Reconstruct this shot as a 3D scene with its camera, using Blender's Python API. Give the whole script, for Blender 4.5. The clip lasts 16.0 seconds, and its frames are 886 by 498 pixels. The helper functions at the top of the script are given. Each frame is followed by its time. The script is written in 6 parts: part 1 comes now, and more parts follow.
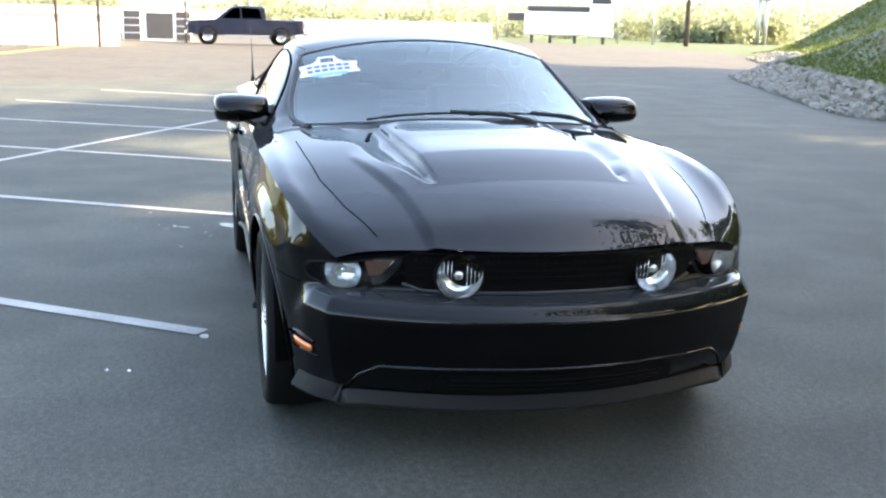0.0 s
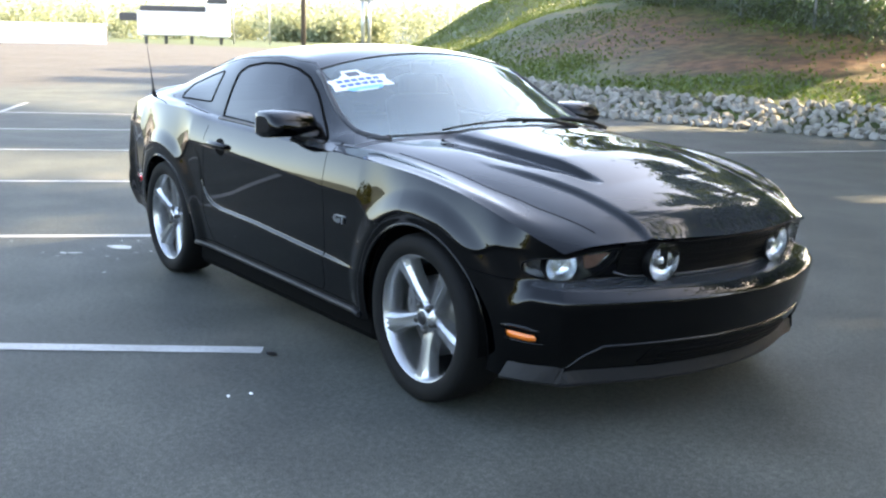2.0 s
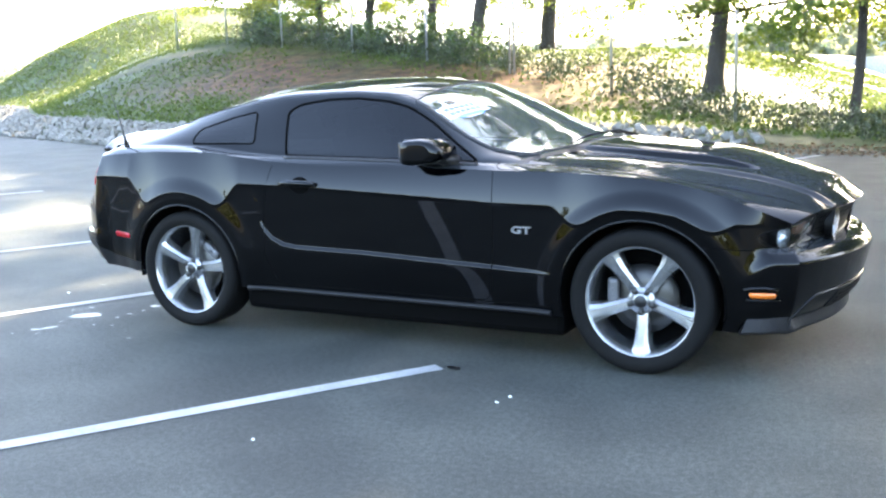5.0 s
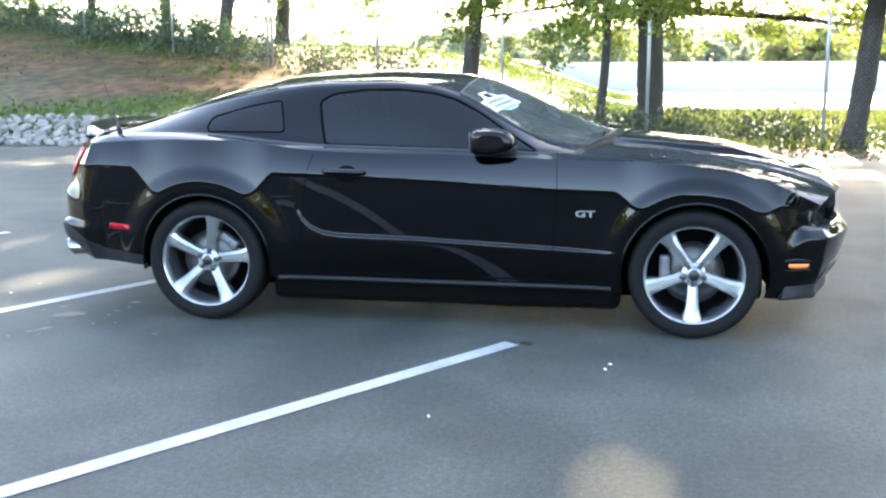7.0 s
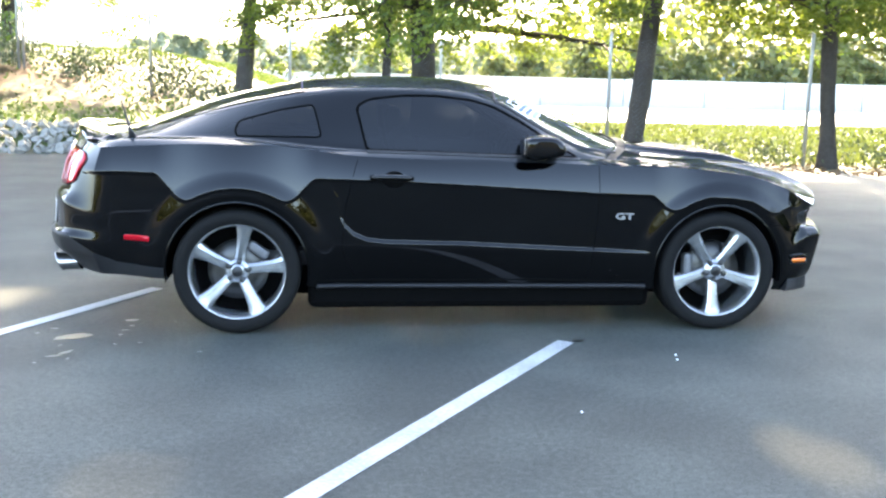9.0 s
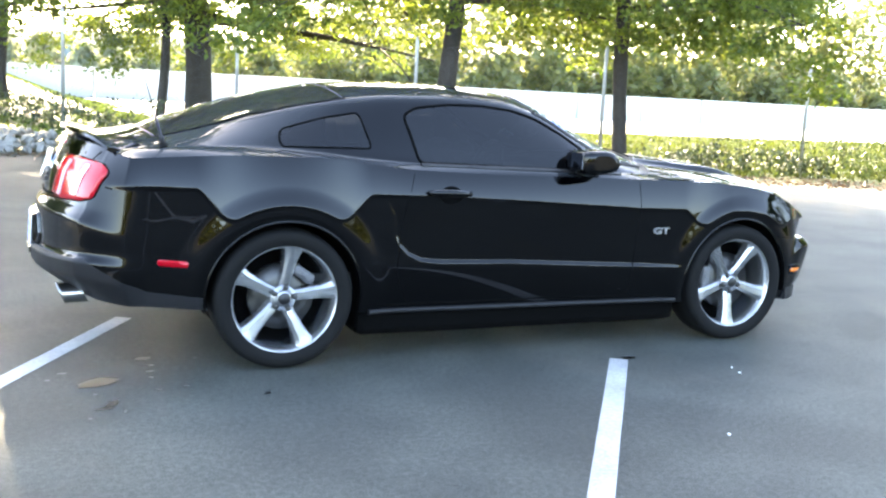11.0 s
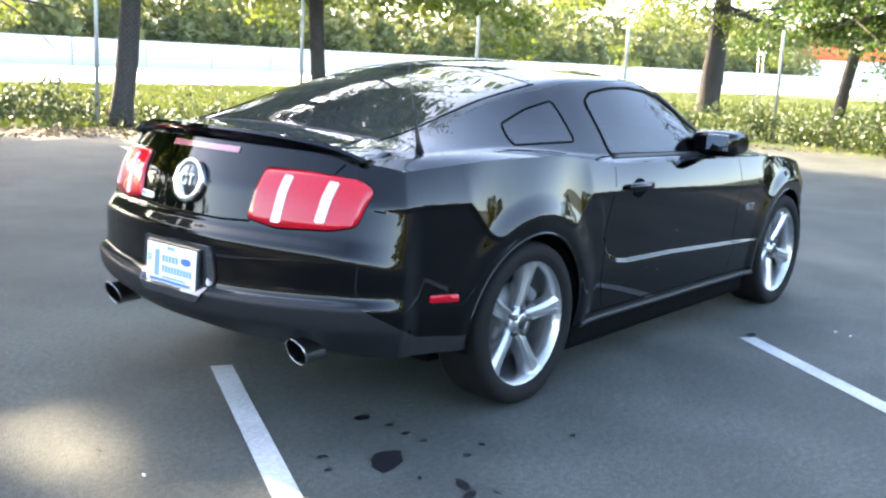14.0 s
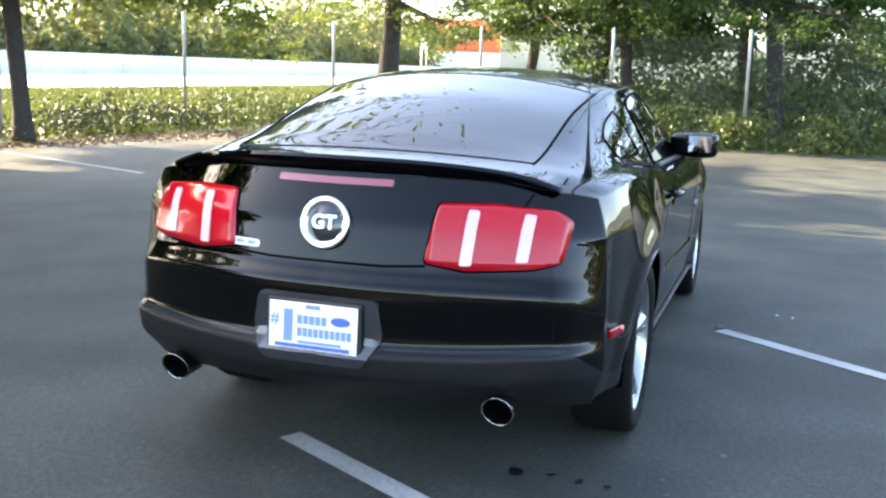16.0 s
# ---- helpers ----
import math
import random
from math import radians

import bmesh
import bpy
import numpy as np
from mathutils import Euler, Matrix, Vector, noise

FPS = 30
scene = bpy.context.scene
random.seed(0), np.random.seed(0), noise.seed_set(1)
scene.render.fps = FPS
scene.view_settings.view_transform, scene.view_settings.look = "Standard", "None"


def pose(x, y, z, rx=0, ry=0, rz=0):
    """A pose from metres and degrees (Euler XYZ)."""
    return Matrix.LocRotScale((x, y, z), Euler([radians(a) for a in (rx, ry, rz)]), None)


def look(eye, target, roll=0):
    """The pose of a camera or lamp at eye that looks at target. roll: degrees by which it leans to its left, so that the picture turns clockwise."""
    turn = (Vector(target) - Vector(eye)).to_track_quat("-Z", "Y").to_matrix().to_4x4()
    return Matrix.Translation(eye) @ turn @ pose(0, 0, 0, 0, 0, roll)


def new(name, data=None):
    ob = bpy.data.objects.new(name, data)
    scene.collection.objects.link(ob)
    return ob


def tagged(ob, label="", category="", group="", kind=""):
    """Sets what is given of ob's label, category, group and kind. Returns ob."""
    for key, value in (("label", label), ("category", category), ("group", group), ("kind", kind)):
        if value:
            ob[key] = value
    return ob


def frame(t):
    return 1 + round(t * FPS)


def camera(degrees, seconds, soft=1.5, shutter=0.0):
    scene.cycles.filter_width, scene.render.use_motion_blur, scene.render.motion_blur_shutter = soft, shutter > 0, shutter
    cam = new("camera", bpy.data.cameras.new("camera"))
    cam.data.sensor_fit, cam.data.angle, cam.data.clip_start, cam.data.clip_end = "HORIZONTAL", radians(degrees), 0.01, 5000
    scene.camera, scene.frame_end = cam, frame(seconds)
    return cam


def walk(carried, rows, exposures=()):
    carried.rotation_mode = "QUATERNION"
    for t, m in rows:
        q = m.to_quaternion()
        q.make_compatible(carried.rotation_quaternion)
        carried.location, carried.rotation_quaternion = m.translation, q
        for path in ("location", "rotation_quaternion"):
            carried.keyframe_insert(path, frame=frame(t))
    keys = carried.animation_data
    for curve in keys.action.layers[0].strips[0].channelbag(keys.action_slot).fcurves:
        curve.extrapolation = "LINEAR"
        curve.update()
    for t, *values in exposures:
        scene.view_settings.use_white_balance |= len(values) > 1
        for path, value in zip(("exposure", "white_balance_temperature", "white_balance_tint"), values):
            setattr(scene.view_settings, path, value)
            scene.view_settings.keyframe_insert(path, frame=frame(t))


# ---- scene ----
cam = camera(48.0, 16.0, soft=2.3)
PATH = [
    (0, (5.081, -1.128, 1.419), (3.186, -0.654, 0.993), 1.4),
    (0.5, (5.016, -1.623, 1.424), (3.174, -0.957, 1.019), 2.2),
    (1, (4.879, -2.095, 1.428), (3.114, -1.242, 1.033), 1.6),
    (1.5, (4.69, -2.595, 1.435), (3.019, -1.577, 1.022), 2.4),
    (2, (4.536, -3.103, 1.447), (2.958, -1.945, 1.036), 1.1),
    (2.5, (4.281, -3.527, 1.419), (2.803, -2.24, 1.019), -0.3),
    (3, (4.006, -3.954, 1.425), (2.636, -2.549, 1.036), 0.2),
    (3.5, (3.755, -4.397, 1.464), (2.495, -2.892, 1.08), 0.1),
    (4, (3.38, -4.722, 1.431), (2.234, -3.127, 1.056), -0.6),
    (6.5, (1.476, -5.984, 1.392), (0.96, -4.081, 1.056), -1.6),
    (7, (0.939, -6.169, 1.425), (0.601, -4.231, 1.068), -0.2),
    (7.5, (0.49, -6.297, 1.453), (0.293, -4.337, 1.108), 0.2),
    (8, (-0.009, -6.304, 1.447), (-0.06, -4.332, 1.113), 0.1),
    (8.5, (-0.506, -6.337, 1.426), (-0.402, -4.365, 1.109), 2.3),
    (9, (-0.929, -6.29, 1.394), (-0.678, -4.334, 1.061), 1.3),
    (11.5, (-2.99, -5.101, 1.375), (-2.049, -3.365, 1.059), 3.1),
    (12, (-3.368, -4.668, 1.397), (-2.301, -3.01, 1.059), 2.7),
    (12.5, (-3.767, -4.317, 1.376), (-2.589, -2.736, 1.037), 3.3),
    (13, (-4.08, -3.955, 1.366), (-2.793, -2.463, 1.023), 2.5),
    (13.5, (-4.37, -3.538, 1.383), (-2.972, -2.158, 1.01), 2.3),
    (14, (-4.692, -3.143, 1.401), (-3.169, -1.9, 1.029), 2.8),
    (14.5, (-4.896, -2.708, 1.373), (-3.267, -1.606, 1.008), 1.6),
    (15, (-5.059, -2.272, 1.409), (-3.352, -1.309, 1.011), 2.2),
    (15.5, (-5.23, -1.828, 1.407), (-3.437, -1.02, 1.045), 2.3),
    (16, (-5.239, -1.335, 1.4), (-3.369, -0.719, 1.044), 1.9),
]
walk(cam, [(t, look(eye, target, roll)) for t, eye, target, roll in PATH],
     [(0, 4.08, 9200, 11), (1.5, 4.05, 9000, 11), (3, 4.36, 8700, 10), (4, 4.65, 8400, 10), (7, 4.78, 8150, 8), (12.5, 4.88, 8500, 10), (14, 4.55, 8000, 10), (16, 4.12, 8400, 11)])

# ---- light ----
SUN_AZ, SUN_EL = 8.0, 31.0          # degrees from +y towards +x, and above the horizon
world = bpy.data.worlds.new("sky")
scene.world = world
world.use_nodes = True
wn = world.node_tree
sky = wn.nodes.new("ShaderNodeTexSky")
sky.sky_type, sky.sun_disc = "NISHITA", False
sky.sun_elevation, sky.sun_rotation = radians(SUN_EL), radians(SUN_AZ)
sky.dust_density, sky.air_density, sky.ozone_density = 1.3, 0.7, 2.4
wn.links.new(sky.outputs[0], wn.nodes["Background"].inputs[0])
wn.nodes["Background"].inputs[1].default_value = 0.098
sun_data = bpy.data.lights.new("sun", "SUN")
sun_data.energy, sun_data.angle, sun_data.color = 2.1, radians(0.9), (1.0, 0.91, 0.75)
sun = new("sun", sun_data)
aim = Vector((math.sin(radians(SUN_AZ)) * math.cos(radians(SUN_EL)), math.cos(radians(SUN_AZ)) * math.cos(radians(SUN_EL)), math.sin(radians(SUN_EL))))
sun.matrix_world = look(aim * 60, (0, 0, 0))

# ---- materials ----
def material(name, color, rough=0.6, metal=0.0, coat=0.0, spread=0.0, grain=0.0, scale=40.0, big=1.5, tint=None, spec=0.5):
    """A principled material with colour spread at two scales and fine relief."""
    m = bpy.data.materials.new(name)
    m.use_nodes = True
    nt = m.node_tree
    b = nt.nodes["Principled BSDF"]
    b.inputs["Base Color"].default_value = (*color, 1)
    b.inputs["Roughness"].default_value = rough
    b.inputs["Metallic"].default_value = metal
    b.inputs["Coat Weight"].default_value = coat
    b.inputs["Coat Roughness"].default_value = 0.02
    b.inputs["Coat IOR"].default_value = 1.5
    b.inputs["Specular IOR Level"].default_value = spec
    if spread or grain:
        co = nt.nodes.new("ShaderNodeTexCoord")
        fine = nt.nodes.new("ShaderNodeTexNoise")
        fine.inputs["Scale"].default_value = scale
        fine.inputs["Detail"].default_value = 6
        nt.links.new(co.outputs["Object"], fine.inputs["Vector"])
        if spread:
            wide = nt.nodes.new("ShaderNodeTexNoise")
            wide.inputs["Scale"].default_value = big
            wide.inputs["Detail"].default_value = 5
            nt.links.new(co.outputs["Object"], wide.inputs["Vector"])
            mix = nt.nodes.new("ShaderNodeMath")
            mix.operation = "ADD"
            nt.links.new(fine.outputs["Fac"], mix.inputs[0])
            nt.links.new(wide.outputs["Fac"], mix.inputs[1])
            ramp = nt.nodes.new("ShaderNodeValToRGB")
            lo = [c * (1 - spread) for c in color]
            hi = [min(1, c * (1 + spread)) for c in (tint or color)]
            ramp.color_ramp.elements[0].position, ramp.color_ramp.elements[0].color = 0.3, (*lo, 1)
            ramp.color_ramp.elements[1].position, ramp.color_ramp.elements[1].color = 0.7, (*hi, 1)
            half = nt.nodes.new("ShaderNodeMath")
            half.operation = "MULTIPLY"
            half.inputs[1].default_value = 0.5
            nt.links.new(mix.outputs[0], half.inputs[0])
            nt.links.new(half.outputs[0], ramp.inputs[0])
            nt.links.new(ramp.outputs[0], b.inputs["Base Color"])
        if grain:
            bump = nt.nodes.new("ShaderNodeBump")
            bump.inputs["Strength"].default_value = grain
            bump.inputs["Distance"].default_value = 0.01
            nt.links.new(fine.outputs["Fac"], bump.inputs["Height"])
            nt.links.new(bump.outputs[0], b.inputs["Normal"])
    return m


def leafy(name, color, second, through_light=0.5):
    """Thin leaves that let light through, varied leaf by leaf."""
    m = bpy.data.materials.new(name)
    m.use_nodes = True
    nt = m.node_tree
    b = nt.nodes["Principled BSDF"]
    b.inputs["Roughness"].default_value = 0.5
    geo = nt.nodes.new("ShaderNodeNewGeometry")
    ramp = nt.nodes.new("ShaderNodeValToRGB")
    ramp.color_ramp.elements[0].color, ramp.color_ramp.elements[1].color = (*color, 1), (*second, 1)
    nt.links.new(geo.outputs["Random Per Island"], ramp.inputs[0])
    nt.links.new(ramp.outputs[0], b.inputs["Base Color"])
    tr = nt.nodes.new("ShaderNodeBsdfTranslucent")
    nt.links.new(ramp.outputs[0], tr.inputs["Color"])
    mix = nt.nodes.new("ShaderNodeMixShader")
    mix.inputs[0].default_value = through_light
    nt.links.new(b.outputs[0], mix.inputs[1])
    nt.links.new(tr.outputs[0], mix.inputs[2])
    nt.links.new(mix.outputs[0], nt.nodes["Material Output"].inputs[0])
    return m


def glazing(name, color, ior=1.6, gloss=(1, 1, 1), dust=0.0):
    """Tinted car glass: tinted light passes, the face mirrors by its angle; dust: how much of it a thin film of dust
    and painted sky sheen covers.
    """
    m = bpy.data.materials.new(name)
    m.use_nodes = True
    nt = m.node_tree
    nt.nodes.remove(nt.nodes["Principled BSDF"])
    gl = nt.nodes.new("ShaderNodeBsdfGlossy")
    gl.inputs["Roughness"].default_value = 0.015
    gl.inputs["Color"].default_value = (*gloss, 1)
    tr = nt.nodes.new("ShaderNodeBsdfTransparent")
    tr.inputs[0].default_value = (*color, 1)
    fr = nt.nodes.new("ShaderNodeFresnel")
    fr.inputs["IOR"].default_value = ior
    mix = nt.nodes.new("ShaderNodeMixShader")
    nt.links.new(fr.outputs[0], mix.inputs[0])
    nt.links.new(tr.outputs[0], mix.inputs[1])
    nt.links.new(gl.outputs[0], mix.inputs[2])
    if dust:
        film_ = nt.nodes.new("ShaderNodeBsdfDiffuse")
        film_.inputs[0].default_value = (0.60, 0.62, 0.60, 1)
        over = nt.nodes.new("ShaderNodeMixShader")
        nt.links.new(dust_sheen(nt, dust, 0.2, 0.5), over.inputs[0])
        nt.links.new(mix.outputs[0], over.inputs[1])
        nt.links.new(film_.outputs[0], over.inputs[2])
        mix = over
    nt.links.new(mix.outputs[0], nt.nodes["Material Output"].inputs[0])
    return m


def dust_sheen(nt, most, low, high):
    """Uneven film of settled dust and painted sky sheen: none on upright faces, most on level ones."""
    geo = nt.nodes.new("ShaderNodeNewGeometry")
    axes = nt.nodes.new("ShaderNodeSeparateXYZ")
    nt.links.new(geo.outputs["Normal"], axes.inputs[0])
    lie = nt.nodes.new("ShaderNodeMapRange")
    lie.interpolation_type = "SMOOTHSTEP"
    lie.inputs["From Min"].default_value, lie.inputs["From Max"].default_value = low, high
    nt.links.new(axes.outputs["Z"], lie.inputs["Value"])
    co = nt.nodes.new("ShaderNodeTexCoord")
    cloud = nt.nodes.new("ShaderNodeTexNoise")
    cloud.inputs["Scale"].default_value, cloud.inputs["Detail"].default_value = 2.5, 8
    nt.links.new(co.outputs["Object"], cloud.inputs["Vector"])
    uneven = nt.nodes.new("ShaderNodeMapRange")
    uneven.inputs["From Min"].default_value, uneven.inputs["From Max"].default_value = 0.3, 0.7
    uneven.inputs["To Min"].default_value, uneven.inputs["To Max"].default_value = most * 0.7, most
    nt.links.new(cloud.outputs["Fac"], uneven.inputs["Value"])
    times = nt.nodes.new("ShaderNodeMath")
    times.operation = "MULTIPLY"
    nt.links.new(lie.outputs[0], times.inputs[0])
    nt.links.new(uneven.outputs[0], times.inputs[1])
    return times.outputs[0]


PAINT_LINE = material("road_paint", (0.34, 0.34, 0.33), 0.75, spread=0.35, grain=0.2, scale=60, big=3)
CAR_BLACK = material("black_car_paint", (0.00012, 0.00013, 0.00020), 0.2, coat=1.0, spec=0.0)
CAR_BLACK.node_tree.nodes["Principled BSDF"].inputs["Coat IOR"].default_value = 1.37
# bluish film on level paint: some dust, the rest sky sheen put into colour
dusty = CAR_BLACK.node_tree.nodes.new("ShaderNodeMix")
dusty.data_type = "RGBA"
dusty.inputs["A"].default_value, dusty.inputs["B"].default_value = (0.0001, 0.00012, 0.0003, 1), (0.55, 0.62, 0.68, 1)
CAR_BLACK.node_tree.links.new(dust_sheen(CAR_BLACK.node_tree, 0.060, 0.55, 0.97), dusty.inputs["Factor"])
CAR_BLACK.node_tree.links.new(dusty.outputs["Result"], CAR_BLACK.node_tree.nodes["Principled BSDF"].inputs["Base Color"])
TRIM_BLACK = material("black_plastic", (0.007, 0.007, 0.008), 0.4, spread=0.2, grain=0.1, scale=300)
GAP = material("gap_black", (0.0015, 0.0015, 0.0015), 0.9, spec=0.05)
RUBBER = material("tyre_rubber", (0.0045, 0.0044, 0.0043), 0.75, spread=0.3, grain=0.1, scale=120, spec=0.15)
ALLOY = material("painted_alloy", (0.46, 0.465, 0.47), 0.27, metal=0.92, spread=0.06, scale=20)
CHROME = material("chrome", (0.8, 0.8, 0.82), 0.1, metal=1.0)
CAST = material("cast_aluminium", (0.14, 0.14, 0.145), 0.5, metal=0.6, spread=0.15, scale=40)
STEEL = material("brake_steel", (0.07, 0.068, 0.065), 0.38, metal=1.0, spread=0.2, scale=30)
AMBER = material("amber_lens", (0.75, 0.16, 0.015), 0.15, coat=1.0)
RED_LENS = material("red_lens", (0.42, 0.003, 0.012), 0.12, coat=0.4, spec=0.3, spread=0.15, scale=60)
CLEAR_LENS = material("pale_lens", (0.62, 0.42, 0.44), 0.15, coat=1.0)
LAMP_GLASS = material("lamp_reflector", (0.82, 0.83, 0.85), 0.20, metal=0.95)
LAMP_DARK = material("lamp_housing", (0.02, 0.02, 0.022), 0.2, coat=1.0)
CABIN = material("cabin_cloth", (0.02, 0.02, 0.021), 0.85, spread=0.3, grain=0.2, scale=200)
GLASS_SIDE = glazing("tinted_glass", (0.05, 0.055, 0.06), 1.43)
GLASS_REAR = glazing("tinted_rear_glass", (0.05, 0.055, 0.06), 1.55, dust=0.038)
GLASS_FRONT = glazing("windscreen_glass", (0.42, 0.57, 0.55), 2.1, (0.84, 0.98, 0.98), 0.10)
WHITE_PRINT = material("white_print", (0.8, 0.8, 0.8), 0.4)
BLUE_PRINT = material("blue_print", (0.05, 0.12, 0.45), 0.4)
PLATE_BLUE = material("plate_blue", (0.16, 0.27, 0.6), 0.4)
BARK = material("bark", (0.036, 0.029, 0.024), 0.95, spread=0.45, grain=1.0, scale=18, big=3)
LEAF_A = leafy("leaves", (0.06, 0.10, 0.014), (0.175, 0.21, 0.030), 0.6)
LEAF_C = leafy("crown_leaves", (0.07, 0.105, 0.012), (0.20, 0.23, 0.027), 0.65)
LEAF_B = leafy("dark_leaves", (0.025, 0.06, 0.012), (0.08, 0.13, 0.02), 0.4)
# darker copy of the weeds below, with shade put into its colour
WEED_SHADED = leafy("shade_tinted_weeds", (0.018, 0.034, 0.009), (0.050, 0.066, 0.017), 0.12)
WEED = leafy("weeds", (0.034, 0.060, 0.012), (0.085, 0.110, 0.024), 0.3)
BANK_GRASS = leafy("bank_blades", (0.050, 0.088, 0.012), (0.105, 0.135, 0.022), 0.35)
GRASS = leafy("grass_blades", (0.085, 0.11, 0.018), (0.13, 0.15, 0.028), 0.3)
STONE = material("pale_stone", (0.22, 0.205, 0.18), 0.9, spread=0.35, grain=0.6, scale=14, big=2.5)
GALV = material("galvanised_steel", (0.42, 0.43, 0.43), 0.45, metal=0.7, spread=0.15, scale=30)
WIRE = material("weathered_wire", (0.16, 0.16, 0.16), 0.6, metal=0.4, spread=0.15, scale=30)
CONCRETE = material("pale_concrete", (0.60, 0.585, 0.55), 0.85, spread=0.15, grain=0.2, scale=12, big=0.4)
WHITE_WALL = material("white_wall", (0.78, 0.78, 0.77), 0.7, spread=0.06, scale=6)
DARK_METAL = material("dark_metal", (0.04, 0.04, 0.045), 0.5, spread=0.2, scale=20)
SIGN_BLUE = material("sign_blue", (0.06, 0.08, 0.2), 0.3)
WOOD_POLE = material("weathered_pole", (0.08, 0.06, 0.05), 0.9, spread=0.3, grain=0.6, scale=25)
ORANGE = material("orange_paint", (0.75, 0.12, 0.03), 0.5, spread=0.1, scale=10)
OIL = material("oil_stain", (0.010, 0.010, 0.011), 0.3, spread=0.3, scale=8)

# ---- helpers for meshes ----
def mesh_of(name, verts, faces, mats, smooth=True):
    me = bpy.data.meshes.new(name)
    me.from_pydata([tuple(v) for v in verts], [], [tuple(f) for f in faces])
    for m in (mats if isinstance(mats, (list, tuple)) else [mats]):
        me.materials.append(m)
    if smooth:
        me.shade_smooth()
    me.update()
    return me


def part(name, bm, mat, parent=None, label=""):
    """One mesh object from a bmesh or from a mesh, under a thing or a part."""
    if isinstance(bm, bmesh.types.BMesh):
        me = bpy.data.meshes.new(name)
        bm.to_mesh(me)
        bm.free()
        me.materials.append(mat)
    else:
        me = bm
    ob = new(name, me)
    ob.parent = parent
    return tagged(ob, label)


def thing(name, at=(0, 0, 0), turn=0.0, label="", category="", group="", kind=""):
    ob = new(name)
    ob.empty_display_size = 0.1
    ob.matrix_world = pose(*at, 0, 0, turn)
    return tagged(ob, label, category, group, kind)


def box(bm, cx, cy, cz, sx, sy, sz, turn=None, bevel=0.0):
    m = Matrix.Translation((cx, cy, cz)) @ (turn.to_4x4() if turn else Matrix()) @ Matrix.Diagonal((sx, sy, sz, 1))
    made = bmesh.ops.create_cube(bm, size=1, matrix=m)
    if bevel:
        edges = list({e for v in made["verts"] for e in v.link_edges})
        bmesh.ops.bevel(bm, geom=edges, offset=bevel, segments=2, affect="EDGES", profile=0.5)
    return bm


def tube(bm, points, radii, sides=8, caps=True):
    """A round, tapered tube along points."""
    pts = [Vector(p) for p in points]
    radii = radii if isinstance(radii, (list, tuple)) else [radii] * len(pts)
    rings, ref = [], None
    for i, p in enumerate(pts):
        d = (pts[min(i + 1, len(pts) - 1)] - pts[max(i - 1, 0)]).normalized()
        if ref is None:
            ref = d.orthogonal().normalized()
        ref = (ref - d * ref.dot(d)).normalized()
        other = d.cross(ref)
        rings.append([bm.verts.new(p + radii[i] * (math.cos(a) * ref + math.sin(a) * other)) for a in (2 * math.pi * k / sides for k in range(sides))])
    for a, b in zip(rings, rings[1:]):
        for k in range(sides):
            bm.faces.new((a[k], a[(k + 1) % sides], b[(k + 1) % sides], b[k])).smooth = True
    if caps:
        bm.faces.new(rings[0][::-1])
        bm.faces.new(rings[-1])
    return bm


def lathe(bm, profile, sides=48, axis="y"):
    """Turns (radius, along) pairs round an axis."""
    rings = []
    for r, h in profile:
        ring = []
        for k in range(sides):
            a = 2 * math.pi * k / sides
            c, s = r * math.cos(a), r * math.sin(a)
            ring.append(bm.verts.new({"y": (c, h, s), "z": (c, s, h), "x": (h, c, s)}[axis]))
        rings.append(ring)
    for a, b in zip(rings, rings[1:]):
        for k in range(sides):
            bm.faces.new((a[k], a[(k + 1) % sides], b[(k + 1) % sides], b[k])).smooth = True
    return bm


def ease(xs, ys, x):
    """A smooth curve through the keys, level outside them."""
    xs, ys, x = np.asarray(xs, float), np.asarray(ys, float), np.asarray(x, float)
    if xs[0] > xs[-1]:
        xs, ys = xs[::-1], ys[::-1]
    d = np.diff(ys) / np.diff(xs)
    m = np.zeros_like(ys)
    same = d[:-1] * d[1:] > 0
    m[1:-1] = np.where(same, 2 * d[:-1] * d[1:] / np.where(same, d[:-1] + d[1:], 1), 0)
    m[0], m[-1] = d[0], d[-1]
    x = np.clip(x, xs[0], xs[-1])
    i = np.clip(np.searchsorted(xs, x) - 1, 0, len(xs) - 2)
    h = xs[i + 1] - xs[i]
    t = (x - xs[i]) / h
    return (ys[i] * (1 + 2 * t) * (1 - t) ** 2 + m[i] * h * t * (1 - t) ** 2 + ys[i + 1] * t * t * (3 - 2 * t) + m[i + 1] * h * t * t * (t - 1))


def step(a, b, x):
    t = np.clip((x - a) / (b - a), 0, 1)
    return t * t * (3 - 2 * t)


rng = np.random.default_rng(7)

# ---- ground ----
EDGE = [(-60, 34), (-32, 22), (-24, 15.5), (-12.5, 11.3), (-8, 11.2), (-2, 12.4), (4, 11.0), (8, 9.7), (12, 8.6), (14, 7.2), (14.8, 2.0), (15.1, -60), (60, -70)]


def edge_y(x):
    """The lot's far edge."""
    return np.interp(x, [p[0] for p in EDGE], [p[1] for p in EDGE])


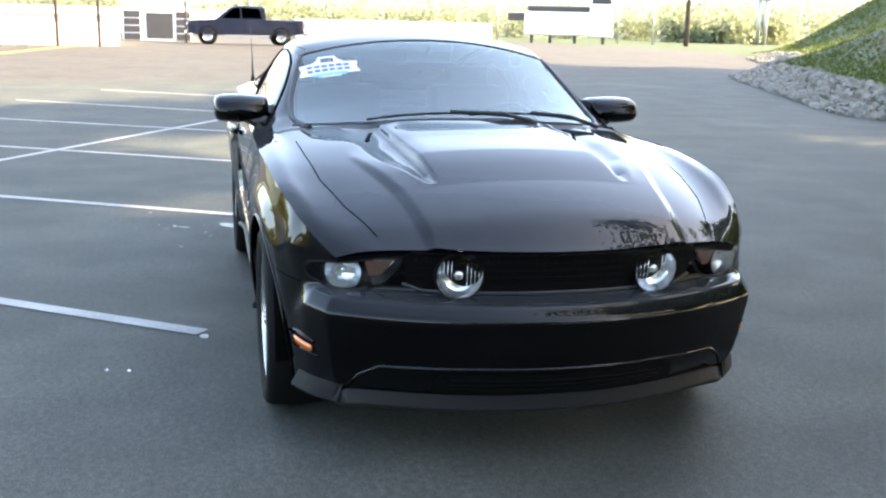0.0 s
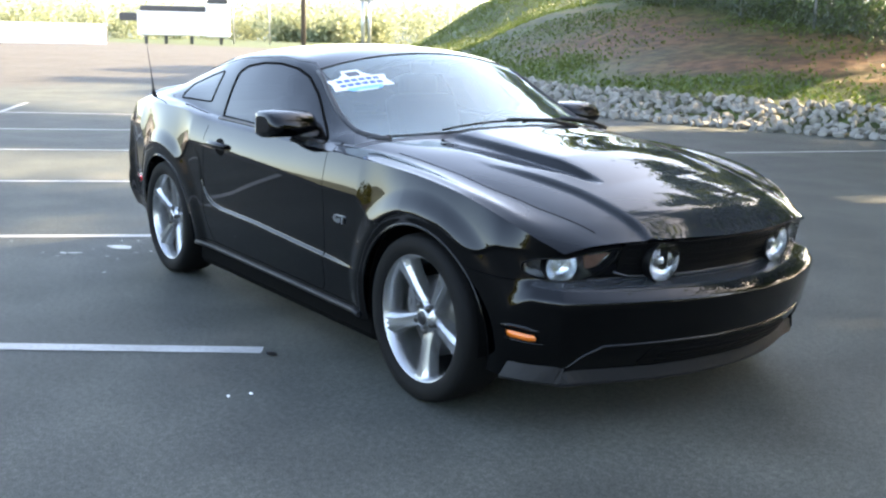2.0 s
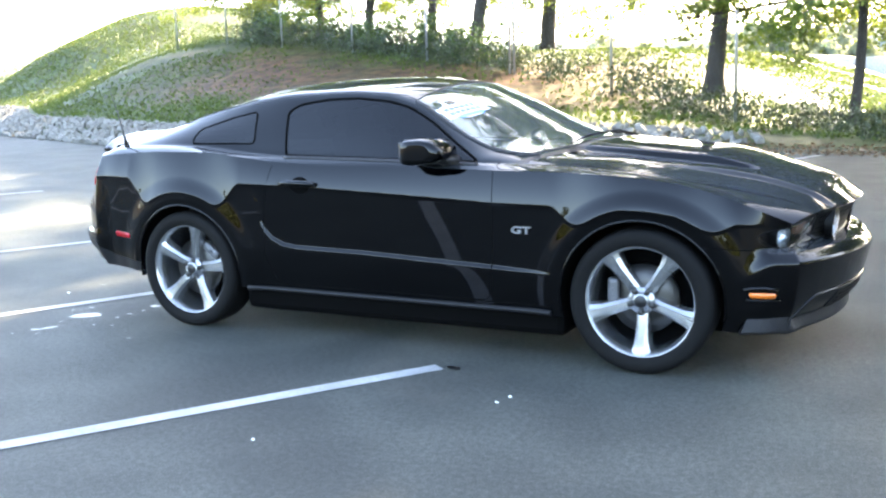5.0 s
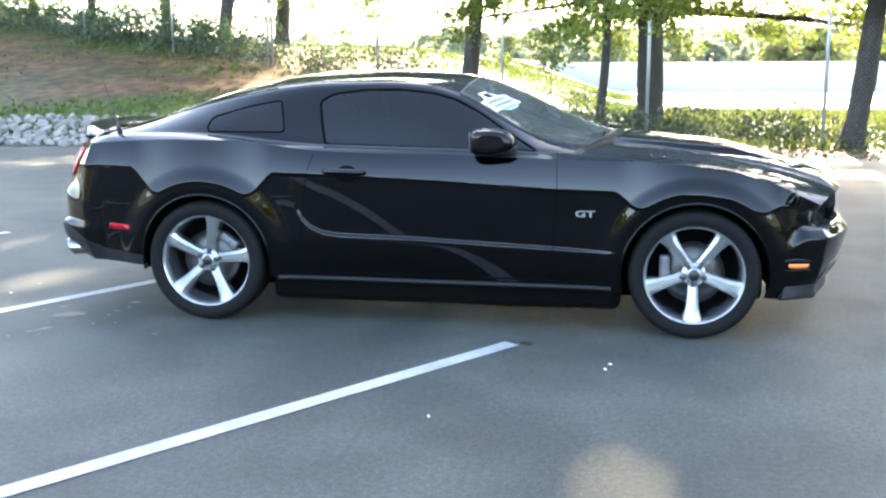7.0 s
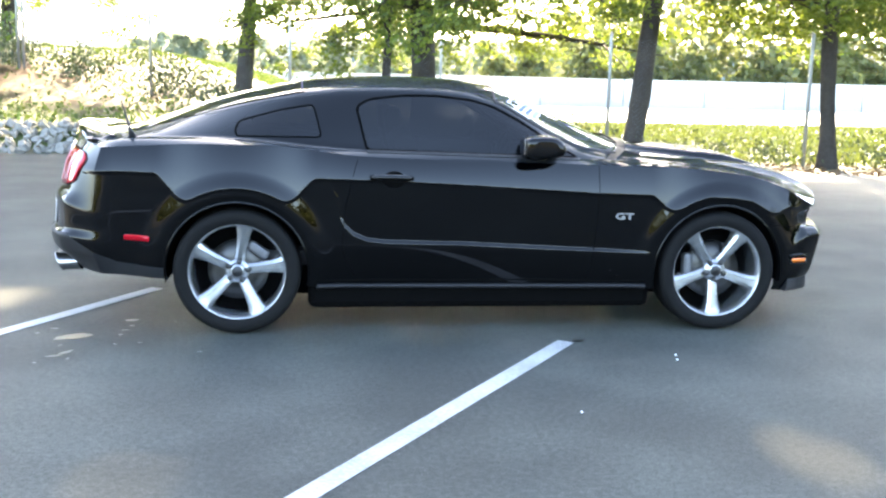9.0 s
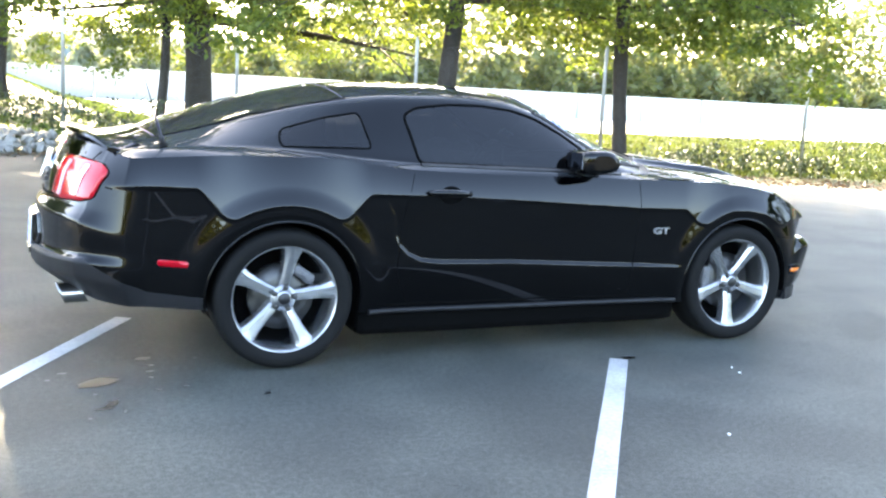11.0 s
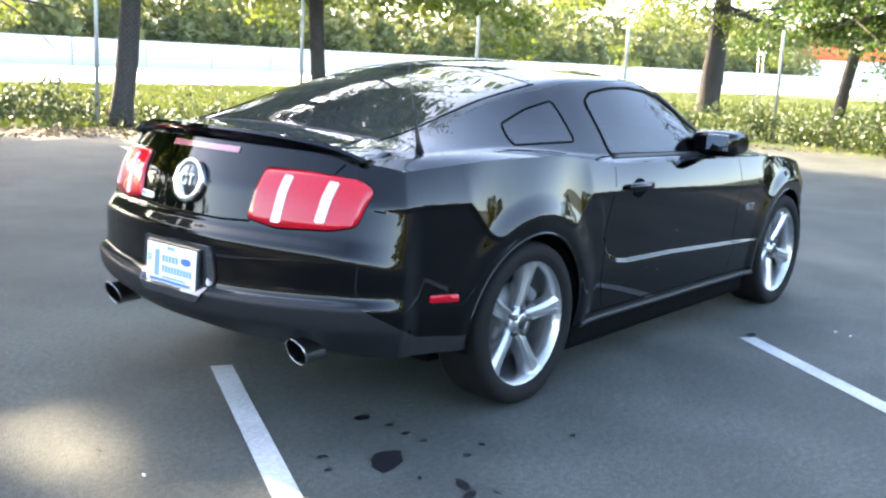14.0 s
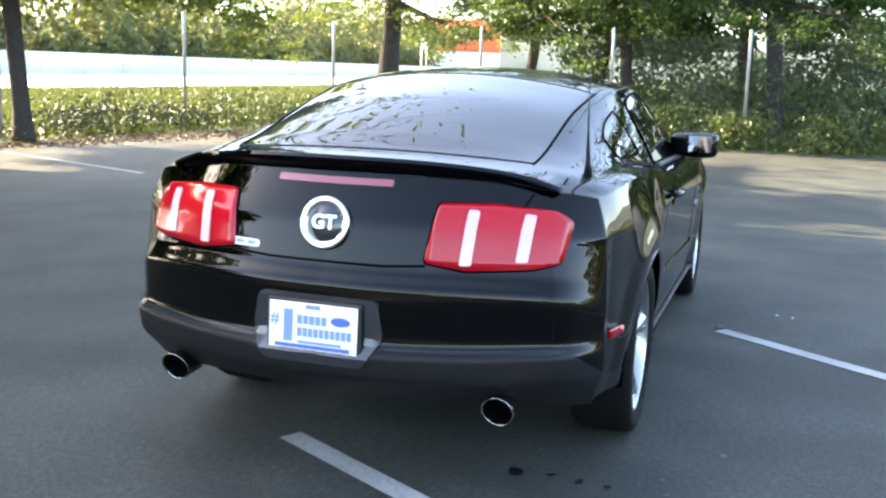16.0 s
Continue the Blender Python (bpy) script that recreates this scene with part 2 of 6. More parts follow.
def ground_z(x, y):
    x, y = np.asarray(x, float), np.asarray(y, float)
    z = 0.016 * np.clip(-x - 12, 0, 33)
    back = y - edge_y(x)
    west = step(2, -6, x)
    z = z + west * step(0.0, 1.7, back) * 0.45 * step(-50, -32, x)
    z = z + west * np.clip(back - 1.7, 0, 9) * 0.172 * step(-52, -30, x)
    hill = 3.68 * np.exp(-((x + 36.8) / 11.1) ** 2 - ((y - 38.3) / 10.1) ** 2) + 0.92 * np.exp(-((x + 21.7) / 8.5) ** 2 - ((y - 24.4) / 8.5) ** 2)
    z = z + hill * step(0.3, 7.3, back)
    z = z + 0.05 * step(0.0, 0.5, back) * (1 - west)
    return z


def sheet(name, xs, ys, fz, mat):
    gx, gy = np.meshgrid(xs, ys, indexing="ij")
    gz = fz(gx, gy)
    n, m = gx.shape
    v = np.stack([gx, gy, gz], -1).reshape(-1, 3)
    k = np.arange(n * m).reshape(n, m)
    f = np.stack([k[:-1, :-1], k[1:, :-1], k[1:, 1:], k[:-1, 1:]], -1).reshape(-1, 4)
    return mesh_of(name, v.tolist(), f.tolist(), mat)


def ground_material():
    """Asphalt on the lot; soil and grass behind its edge, from the height above the lot and noise."""
    m = material("lot_and_bank", (0.055, 0.058, 0.06), 0.7, spec=0.18)
    nt = m.node_tree
    b = nt.nodes["Principled BSDF"]
    co = nt.nodes.new("ShaderNodeTexCoord")

    def tex(scale, detail=5):
        n = nt.nodes.new("ShaderNodeTexNoise")
        n.inputs["Scale"].default_value, n.inputs["Detail"].default_value = scale, detail
        nt.links.new(co.outputs["Object"], n.inputs["Vector"])
        return n

    def ramp(src, a, b_, lo, hi):
        r = nt.nodes.new("ShaderNodeValToRGB")
        r.color_ramp.elements[0].position, r.color_ramp.elements[0].color = a, (*lo, 1)
        r.color_ramp.elements[1].position, r.color_ramp.elements[1].color = b_, (*hi, 1)
        nt.links.new(src, r.inputs[0])
        return r

    def mixed(fac, a, c, kind="MIX"):
        n = nt.nodes.new("ShaderNodeMix")
        n.data_type, n.blend_type = "RGBA", kind
        if isinstance(fac, float):
            n.inputs["Factor"].default_value = fac
        else:
            nt.links.new(fac, n.inputs["Factor"])
        nt.links.new(a, n.inputs["A"])
        nt.links.new(c, n.inputs["B"])
        return n.outputs["Result"]

    wide, fine, mid = tex(0.55, 9), tex(140, 3), tex(3.0, 6)
    tar = ramp(wide.outputs["Fac"], 0.35, 0.7, (0.0480, 0.0525, 0.0468), (0.0645, 0.0700, 0.0622))
    chips = ramp(fine.outputs["Fac"], 0.35, 0.72, (0.62, 0.62, 0.62), (1.5, 1.5, 1.47))
    grit = tex(38, 4)
    specks = ramp(grit.outputs["Fac"], 0.38, 0.70, (0.80, 0.80, 0.80), (1.26, 1.26, 1.25))
    tar_b = mixed(1.0, tar.outputs[0], specks.outputs[0], "MULTIPLY")
    blotch = tex(1.3, 8)
    worn = ramp(blotch.outputs["Fac"], 0.40, 0.66, (0.80, 0.80, 0.81), (1.20, 1.19, 1.18))
    tar_b = mixed(1.0, tar_b, worn.outputs[0], "MULTIPLY")
    tar = mixed(1.0, tar_b, chips.outputs[0], "MULTIPLY")
    smear = tex(0.42, 10)
    dusty = ramp(smear.outputs["Fac"], 0.60, 0.74, (0, 0, 0), (0.55, 0.55, 0.55))
    dust = nt.nodes.new("ShaderNodeRGB")
    dust.outputs[0].default_value = (0.125, 0.115, 0.093, 1)
    tar = mixed(dusty.outputs[0], tar, dust.outputs[0])
    turf = tex(0.45, 7)
    lush = ramp(turf.outputs["Fac"], 0.36, 0.60, (0.055, 0.062, 0.016), (0.040, 0.062, 0.013))
    dirt = ramp(turf.outputs["Fac"], 0.44, 0.66, (0.125, 0.056, 0.028), (0.070, 0.054, 0.020))
    bare = nt.nodes.new("ShaderNodeAttribute")
    bare.attribute_name = "bare"
    soil = mixed(bare.outputs["Fac"], lush.outputs[0], dirt.outputs[0])
    clods = ramp(mid.outputs["Fac"], 0.35, 0.68, (0.45, 0.45, 0.45), (1.5, 1.5, 1.45))
    soil_c = mixed(1.0, soil, clods.outputs[0], "MULTIPLY")
    # tan tone for the far lot: its sunlight is put into the asphalt colour
    old = ramp(mid.outputs["Fac"], 0.3, 0.7, (0.041, 0.0365, 0.030), (0.070, 0.0625, 0.053))
    sun_tint = nt.nodes.new("ShaderNodeAttribute")
    sun_tint.attribute_name = "sun_tint"
    tar = mixed(sun_tint.outputs["Fac"], tar, old.outputs[0])
    attr = nt.nodes.new("ShaderNodeAttribute")
    attr.attribute_name = "bank"
    col = mixed(attr.outputs["Fac"], tar, soil_c)
    nt.links.new(col, b.inputs["Base Color"])
    rough = nt.nodes.new("ShaderNodeMapRange")
    rough.inputs["To Min"].default_value, rough.inputs["To Max"].default_value = 0.60, 0.80
    nt.links.new(wide.outputs["Fac"], rough.inputs[0])
    nt.links.new(rough.outputs[0], b.inputs["Roughness"])
    b.inputs["Specular IOR Level"].default_value = 0.26
    bump = nt.nodes.new("ShaderNodeBump")
    bump.inputs["Strength"].default_value, bump.inputs["Distance"].default_value = 0.5, 0.006
    nt.links.new(fine.outputs["Fac"], bump.inputs["Height"])
    nt.links.new(bump.outputs[0], b.inputs["Normal"])
    return m


near = np.arange(-56, 30.01, 0.4)
far = np.array([45, 70, 110, 180, 300, 500, 900])
gxs = np.concatenate([-far[::-1] - 20, near, far])
gys = np.concatenate([-far[::-1], np.arange(-30, 54.01, 0.4), far + 20])
ground_me = sheet("ground", gxs, gys, ground_z, ground_material())
bank = ground_me.attributes.new("bank", "FLOAT", "POINT")
co = np.array([v.co[:] for v in ground_me.vertices])
back = co[:, 1] - edge_y(co[:, 0])
# how much of the painted sunlit tan each place takes
sun_tint = ground_me.attributes.new("sun_tint", "FLOAT", "POINT")
sun_tint.data.foreach_set("value", step(-19.0, -21.5, co[:, 0] + 0.35 * co[:, 1]).astype(np.float32))
def bareness(x, b):
    """Where the bank has worn to reddish dirt."""
    return 0.95 * step(-26, -15, x) * step(2.8, 4.2, b + 0.7 * np.sin(x * 0.9)) * step(-2.0, -6.0, x) * step(10.5, 7.5, b)


bare_at = ground_me.attributes.new("bare", "FLOAT", "POINT")
bare_at.data.foreach_set("value", bareness(co[:, 0], back).astype(np.float32))
bank.data.foreach_set("value", np.clip(back / 0.4, 0, 1).astype(np.float32))
ground = tagged(new("ground", ground_me), "dark grey asphalt parking lot with grassy soil bank", "ground", kind="structure")

def stripe(a, b, width=0.097, label="worn white painted parking line on asphalt"):
    a, b = Vector((*a, 0)), Vector((*b, 0))
    n = (b - a).length
    d = (b - a).normalized()
    side = Vector((-d.y, d.x, 0)) * width / 2
    cuts = max(2, int(n / 0.4))
    verts, faces = [], []
    for i in range(cuts + 1):
        p = a + d * n * i / cuts
        for sgn in (-1, 1):
            q = p + side * sgn * (1 + 0.06 * noise.noise((p.x * 9, p.y * 9, sgn)))
            verts.append((q.x, q.y, float(ground_z(q.x, q.y)) + 0.004))
    for i in range(cuts):
        faces.append((2 * i, 2 * i + 1, 2 * i + 3, 2 * i + 2))
    ob = new("parking_line", mesh_of("parking_line", verts, faces, PAINT_LINE, False))
    return tagged(ob, label, "road marking", "parking lines", "structure")


CROSS = (Vector((-1.2, -5.5)), Vector((-0.898, 0.44)))
for k in range(0, 6):
    p = Vector((0.425 - 2.40 * k, -1.128 + 1.46 * k))
    d = Vector(((-0.580, -0.8146), (-0.492, -0.8706))[min(k, 1)] if k < 2 else (-0.5, -0.866))
    r = p - CROSS[0]
    reach_to = (CROSS[1].x * r.y - CROSS[1].y * r.x) / (CROSS[1].y * d.x - CROSS[1].x * d.y)
    q = p + d * reach_to
    stripe(p, q - d * 0.06)
    stripe(q + d * 0.06, q + d * 4.7)
stripe(CROSS[0], CROSS[0] + CROSS[1] * 17)
YELLOW = material("yellow_paint", (0.42, 0.26, 0.05), 0.7, spread=0.3, grain=0.2, scale=30, big=2)
kerb_line = stripe((-30.5, -8.0), (-50, -4.6), 0.35, "faded yellow line along the far building")
kerb_line.data.materials[0] = YELLOW
for x, y in ((-4.2, 8.1), (-0.65, 8.0), (2.0, 5.95), (5.3, 6.1)):
    stripe((x, y), (x + 1.25, y + 3.3))

# ---- road, barrier wall and distance ----
def prism(name, pts, thick, h0, h1, mat, label, category, kind="structure"):
    bm = bmesh.new()
    for (x0, y0), (x1, y1) in zip(pts, pts[1:]):
        d = Vector((x1 - x0, y1 - y0, 0))
        n = d.length
        box(bm, (x0 + x1) / 2, (y0 + y1) / 2, (h0 + h1) / 2, n, thick, h1 - h0, Matrix.Rotation(math.atan2(d.y, d.x), 3, "Z"))
    return tagged(part(name, bm, mat), label, category, kind=kind)


prism("road", [(-70, 38.5), (215, 38.5)], 23, 0.02, 0.10, CONCRETE, "sunlit pale concrete highway behind the fence", "road")
wall = thing("wall_highway", (0, 0, 0), 0, "long pale concrete barrier wall along the highway", "wall", kind="structure")
for k in range(-9, 38):
    bm = bmesh.new()
    box(bm, 12 + 5 * k + 2.48, 51.5, 0.85, 4.94, 0.35, 1.75, bevel=0.03)
    part("panel", bm, CONCRETE, wall)

# ---- trees ----
def leaf_mesh(name, centres, size, mat, squash=0.6, droop=0.0):
    """Small leaf blades, one island each, round the given places."""
    n = len(centres)
    a = rng.normal(size=(n, 3))
    a[:, 2] = a[:, 2] * squash - droop
    a /= np.linalg.norm(a, axis=1)[:, None]
    b = np.cross(a, rng.normal(size=(n, 3)))
    b /= np.linalg.norm(b, axis=1)[:, None] + 1e-9
    s = (size * rng.uniform(0.6, 1.35, n))[:, None]
    c = np.asarray(centres)
    v = np.stack([c - a * s * 0.5, c + b * s * 0.26, c + a * s * 0.5, c - b * s * 0.26], 1).reshape(-1, 3)
    me = bpy.data.meshes.new(name)
    me.vertices.add(4 * n)
    me.vertices.foreach_set("co", v.astype(np.float32).ravel())
    me.loops.add(4 * n)
    me.loops.foreach_set("vertex_index", np.arange(4 * n, dtype=np.int32))
    me.polygons.add(n)
    me.polygons.foreach_set("loop_start", np.arange(0, 4 * n, 4, dtype=np.int32))
    me.polygons.foreach_set("loop_total", np.full(n, 4, dtype=np.int32))
    me.materials.append(mat)
    me.update()
    me.validate()
    return me


# gaps in the canopy, by the place on the ground that their sunlight reaches: x, y and half widths
GAPS = [(-3.3, -0.95, 0.42, 0.5), (-2.75, -1.35, 0.32, 0.6), (-2.9, -0.1, 0.25, 0.35), (-1.5, -2.9, 0.2, 0.15), (1.0, -2.85, 0.12, 0.08), (-1.5, 8.9, 0.9, 0.4), (-3.2, 13.4, 1.6, 0.7), (-0.6, 6.0, 0.5, 0.3), (1.85, 1.7, 0.16, 0.12)]


def open_sky(points, x, y, z):
    """The leaves that stand in no gap."""
    p = np.asarray(points) + np.array([x, y, z])
    k = p[:, 2] / aim.z
    gx, gy = p[:, 0] - aim.x * k, p[:, 1] - aim.y * k
    # the crowns end above; their last twigs are thin
    keep = (gy > -11.0 + 0.5 * np.sin(gx * 1.3)) | (gx < -1.5) | (p[:, 2] < 5.5) | (rng.uniform(0, 1, len(p)) < 0.12)
    # on the open east side the crowns stay low
    keep &= ~((p[:, 2] > 5.5) & ((gx > 4.2) & (gy < -1.0))) | (rng.uniform(0, 1, len(p)) < 0.06)
    for cx, cy, rx, ry in GAPS:
        keep &= (((gx - cx) / (rx + 0.12)) ** 2 + ((gy - cy) / (ry + 0.12)) ** 2 > 1) | (rng.uniform(0, 1, len(p)) < 0.035)
    return np.asarray(points)[keep]


def tree(x, y, height, r, lean=(0, 0), clear=3.0, reach=4.5, low=2.2, leaf=LEAF_A, seed=1, label="", dense=1.0, lower=6, wide=1.0):
    """A tapered trunk with limbs, and leaves in pads along the limbs; low: how far down the outer boughs hang."""
    rd = random.Random(seed)
    z0 = float(ground_z(x, y)) - 0.05
    ob = thing("tree", (x, y, z0), 0, label or "tall leafy tree with rough grey-brown trunk behind the fence", "tree", "trees along the fence")
    bm = bmesh.new()
    top = height * 0.8
    def at(h):
        k = h / top
        return Vector((lean[0] * h + 0.12 * math.sin(h * 0.8 + seed), lean[1] * h + 0.1 * math.cos(h * 0.7 + seed), h))
    hs = [0, 0.15, 0.5, 1.2, 2.0, 3.0, 4.2, 5.6, 7.2, 9.0, top]
    tube(bm, [at(h) for h in hs], [r * (1.45 if h == 0 else 1.2 if h < 0.3 else 1.0 - 0.85 * h / top) for h in hs], 12)
    for f in range(2):
        for v in bm.verts:
            v.co += Vector((noise.noise(v.co * 5 + Vector((seed, f, 0))), noise.noise(v.co * 5 + Vector((0, seed, f))), 0)) * r * 0.12
    part("trunk", bm, BARK, ob)
    limbs = bmesh.new()
    fine, coarse = [], []
    n = int((14 + 0.45 * height) * dense)
    for k in range(-lower, n):
        h = clear + (top - clear) * (k + 0.3) / n if k >= 0 else clear + 0.3 - 0.35 * k
        a = k * 2.399 + rd.uniform(-0.4, 0.4)
        spread = reach * (1.05 - 0.55 * max(0, (h - clear) / (top - clear)) ** 1.5) * rd.uniform(0.7, 1.1) * (wide if h > clear + 3.5 else 1.0)
        rise = rd.uniform(0.1, 0.45) * spread if h > clear + 1.5 else rd.uniform(-0.1, 0.25) * spread
        p0 = at(h)
        d = Vector((math.cos(a), math.sin(a), 0))
        p1 = p0 + d * spread * 0.5 + Vector((0, 0, rise))
        hang = (h - low) * 0.55 if h < clear + 2.5 and k >= 0 else rd.uniform(0.0, 1.2) if k >= 0 else h + rise - low - rd.uniform(0, 1.1)
        p2 = p0 + d * spread + Vector((rd.uniform(-0.5, 0.5), rd.uniform(-0.5, 0.5), rise - hang))
        pts = [p0 * (1 - u) ** 2 + p1 * 2 * u * (1 - u) + p2 * u * u for u in (0, 0.25, 0.5, 0.75, 1)]
        r0 = r * (0.42 - 0.2 * max(k, 0) / n if k >= 0 else 0.22)
        tube(limbs, pts, [r0, r0 * 0.7, r0 * 0.5, r0 * 0.32, r0 * 0.12], 6)
        for j in range(9):
            u = rd.uniform(0.28, 1.0)
            q = p0 * (1 - u) ** 2 + p1 * 2 * u * (1 - u) + p2 * u * u
            e = q + Vector((rd.uniform(-1, 1), rd.uniform(-1, 1), rd.uniform(-0.75, 0.35))) * (0.5 + 0.22 * spread)
            mid = (q + e) / 2 + Vector((0, 0, 0.12))
            tube(limbs, [q, mid, e], [r0 * 0.22, r0 * 0.14, 0.006], 4)
            seen = e.z < 5.0
            if seen and j > 6:
                continue
            for u2 in ((0.6, 1.0) if seen else (0.45, 0.75, 1.0)):
                c = q.lerp(e, u2)
                m = int((165 if seen else 62) * dense)
                pts2 = np.array(c[:]) + rng.normal(size=(m, 3)) * np.array([0.26, 0.26, 0.11]) * (1.0 if seen else 2.0)
                (fine if seen else coarse).append(pts2)
    part("bough", limbs, BARK, ob)
    if fine:
        part("lower_leaves", leaf_mesh("leaves", open_sky(np.concatenate(fine), x, y, z0), 0.108, leaf, 0.7, 0.35), leaf, ob, "yellow-green leaves lit from behind")
    if coarse:
        part("crown", leaf_mesh("crown", open_sky(np.concatenate(coarse), x, y, z0), 0.33, LEAF_C if leaf is LEAF_A else leaf, 0.6, 0.2), leaf, ob, "dense green crown")
    return ob


tree(-10.2, 21.4, 23, 0.20, (0.20, 0.0), 2.8, 4.4, 1.9, LEAF_A, 3, dense=0.9)
tree(-11.3, 30.0, 14, 0.30, (0.03, 0), 2.6, 5.0, 1.6, LEAF_A, 4, dense=0.9)
tree(-2.6, 18.6, 9.5, 0.23, (0.0, 0), 3.6, 3.8, 2.4, LEAF_A, 5)
tree(0.55, 16.8, 17, 0.11, (0.0, 0), 3.0, 3.2, 2.0, LEAF_A, 6, dense=0.8)
tree(1.6, 18.8, 26, 0.34, (0.0, 0), 2.6, 6.8, 1.9, LEAF_A, 7, dense=1.15, lower=11)
tree(4.75, 11.9, 21, 0.19, (0.19, 0.02), 2.9, 4.8, 2.3, LEAF_A, 8, lower=3, wide=1.45)
tree(7.9, 10.3, 20, 0.15, (0.02, 0.0), 2.9, 4.2, 2.4, LEAF_A, 9, lower=3, wide=2.3, dense=1.5)
tree(-17.5, 27.5, 12, 0.18, (0.05, 0), 2.2, 4.0, 1.2, LEAF_A, 10, dense=0.8)
tree(-14.0, 26.0, 12, 0.17, (-0.05, 0), 2.4, 4.0, 1.2, LEAF_A, 11, dense=0.8)
tree(-20.5, 28.5, 13, 0.17, (0.04, 0), 2.0, 4.2, 0.8, LEAF_A, 21, dense=0.9)
tree(-25.0, 30.5, 12, 0.17, (0.0, 0), 2.0, 4.2, 0.8, LEAF_A, 22, dense=0.9)
tree(26.5, 11.2, 13, 0.40, (0.0, 0), 3.4, 5.0, 2.6, LEAF_A, 12, dense=0.9, lower=4)
# thicket trees take the darker leaves; their shade is put into that colour
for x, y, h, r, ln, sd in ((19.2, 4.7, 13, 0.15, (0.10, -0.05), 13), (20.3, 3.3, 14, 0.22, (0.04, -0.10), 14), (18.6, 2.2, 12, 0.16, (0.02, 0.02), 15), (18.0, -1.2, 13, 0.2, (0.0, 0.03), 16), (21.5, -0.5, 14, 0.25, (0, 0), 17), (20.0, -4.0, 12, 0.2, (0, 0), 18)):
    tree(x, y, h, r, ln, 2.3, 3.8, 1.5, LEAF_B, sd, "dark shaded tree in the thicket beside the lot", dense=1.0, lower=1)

# ---- fence ----
POSTS = [(-24.5, 24.6), (-21.4, 23.8), (-18.2, 22.8), (-14.6, 21.6), (-11.3, 20.4), (-7.84, 18.6), (-4.6, 16.8), (-1.5, 15.2), (1.5, 13.6), (4.4, 11.75), (7.55, 10.3), (11.9, 9.75), (15.0, 8.0), (16.2, 5.0), (15.6, 2.0), (15.3, -0.7), (15.6, -3.6)]
fence = thing("fence", (0, 0, 0), 0, "galvanised chain-link fence with slim round posts", "fence")
for k, (x, y) in enumerate(POSTS):
    z = float(ground_z(x, y))
    for off in ((-0.06, 0.06) if k == 5 else (0,)):
        bm = bmesh.new()
        tube(bm, [(x + off, y, z - 0.1), (x + off, y, z + 2.25), (x + off, y, z + 2.3)], [0.033, 0.033, 0.02], 10)
        part("post", bm, GALV, fence)
for (x0, y0), (x1, y1) in zip(POSTS, POSTS[1:]):
    a, b = Vector((x0, y0, float(ground_z(x0, y0)) + 0.05)), Vector((x1, y1, float(ground_z(x1, y1)) + 0.05))
    n, h, gap = (b - a).length, 2.1, 0.085
    d, up = (b - a) / n, Vector((0, 0, 1))
    side = d.cross(up).normalized() * 0.0016
    verts, faces = [], []
    for sg in (1, -1):
        for i in range(int((n + h) / gap)):
            s0 = i * gap - h if sg > 0 else i * gap
            s1 = s0 + h if sg > 0 else s0 - h
            c0, c1 = max(0, min(n, s0)), max(0, min(n, s1))
            if abs(c1 - c0) < 0.02:
                continue
            z0, z1 = (c0 - s0) / (s1 - s0) * h, (c1 - s0) / (s1 - s0) * h
            p, q = a + d * c0 + up * z0, a + d * c1 + up * z1
            w = (q - p).cross(d.cross(up)).normalized() * 0.0010
            m = len(verts)
            verts += [p - w + side * sg, p + w + side * sg, q + w + side * sg, q - w + side * sg]
            faces.append((m, m + 1, m + 2, m + 3))
    part("chain_link", mesh_of("chain_link", verts, faces, WIRE, False), WIRE, fence)

# ---- weeds along the fence, grass on the bank ----
def scatter_weeds(name, pts, height, count, size, mat, label):
    """Stems of leaves standing on the ground round the given line."""
    out = []
    for x, y, w in pts:
        hh = height * rng.uniform(0.45, 1.15)
        m = count
        u = rng.uniform(0, 1, m) ** 0.8
        p = np.stack([x + rng.normal(size=m) * w, y + rng.normal(size=m) * w, u * hh], 1)
        p[:, 2] += ground_z(p[:, 0], p[:, 1])
        out.append(p)
    return tagged(new(name, leaf_mesh(name, np.concatenate(out), size, mat, 1.6)), label, "weeds", kind="stuff")


line, sparse = [], []
for (x0, y0), (x1, y1) in zip(POSTS[8:], POSTS[9:]):
    for u in np.linspace(0, 1, 26):
        spot = (x0 + (x1 - x0) * u + rng.normal() * 0.25, y0 + (y1 - y0) * u + rng.uniform(-0.15, 0.9), rng.uniform(0.12, 0.3))
        (line if rng.uniform() < step(7.5, 11.0, spot[0]) else sparse).append(spot)
# up to x=12.5 the weeds take the copy with painted shade
scatter_weeds("fence_weeds", [p for p in line if p[0] > 12.5], 0.74, 120, 0.085, WEED, "tall green weeds growing through the fence")
scatter_weeds("fence_weeds", [p for p in line if p[0] <= 12.5], 0.70, 120, 0.085, WEED_SHADED, "weeds growing through the fence, darkened as in shade")
scatter_weeds("fence_weeds", sparse, 0.50, 42, 0.075, WEED_SHADED, "thin weeds at the foot of the fence, darkened as in shade")
line = []
for (x0, y0), (x1, y1) in zip(POSTS[1:9], POSTS[2:10]):
    for u in np.linspace(0, 1, 16):
        line.append((x0 + (x1 - x0) * u + rng.normal() * 0.3, y0 + (y1 - y0) * u + rng.uniform(-0.2, 1.2), rng.uniform(0.15, 0.35)))
hedge = [(x, y + 0.7, w) for x, y, w in line if x < -8.5 for _ in (0, 1)]
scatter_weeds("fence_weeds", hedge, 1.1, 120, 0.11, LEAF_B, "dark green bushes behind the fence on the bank")
